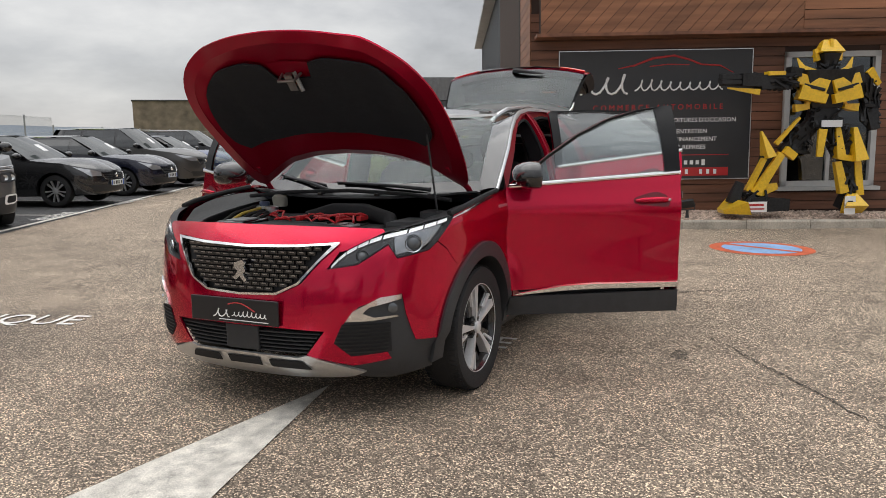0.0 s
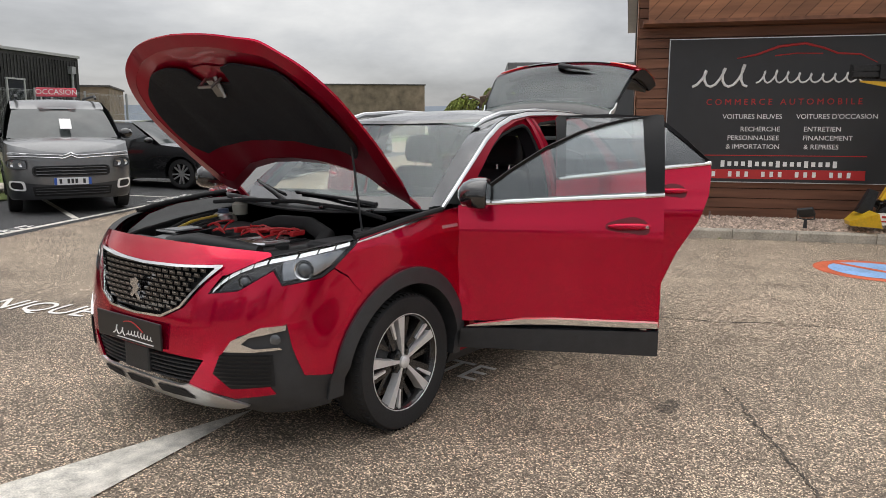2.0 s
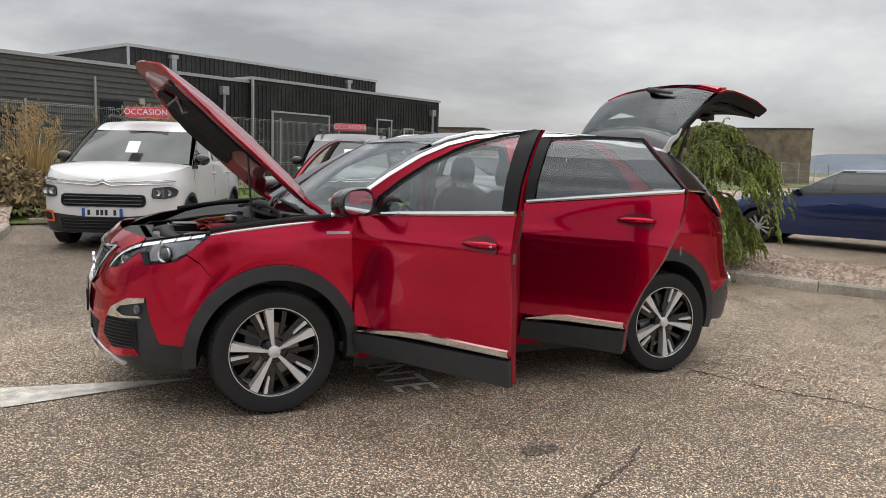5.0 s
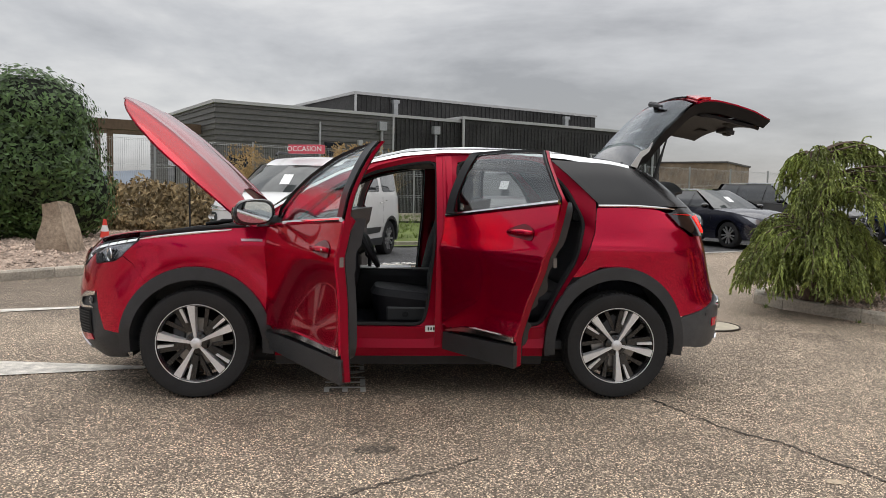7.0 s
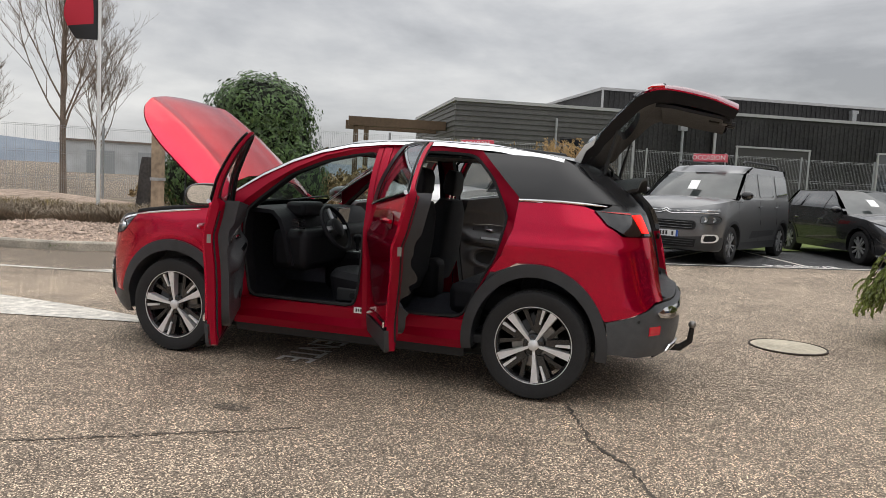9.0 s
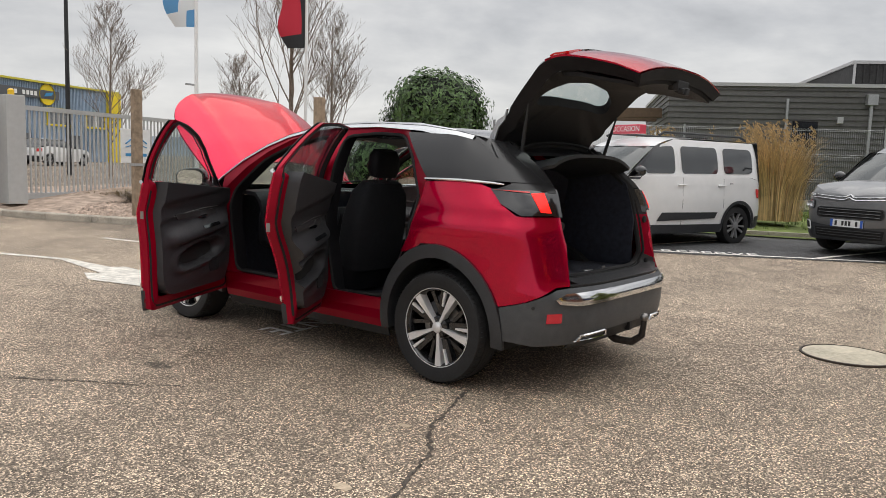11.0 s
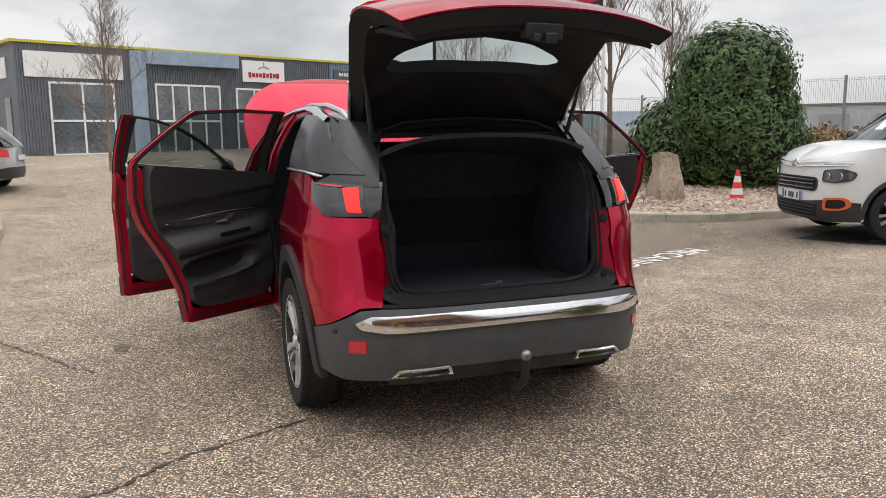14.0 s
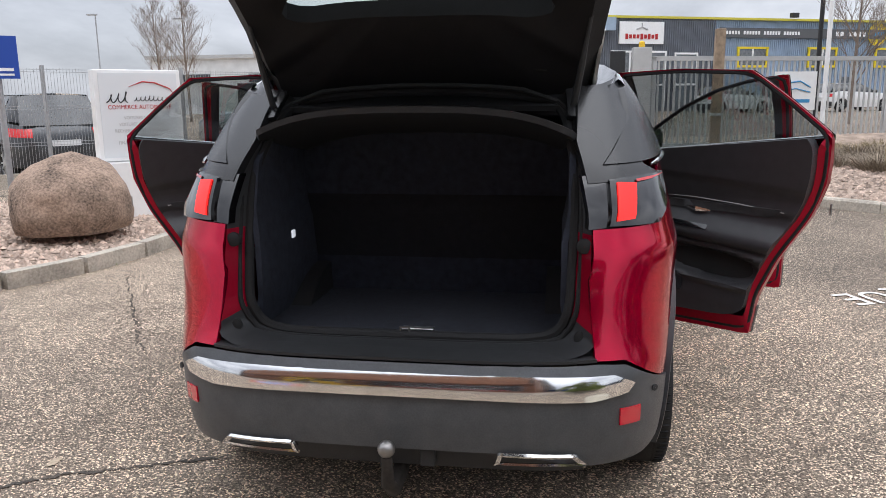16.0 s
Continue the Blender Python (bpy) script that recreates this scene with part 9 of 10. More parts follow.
FL_BLACK = mat("black_flag_cloth", (.03, .03, .033), .8)
FL_RED = mat("red_flag_cloth", (.55, .025, .05), .8)
FL_BLUE = mat("blue_flag_cloth", (.12, .33, .60), .8)
FL_WHITE = mat("white_flag_cloth", (.75, .78, .80), .8)
flag(10.25, -8.16, 7.2, 6.22, [FL_BLACK, FL_RED], "flag", "black and red advertising flag on a white pole")
flag(10.0, -4.95, 7.2, 6.2, [FL_WHITE, FL_BLUE], "flag", "white and blue advertising flag on a white pole")
lampp = thing("street_lamp", "tall dark street lamp", "street lamp")
part("pole", tube([(24.5, -9.15, .1), (24.5, -9.15, 9.5)], [.09, .06], 10), BLACKP, lampp)
part("head", box((24.2, -9.0, 9.5), (.9, .25, .12)), BLACKP, lampp, smooth=False)
for x, y, h in ((60, -38, 8), (75, 40, 10), (78, 52, 11)):
    lp = thing("street_lamp", "far grey street lamp on the skyline", "street lamp")
    part("pole", tube([(x, y, .1), (x, y, h)], .08, 6), GALV, lp)
    part("head", box((x, y + .4, h), (.3, 1.2, .15)), GALV, lp, smooth=False)


# ---- trees and shrubs ----
def bare_tree(x, y, height, seed, name="bare_tree", label="leafless tree with a straight stem and fine side twigs", lean=.0, spread=1.0, z0=.1, depth=4):
    rnd = random.Random(seed)
    root = thing(name, label, "tree", "bare trees")
    trunk, crown = bmesh.new(), bmesh.new()

    def grow(p, d, l, r, lev):
        pts, rad = [p], [r]
        q = p
        k = 4 if lev < 3 else 3
        for i in range(k):
            bend = .13 if lev else .035
            d = (d + Vector((rnd.uniform(-bend, bend), rnd.uniform(-bend, bend), .07 if lev else 0))).normalized()
            q = q + d * l / k
            pts.append(q)
            rad.append(r * (1 - (.62 if lev else .85) * (i + 1) / k))
        add_tube(trunk if lev == 0 else crown, pts, rad, 7 if lev == 0 else (5 if lev < 2 else 3), caps=False)
        if lev >= depth:
            return
        kids = (26, 7, 4, 3, 2)[min(lev, 4)]
        for i in range(kids):
            t = rnd.uniform(.25, 1.0) if lev else .24 + .74 * (i + rnd.random()) / kids
            idx = min(int(t * k), k - 1)
            pp = pts[idx].lerp(pts[idx + 1], t * k - idx)
            a = rnd.uniform(0, math.tau)
            e = rnd.uniform(.50, 1.05) * spread
            side = Vector((math.cos(a), math.sin(a), 0))
            nd = (d * math.cos(e) + side * math.sin(e) + Vector((0, 0, .18))).normalized()
            grow(pp, nd, l * rnd.uniform(.42, .62) if lev else l * rnd.uniform(.30, .42) * (1.15 - .85 * t), max(r * (.40 if lev else .30 * (1.3 - t)), .0042), lev + 1)

    grow(Vector((x, y, z0)), Vector((lean, 0, 1)).normalized(), height * .96, height * .012, 0)
    BARK = mat("grey_bark", (.23, .185, .15), .9, noise_scale=25, noise_amount=.25)
    part("trunk", trunk, BARK, root)
    part("crown", crown, BARK, root)
    return root


bare_tree(19.9, 2.9, 5.4, 3, spread=.9)
bare_tree(13.4, -10.4, 8.0, 8, spread=.8)
bare_tree(22.3, -9.6, 6.2, 12, spread=.85)
bare_tree(15.6, -14.0, 6.0, 21, spread=.8)
bare_tree(18.5, -12.5, 4.6, 34, spread=.8)
bare_tree(44, 26, 8.0, 51, spread=.9, depth=4)
bare_tree(36, 20, 7.0, 57, spread=.9, depth=4)


def leaf_cloud(name, count, sampler, size, material, parent, seed):
    """Many small folded leaves, joined into one crown."""
    rnd = random.Random(seed)
    verts, faces = [], []
    for _ in range(count):
        p, nrm = sampler(rnd)
        t = nrm.cross(Vector((rnd.uniform(-1, 1), rnd.uniform(-1, 1), rnd.uniform(-1, 1)))).normalized()
        nn = (nrm + Vector((rnd.uniform(-.6, .6), rnd.uniform(-.6, .6), rnd.uniform(-.4, .8)))).normalized()
        b = nn.cross(t).normalized()
        s = size * rnd.uniform(.6, 1.3)
        k = len(verts)
        tip = p + t * s * .9 + nn * s * .1
        verts += [tuple(p - t * s * .9), tuple(p + b * s * .38 + nn * s * .12), tuple(tip), tuple(p - b * s * .38 + nn * s * .12)]
        faces += [(k, k + 1, k + 2), (k, k + 2, k + 3)]
    me = bpy.data.meshes.new(name)
    me.from_pydata(verts, [], faces)
    me.materials.append(material)
    ob = new(name, me)
    ob.parent = parent
    return ob


LAUREL = per_island(mat("laurel_leaf", (.060, .112, .028), .55, coat=0, noise_scale=3, noise_amount=.2), .55)
DARKCORE = mat("inner_leaf_shade", (.010, .014, .007), .95)
bush = thing("laurel_bush", "large dense green laurel bush in the gravel bed", "bush")
BLOBS = [((6.5, -8.6, 1.70), (1.15, 1.15, 1.50)), ((7.25, -8.05, 1.15), (1.0, .95, .95)), ((6.1, -8.8, 1.2), (1.0, .95, 1.05)), ((6.45, -8.6, 2.50), (1.10, 1.10, .82))]


def bush_point(rnd):
    c, r = BLOBS[rnd.choice((0, 0, 0, 1, 2, 3))]
    while True:
        v = Vector((rnd.gauss(0, 1), rnd.gauss(0, 1), rnd.gauss(0, 1))).normalized()
        k = (1 + .20 * noise.noise(v * 2.6 + Vector(c)) + .14 * noise.noise(v * 7)) * (1 - .25 * rnd.random() ** 2)
        p = Vector(c) + Vector((v.x * r[0], v.y * r[1], v.z * r[2])) * k
        if p.z > .25:
            return p, v


leaf_cloud("foliage", 40000, bush_point, .060, LAUREL, bush, 4)
# solid dark cores stand in for the shade deep inside the foliage
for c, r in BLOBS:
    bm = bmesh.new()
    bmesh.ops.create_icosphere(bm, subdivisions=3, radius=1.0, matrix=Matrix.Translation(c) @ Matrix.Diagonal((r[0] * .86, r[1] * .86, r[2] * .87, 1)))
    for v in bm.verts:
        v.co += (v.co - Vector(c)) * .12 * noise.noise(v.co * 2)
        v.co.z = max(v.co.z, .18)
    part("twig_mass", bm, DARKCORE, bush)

CON = per_island(mat("conifer_needles", (.30, .36, .085), .6, noise_scale=2, noise_amount=.35), .5)
con = thing("weeping_conifer", "weeping yellow-green conifer hanging over the kerb", "tree")
trunk_base = Vector((-4.88, -2.80, .1))
rnd = random.Random(77)
part("trunk", tube([trunk_base, trunk_base + Vector((.12, .1, .6)), trunk_base + Vector((-.05, .05, 1.2)), trunk_base + Vector((.1, 0, 1.8))], [.13, .10, .08, .05], 9), mat("conifer_bark", (.12, .085, .065), .95, noise_scale=25, noise_amount=.3, bump=.6, bump_scale=60), con)
limbs = bmesh.new()
verts, faces = [], []


def leaflet(p, d, ln, w):
    """One flat scale-leaf from p along d."""
    sd_ = d.cross(Vector((rnd.gauss(0, 1), rnd.gauss(0, 1), rnd.gauss(0, 1)))).normalized() * w
    q = p + d * ln
    b = len(verts)
    verts.extend([tuple(p - sd_), tuple(p + sd_), tuple(q + sd_ * .4), tuple(q - sd_ * .4)])
    faces.append((b, b + 1, b + 2, b + 3))


for clump in range(44):
    ca, ch = rnd.uniform(0, math.tau), rnd.choice((.42, .55, .60, .75, .80, .95, 1.1, 1.3, 1.5, 1.68, 1.80)) + rnd.uniform(-.08, .08)
    cr = rnd.uniform(.60, 1.05) * (.98 + .26 * math.exp(-((ch - 1.25) / .38) ** 2) - .5 * max(0, .75 - ch)) * (1 + .14 * math.sin(2 * ca + 1.0))
    for i in range(8):
        a, h = ca + rnd.gauss(0, .13), ch + rnd.gauss(0, .05)
        reach = cr * rnd.uniform(.65, 1.05)
        start = trunk_base + Vector((0, 0, h * .95))
        dirv = Vector((math.cos(a), math.sin(a), 0))
        tip_h = max(h - rnd.uniform(.25, .75) * reach, .18)
        pts = []
        for k in range(9):
            t = k / 8
            pts.append(start + dirv * reach * math.sin(t * 1.45) + Vector((0, 0, .20 * math.sin(t * 2.6) - (h - tip_h) * t ** 2.2)))
        add_tube(limbs, pts, [.013 * (1 - t / 10) for t in range(9)], 4, caps=False)
        for k in range(2, 9):
            for s in range(4):
                p = pts[k].lerp(pts[k - 1], rnd.random())
                out = (dirv * rnd.uniform(.1, .9) + Vector((rnd.gauss(0, .45), rnd.gauss(0, .45), .15))).normalized()
                q, ln = p, rnd.uniform(.09, .22)
                for m in range(9):
                    out = (out + Vector((0, 0, -.28))).normalized()
                    q = q + out * ln / 9
                    for e in range(3):
                        leaflet(q, (out + Vector((rnd.gauss(0, .32), rnd.gauss(0, .32), rnd.gauss(-.2, .2)))).normalized(), rnd.uniform(.022, .042), rnd.uniform(.006, .010))
part("branchwork", limbs, mat("conifer_bark", (.12, .085, .065), .95), con)
me = bpy.data.meshes.new("needles")
me.from_pydata(verts, [], faces)
me.materials.append(CON)
nd = new("needles", me)
nd.parent = con


def blades(name, label, category, places, material, seed, width=.012, kind="stuff"):
    """Curved thin blades: (x, y, z, height, spread, count)."""
    rnd = random.Random(seed)
    verts, faces = [], []
    for x, y, z, h, sp, n in places:
        for _ in range(n):
            a, rr = rnd.uniform(0, math.tau), sp * rnd.random() ** .6
            p = Vector((x + rr * .5 * math.cos(a), y + rr * .5 * math.sin(a), z))
            d = Vector((math.cos(a), math.sin(a), 0))
            hh, out = h * rnd.uniform(.6, 1.1), sp * rnd.uniform(.1, .7)
            s = Vector((-d.y, d.x, 0)) * width * rnd.uniform(.6, 1.3)
            prev = None
            for k in range(5):
                t = k / 4
                q = p + d * out * t ** 2 + Vector((0, 0, hh * (t - .28 * t ** 3)))
                w = s * (1 - .85 * t)
                b = len(verts)
                verts += [tuple(q - w), tuple(q + w)]
                if prev is not None:
                    faces.append((prev, prev + 1, b + 1, b))
                prev = b
    me = bpy.data.meshes.new(name)
    me.from_pydata(verts, [], faces)
    me.materials.append(material)
    return tagged(new(name, me), label, category, kind=kind)


REED = per_island(mat("dry_reed", (.50, .35, .17), .85, noise_scale=4, noise_amount=.2), .35)
BROWN = per_island(mat("dry_shrub_twigs", (.29, .215, .115), .9, noise_scale=4, noise_amount=.3), .5)
GREYTW = per_island(mat("grey_lavender", (.25, .205, .155), .9, noise_scale=4, noise_amount=.3), .4)
GRASSB = per_island(mat("grass_blades", (.15, .21, .045), .8), .45)
blades("ornamental_reeds", "tall dry golden ornamental grass by the fence", "grass", [(.60, -13.3, .35, 2.4, 1.2, 1300), (1.1, -13.6, .35, 2.25, 1.1, 900), (3.4, -13.6, .4, 1.9, 1.0, 500)], REED, 6, .009)
rnd = random.Random(9)
verts, faces = [], []
for i in range(160):
    cx_, cy_ = rnd.choice(((.55, -13.3), (1.1, -13.6), (3.4, -13.6)))
    p = Vector((cx_ + rnd.gauss(0, .30), cy_ + rnd.gauss(0, .28), rnd.uniform(1.6, 2.35)))
    for k in range(16):
        q = p + Vector((rnd.gauss(0, .035), rnd.gauss(0, .035), rnd.uniform(-.18, .18)))
        s = .022
        b = len(verts)
        verts += [tuple(q + Vector((-s, 0, 0))), tuple(q + Vector((s, .01, .02))), tuple(q + Vector((.01, .01, s * 2.4)))]
        faces.append((b, b + 1, b + 2))
me = bpy.data.meshes.new("reed_plumes")
me.from_pydata(verts, [], faces)
me.materials.append(REED)
tagged(new("reed_plumes", me), "fluffy golden plumes of the dry grass", "grass", kind="stuff")
SHRUBS = [((4.3, -11.2, .72), (1.15, .85, .72)), ((5.5, -11.7, .75), (1.1, .85, .75)), ((3.3, -10.9, .55), (.9, .7, .5)), ((4.9, -10.7, .5), (1.0, .6, .45)), ((7.4, -12.0, .8), (1.1, .9, .7)), ((8.8, -11.4, .75), (1.0, .9, .65)), ((9.8, -10.2, .7), (.9, .8, .55))]
for spot_, size_ in SHRUBS:
    def twig_point(rnd, c=spot_, r=size_):
        v = Vector((rnd.gauss(0, 1), rnd.gauss(0, 1), abs(rnd.gauss(0, 1)) - .35)).normalized()
        k = (1 + .35 * noise.noise(v * 3 + Vector(c))) * rnd.uniform(.45, 1.0) ** .5
        p = Vector(c) + Vector((v.x * r[0], v.y * r[1], v.z * r[2])) * k
        p.z = max(p.z, .25)
        return p, Vector((v.x * .4 + rnd.gauss(0, .5), v.y * .4 + rnd.gauss(0, .5), .25)).normalized()

    shrub = thing("dry_shrub", "brown-olive dormant shrub behind the gravel bed", "shrub", "dormant shrubs")
    leaf_cloud("twig_crown", 3600, twig_point, .075, BROWN, shrub, int(spot_[0] * 10))
    part("stem", tube([(spot_[0], spot_[1], .12), (spot_[0] + .1, spot_[1], spot_[2])], [.05, .02], 6), mat("conifer_bark", (.12, .085, .065), .95), shrub)
lav = random.Random(21)
COVER = per_island(mat("creeping_cover", (.150, .110, .038), .9, noise_scale=4, noise_amount=.3), .5)
blades("ground_cover", "brown-green creeping shrubs before the fence", "shrub", [(8.2 + .45 * (k % 12) + lav.uniform(-.2, .2) + .4 * (k // 12), -6.2 + .2 * (k % 12) - .85 * (k // 12) + lav.uniform(-.2, .2), .2, lav.uniform(.30, .5), .8, 260) for k in range(48)], COVER, 13, .014)
blades("lavender", "grey dormant lavender clumps", "shrub", [(6.6 + .42 * k + lav.uniform(-.15, .15), -5.75 + .19 * k + lav.uniform(-.35, .25), .2, lav.uniform(.42, .60), .75, 620) for k in range(11)] + [(7.1 + .5 * k, -6.5 + .22 * k, .2, .6, .6, 420) for k in range(6)], GREYTW, 8, .007)
pl = []
rnd = random.Random(10)
for i in range(900):
    t, o_ = rnd.random(), rnd.random()
    p = Vector((3.0, -10.1)).lerp(Vector((-6.5, -16.4)), t) + Vector((.47, -.882)) * (.3 + 4.5 * o_)
    pl.append((p.x, p.y, .2 + .42 * o_, .14, .12, 7))
for i in range(260):
    pl.append((rnd.uniform(6.2, 12), rnd.uniform(-4.4, -3.0) + .25 * 0, .14, .07, .1, 5))
blades("grass_tufts", "short green grass tufts on the verge", "grass", pl, GRASSB, 11, .006)
blades("weeds", "small weeds along the kerb foot", "weeds", [(-4.95, -2.05, .02, .07, .06, 14), (-4.4, -3.0, .03, .08, .07, 16), (2.0, 3.58, -.04, .05, .05, 12), (1.2, 3.9, -.04, .05, .05, 10), (-6.2, .1, -.01, .05, .05, 10)], GRASSB, 12, .005)


def rock(name, label, c, r, seed, material, squash=1.0, sub=4, rough=.22):
    bm = bmesh.new()
    bmesh.ops.create_icosphere(bm, subdivisions=sub, radius=1.0)
    o_ = Vector((seed * 3.1, seed, 0))
    for v in bm.verts:
        k = 1 + rough * noise.noise(v.co * 1.1 + o_) + rough * .35 * noise.noise(v.co * 3.3 + o_) + rough * .12 * noise.noise(v.co * 9 + o_)
        v.co = Vector((v.co.x * r[0], v.co.y * r[1], v.co.z * r[2])) * k + Vector(c)
        v.co.z = max(v.co.z, c[2] - r[2] * .45)
    return solo(name, bm, material, label, "rock")


BOULDER = mat("reddish_granite", (.30, .215, .16), .9, noise_scale=45, noise_amount=.4, bump=1.0, bump_scale=55)
SAND = mat("sandstone", (.30, .235, .175), .9, noise_scale=20, noise_amount=.3, bump=.8, bump_scale=40)
rock("boulder", "large rounded reddish granite boulder on gravel", (2.62, 4.40, .42), (.62, .55, .52), 2, BOULDER, rough=.16)
# standing stones
bm = prism([(-.30, -.20), (.26, -.24), (.34, .14), (-.22, .26)], 0, .92, Matrix.Translation((4.85, -6.05, .12)), top=[(-.02, -.14), (.24, -.14), (.26, .12), (.02, .16)])
bmesh.ops.subdivide_edges(bm, edges=bm.edges[:], cuts=5, use_grid_fill=True)
for v in bm.verts:
    v.co += Vector((noise.noise(v.co * 3), noise.noise(v.co * 3 + Vector((9, 0, 0))), noise.noise(v.co * 3 + Vector((0, 9, 0))))) * .07
solo("standing_stone", bm, SAND, "upright brown sandstone block in the gravel", "rock")
bm = prism([(-.22, -.14), (.22, -.16), (.25, .12), (-.20, .15)], 0, 1.35, Matrix.Translation((9.4, -8.7, .2)), top=[(-.10, -.08), (.10, -.08), (.10, .06), (-.08, .08)])
bmesh.ops.subdivide_edges(bm, edges=bm.edges[:], cuts=5, use_grid_fill=True)
for v in bm.verts:
    v.co += Vector((noise.noise(v.co * 3), noise.noise(v.co * 3 + Vector((9, 0, 0))), 0)) * .06
solo("slate_menhir", bm, mat("dark_slate", (.06, .052, .048), .8, noise_scale=15, noise_amount=.3, bump=.6, bump_scale=40), "tall dark slate stone standing in the shrubs", "rock")

# traffic cone
cone = thing("traffic_cone", "red and white striped traffic cone on gravel", "traffic cone", m=Matrix.Translation((4.72, -7.30, .24)))
CR, CW_ = mat("cone_red", (.72, .05, .03), .5), mat("cone_white", (.75, .75, .74), .5)
part("base", box((0, 0, .02), (.34, .34, .04)), CR, cone, smooth=False, bevel=.01)
for i, m_ in enumerate((CR, CW_, CR, CW_, CR)):
    z0, z1 = .04 + i * .10, .04 + (i + 1) * .10
    rr = lambda z: .125 - .19 * z
    part("band", lathe([(rr(z0), z0), (rr(z1), z1)] + ([(.001, z1)] if i == 4 else []), 24, "z"), m_, cone)

# island sign
ISM = Matrix.Translation((4.28, 4.52, 0)) @ Matrix.Rotation(math.atan2(-.69, .73), 4, "Z")
isg = thing("dealer_sign", "white free-standing dealer sign on a white plinth", "sign")
part("plinth", fin(box((0, .05, .42), (1.62, .42, .66)), ISM), WHITE, isg, smooth=False, bevel=.01)
part("panel", fin(box((-.02, .05, 1.29), (1.00, .20, 1.06)), ISM), WHITE, isg, smooth=False, bevel=.012)
part("face", fin(box((-.02, -.055, 1.29), (.90, .012, .98)), ISM), mat("sign_face_white", (.74, .76, .77), .35), isg, smooth=False)
part("swoosh", fin(tube([(-.14, -.066, 1.62), (.02, -.066, 1.68), (.16, -.066, 1.67), (.34, -.066, 1.60), (.39, -.066, 1.53)], [.003, .008, .009, .007, .002], 5), ISM), RED_PRINT, isg)
part("name_mark", fin(join(tube([(-.40 + a, -.064, 1.44 + b) for a, b in squiggle(.24, .14, 3, .9)], .007, 5), tube([(-.09 + a, -.064, 1.455 + b) for a, b in squiggle(.40, .065, 8, .35)], .005, 5)), ISM), BLACKP, isg)


def isl_text(body, size, z, material):
    bm = text_mesh(body, size, .001)
    bmesh.ops.transform(bm, matrix=ISM @ Matrix(((.86, 0, 0, -.02), (0, 0, -1, -.064), (0, 1, 0, z), (0, 0, 0, 1))), verts=bm.verts[:])
    part("lettering", bm, material, isg, smooth=False)


isl_text("COMMERCE AUTOMOBILE", .072, 1.385, RED_PRINT)
for b_, z_ in (("VOITURES NEUVES", 1.26), ("VOITURES D'OCCASION", 1.185), ("RECHERCHE PERSONNALISEE", 1.11), ("& IMPORTATION", 1.05), ("FINANCEMENT & REPRISES", .97)):
    isl_text(b_, .055, z_, GREYSTEEL)
ps = thing("parking_sign", "blue parking sign on a steel pole", "sign")
part("pole", tube([(2.75, 5.15, .1), (2.75, 5.15, 2.15)], .03, 10), GALV, ps)
PM = Matrix.Translation((2.73, 5.12, 1.9)) @ Matrix.Rotation(math.atan2(-.69, .73), 4, "Z")
part("plate", fin(box((0, -.03, 0), (.36, .012, .42)), PM), mat("sign_deep_blue", (.02, .07, .38), .4), ps, smooth=False)
bm = text_mesh("P", .26, .001)
bmesh.ops.transform(bm, matrix=PM @ Matrix(((1, 0, 0, -.06), (0, 0, -1, -.038), (0, 1, 0, .06), (0, 0, 0, 1))), verts=bm.verts[:])
part("letter", bm, WHITE, ps, smooth=False)
part("bars", fin(join(box((0, -.038, -.12), (.26, .004, .03)), box((0, -.038, -.17), (.26, .004, .02))), PM), WHITE, ps, smooth=False)

# ---- robot sculpture: one plain mesh of plates and bars ----
ST = Matrix.Translation((-8.10, 2.80, .16)) @ Matrix(((FD_.x, -FN_.x, 0, 0), (FD_.y, -FN_.y, 0, 0), (0, 0, 1, 0), (0, 0, 0, 1)))
bm = bmesh.new()


def bar(a, b, w0, w1, idx, depth=None):
    a, b = Vector(a), Vector(b)
    d = (b - a).normalized()
    s = d.cross(Vector((0, 1, 0)))
    s = s.normalized() if s.length > .1 else Vector((1, 0, 0))
    t = s.cross(d)
    dp = depth or (w0 * .8)
    ra = [bm.verts.new(a + s * x * w0 + t * y * dp) for x, y in ((-1, -1), (1, -1), (1, 1), (-1, 1))]
    rb = [bm.verts.new(b + s * x * w1 + t * y * dp * w1 / w0) for x, y in ((-1, -1), (1, -1), (1, 1), (-1, 1))]
    for i in range(4):
        bm.faces.new((ra[i], ra[(i + 1) % 4], rb[(i + 1) % 4], rb[i])).material_index = idx
    bm.faces.new(ra[::-1]).material_index = idx
    bm.faces.new(rb).material_index = idx


rr = random.Random(31)


def scrap(c, size, n, w=.018):
    """A tangle of black rods and blocks in a box round c."""
    for _ in range(n):
        a = Vector([c[i] + rr.uniform(-.5, .5) * size[i] for i in range(3)])
        b = Vector([c[i] + rr.uniform(-.5, .5) * size[i] for i in range(3)])
        if (b - a).length > .04:
            ww = w * rr.uniform(.5, 1.5)
            bar(a, b, ww, ww * rr.uniform(.6, 1.1), 1)


# head
bar((.02, -.02, 2.18), (.02, -.04, 2.42), .08, .13, 1, .11)
bar((.02, -.06, 2.40), (.02, -.02, 2.60), .19, .09, 0, .15)
bar((.02, -.12, 2.44), (.02, -.12, 2.62), .03, .02, 0, .05)
for s in (-1, 1):
    bar((.02 + s * .16, -.05, 2.30), (.02 + s * .19, -.03, 2.48), .03, .02, 0, .06)
    bar((.02 + s * .05, -.16, 2.24), (.02 + s * .07, -.16, 2.36), .025, .03, 1, .02)
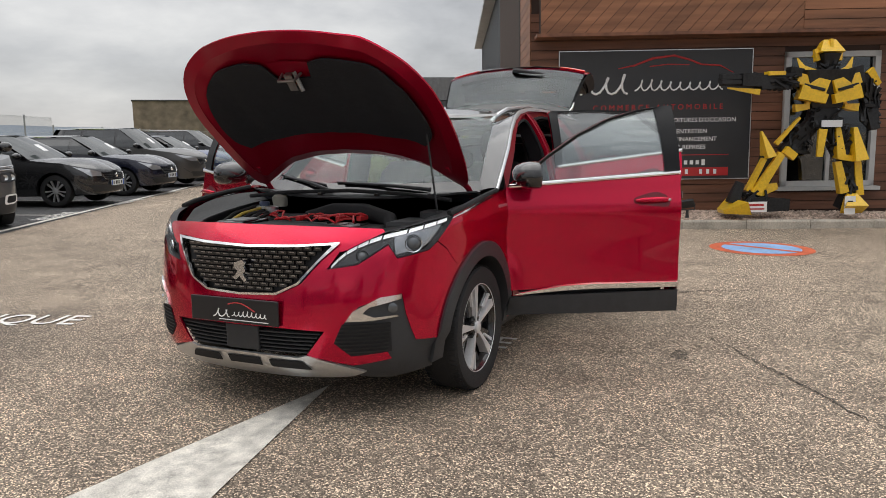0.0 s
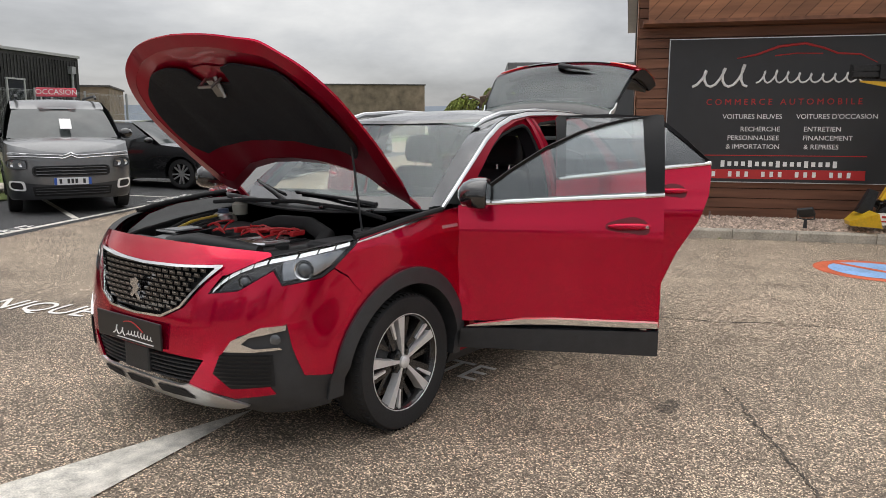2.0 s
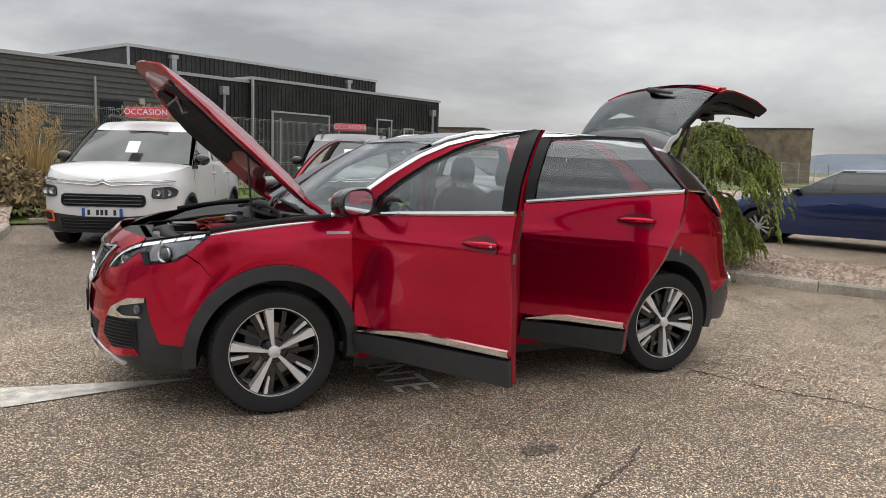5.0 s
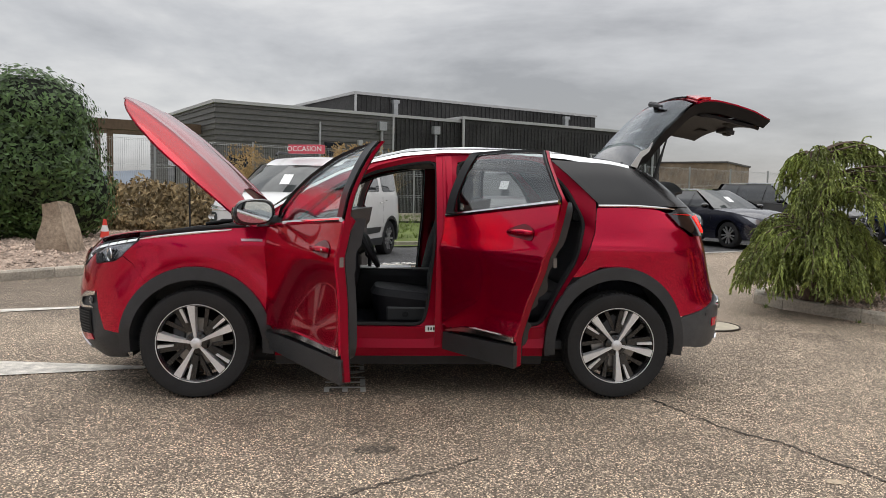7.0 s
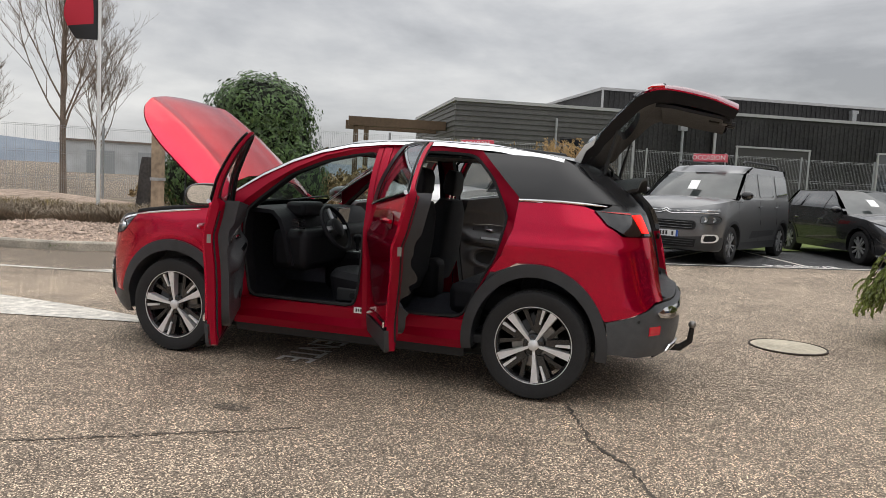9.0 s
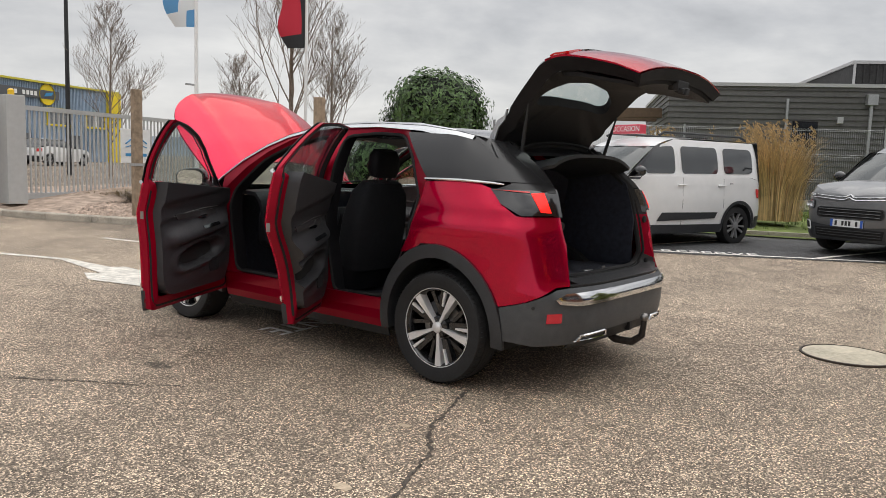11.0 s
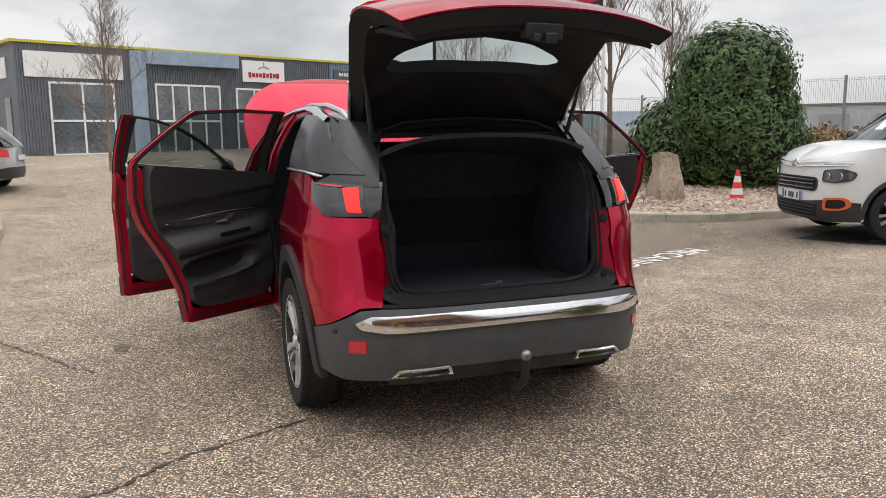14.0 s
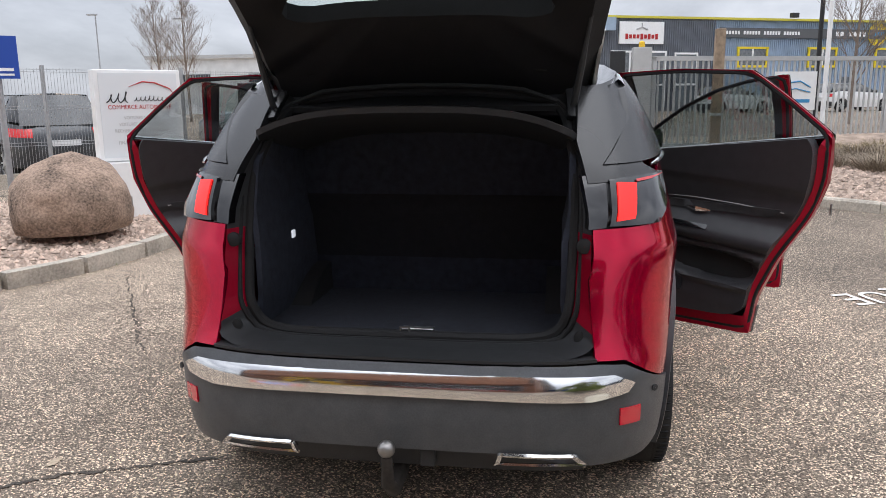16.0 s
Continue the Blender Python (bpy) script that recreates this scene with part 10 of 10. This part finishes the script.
scrap((.02, -.10, 2.25), (.20, .12, .16), 16, .012)
# chest
bar((0, 0, 1.60), (0, 0, 2.16), .22, .36, 1, .16)
scrap((0, -.12, 2.10), (.50, .2, .34), 34)
for s in (-1, 1):
    bar((s * .04, -.20, 1.90), (s * .46, -.14, 2.04), .10, .08, 0, .07)
    bar((s * .05, -.20, 1.72), (s * .44, -.15, 1.84), .07, .11, 0, .08)
    bar((s * .10, -.275, 1.86), (s * .40, -.235, 1.93), .018, .03, 1, .02)
    bar((s * .16, -.15, 2.08), (s * .36, -.05, 2.22), .07, .03, 0, .03)
    bar((s * .24, -.12, 1.92), (s * .22, -.10, 2.16), .04, .03, 0, .04)
    bar((s * .28, -.08, 2.06), (s * .42, .0, 2.36), .08, .01, 0, .02)
    bar((s * .36, 0, 2.06), (s * .56, 0, 2.10), .13, .13, 1)
    bar((s * .25, -.10, 1.62), (s * .46, -.06, 1.60), .035, .06, 0, .06)
    bar((s * .26, -.10, 1.72), (s * .30, -.10, 1.60), .03, .03, 0, .04)
# waist
bar((0, 0, 1.30), (0, 0, 1.66), .20, .16, 1)
scrap((0, -.06, 1.44), (.50, .28, .34), 40)
bar((-.09, -.20, 1.36), (.22, -.20, 1.36), .052, .052, 2, .010)
bar((-.05, -.16, 1.28), (-.09, -.18, .86), .065, .045, 0, .03)
# pointing arm with its barrels
bar((-.46, -.02, 2.02), (-1.10, -.26, 1.98), .10, .11, 1)
scrap((-.85, -.16, 2.0), (.85, .26, .26), 46)
for k in range(5):
    a = k * math.tau / 5
    bar((-1.05, -.26 + .05 * math.cos(a), 2.02 + .06 * math.sin(a)), (-1.74, -.50 + .05 * math.cos(a), 2.02 + .06 * math.sin(a)), .030, .034, 1)
bar((-1.10, -.28, 2.02), (-1.42, -.40, 2.02), .10, .09, 1)
bar((-1.10, -.32, 1.84), (-1.62, -.46, 1.90), .045, .01, 0, .03)
bar((-.70, -.20, 2.12), (-.98, -.28, 2.11), .03, .03, 0, .06)
# hanging arm
bar((.54, 0, 2.08), (.72, .05, 1.70), .11, .09, 1)
bar((.72, .05, 1.72), (.78, -.05, 1.26), .10, .07, 1)
scrap((.72, 0, 1.66), (.28, .24, .80), 40)
bar((.64, -.08, 2.16), (.82, -.04, 1.94), .06, .04, 0, .03)
# leg out to the side
bar((-.16, 0, 1.34), (-.56, 0, .92), .11, .10, 1)
scrap((-.36, -.04, 1.12), (.42, .26, .46), 40)
bar((-.38, -.10, 1.46), (-.72, -.08, 1.06), .020, .030, 0, .03)
bar((-.94, -.06, 1.26), (-.82, -.08, .86), .012, .07, 0, .03)
bar((-.60, -.14, .98), (-.44, -.12, .86), .06, .06, 0, .05)
bar((-.64, -.12, .92), (-1.02, -.12, .30), .055, .075, 0, .05)
bar((-.88, -.06, .84), (-1.12, -.06, .34), .035, .040, 0, .05)
bar((-.76, 0, .88), (-.92, 0, .34), .13, .10, 1)
bar((-.98, -.04, .34), (-.66, -.04, .42), .10, .05, 0, .10)
bar((-1.36, -.10, .16), (-1.24, -.08, .48), .09, .06, 1)
bar((-1.12, -.06, .14), (-.48, .02, .12), .12, .09, 1, .16)
scrap((-1.02, -.08, .24), (.46, .3, .30), 24)
bar((-1.54, -.12, .04), (-1.26, -.12, .12), .03, .10, 0, .14)
# standing leg
bar((.16, 0, 1.34), (.36, 0, .88), .11, .10, 1)
scrap((.26, -.04, 1.10), (.30, .26, .50), 34)
bar((.20, -.10, 1.30), (.26, -.10, .84), .035, .07, 0, .04)
bar((.44, -.12, 1.30), (.52, -.12, .80), .03, .10, 0, .05)
bar((.22, -.12, .86), (.46, -.12, .82), .045, .045, 0, .06)
bar((.22, -.10, .78), (.34, -.10, .30), .05, .07, 0, .05)
bar((.54, -.06, .78), (.60, -.06, .26), .05, .06, 0, .05)
bar((.40, 0, .86), (.46, 0, .20), .10, .10, 1)
scrap((.44, -.08, .50), (.24, .2, .55), 22)
bar((.46, -.24, .05), (.46, -.10, .26), .17, .08, 0, .12)
bar((.46, .05, .06), (.46, .02, .24), .14, .10, 1)
bmesh.ops.transform(bm, matrix=ST, verts=bm.verts[:])
solo("robot_sculpture", bm, [YELLOW, mat("black_scrap_metal", (.022, .022, .023), .5, .5, noise_scale=30, noise_amount=.3), PLATEW], "yellow and black scrap metal robot statue", "statue", smooth=False, bevel=.012)
spot = thing("spotlight", "small black ground floodlight in the gravel", "lamp")
head = part("head", box((0, 0, 0), (.05, .21, .14), Matrix.Translation((-7.05, .98, .335)) @ Matrix.Rotation(radians(35), 4, "Y") @ Matrix.Rotation(radians(12), 4, "X")), BLACKP, spot, smooth=False, bevel=.012)
part("lamp_pane", box((-.028, 0, 0), (.004, .17, .10), Matrix.Translation((-7.05, .98, .335)) @ Matrix.Rotation(radians(35), 4, "Y") @ Matrix.Rotation(radians(12), 4, "X")), DARKGLASS, head, smooth=False)
part("bracket", tube([(-7.05, .87, .335), (-7.05, .87, .25), (-7.05, .98, .235), (-7.05, 1.09, .25), (-7.05, 1.09, .335)], .009, 6), BLACKP, spot)
part("foot", tube([(-7.05, .98, .12), (-7.05, .98, .24)], [.03, .018], 8), BLACKP, spot)
for x, y, c in ((-7.35, 1.95, RED_PRINT), (-8.0, 3.25, BLACKP)):
    wsg = thing("warning_plate", "small white warning plate stuck in the gravel", "sign")
    Mx = Matrix.Translation((x, y, .28)) @ Matrix(((FD_.x, -FN_.x, 0, 0), (FD_.y, -FN_.y, 0, 0), (0, 0, 1, 0), (0, 0, 0, 1)))
    part("plate", fin(box((0, 0, 0), (.32, .015, .16) if c is RED_PRINT else (.16, .015, .28)), Mx), WHITE, wsg, smooth=False)
    part("bars", fin(join(box((0, -.01, .03), (.22, .004, .03) if c is RED_PRINT else (.08, .004, .08)), box((0, -.01, -.03), (.24, .004, .02) if c is RED_PRINT else (.1, .004, .02))), Mx), c, wsg, smooth=False)
parked("suv", C_DARK, 10.3, 10.6, (.60, .80), "dark grey car parked behind the mesh fence", ())
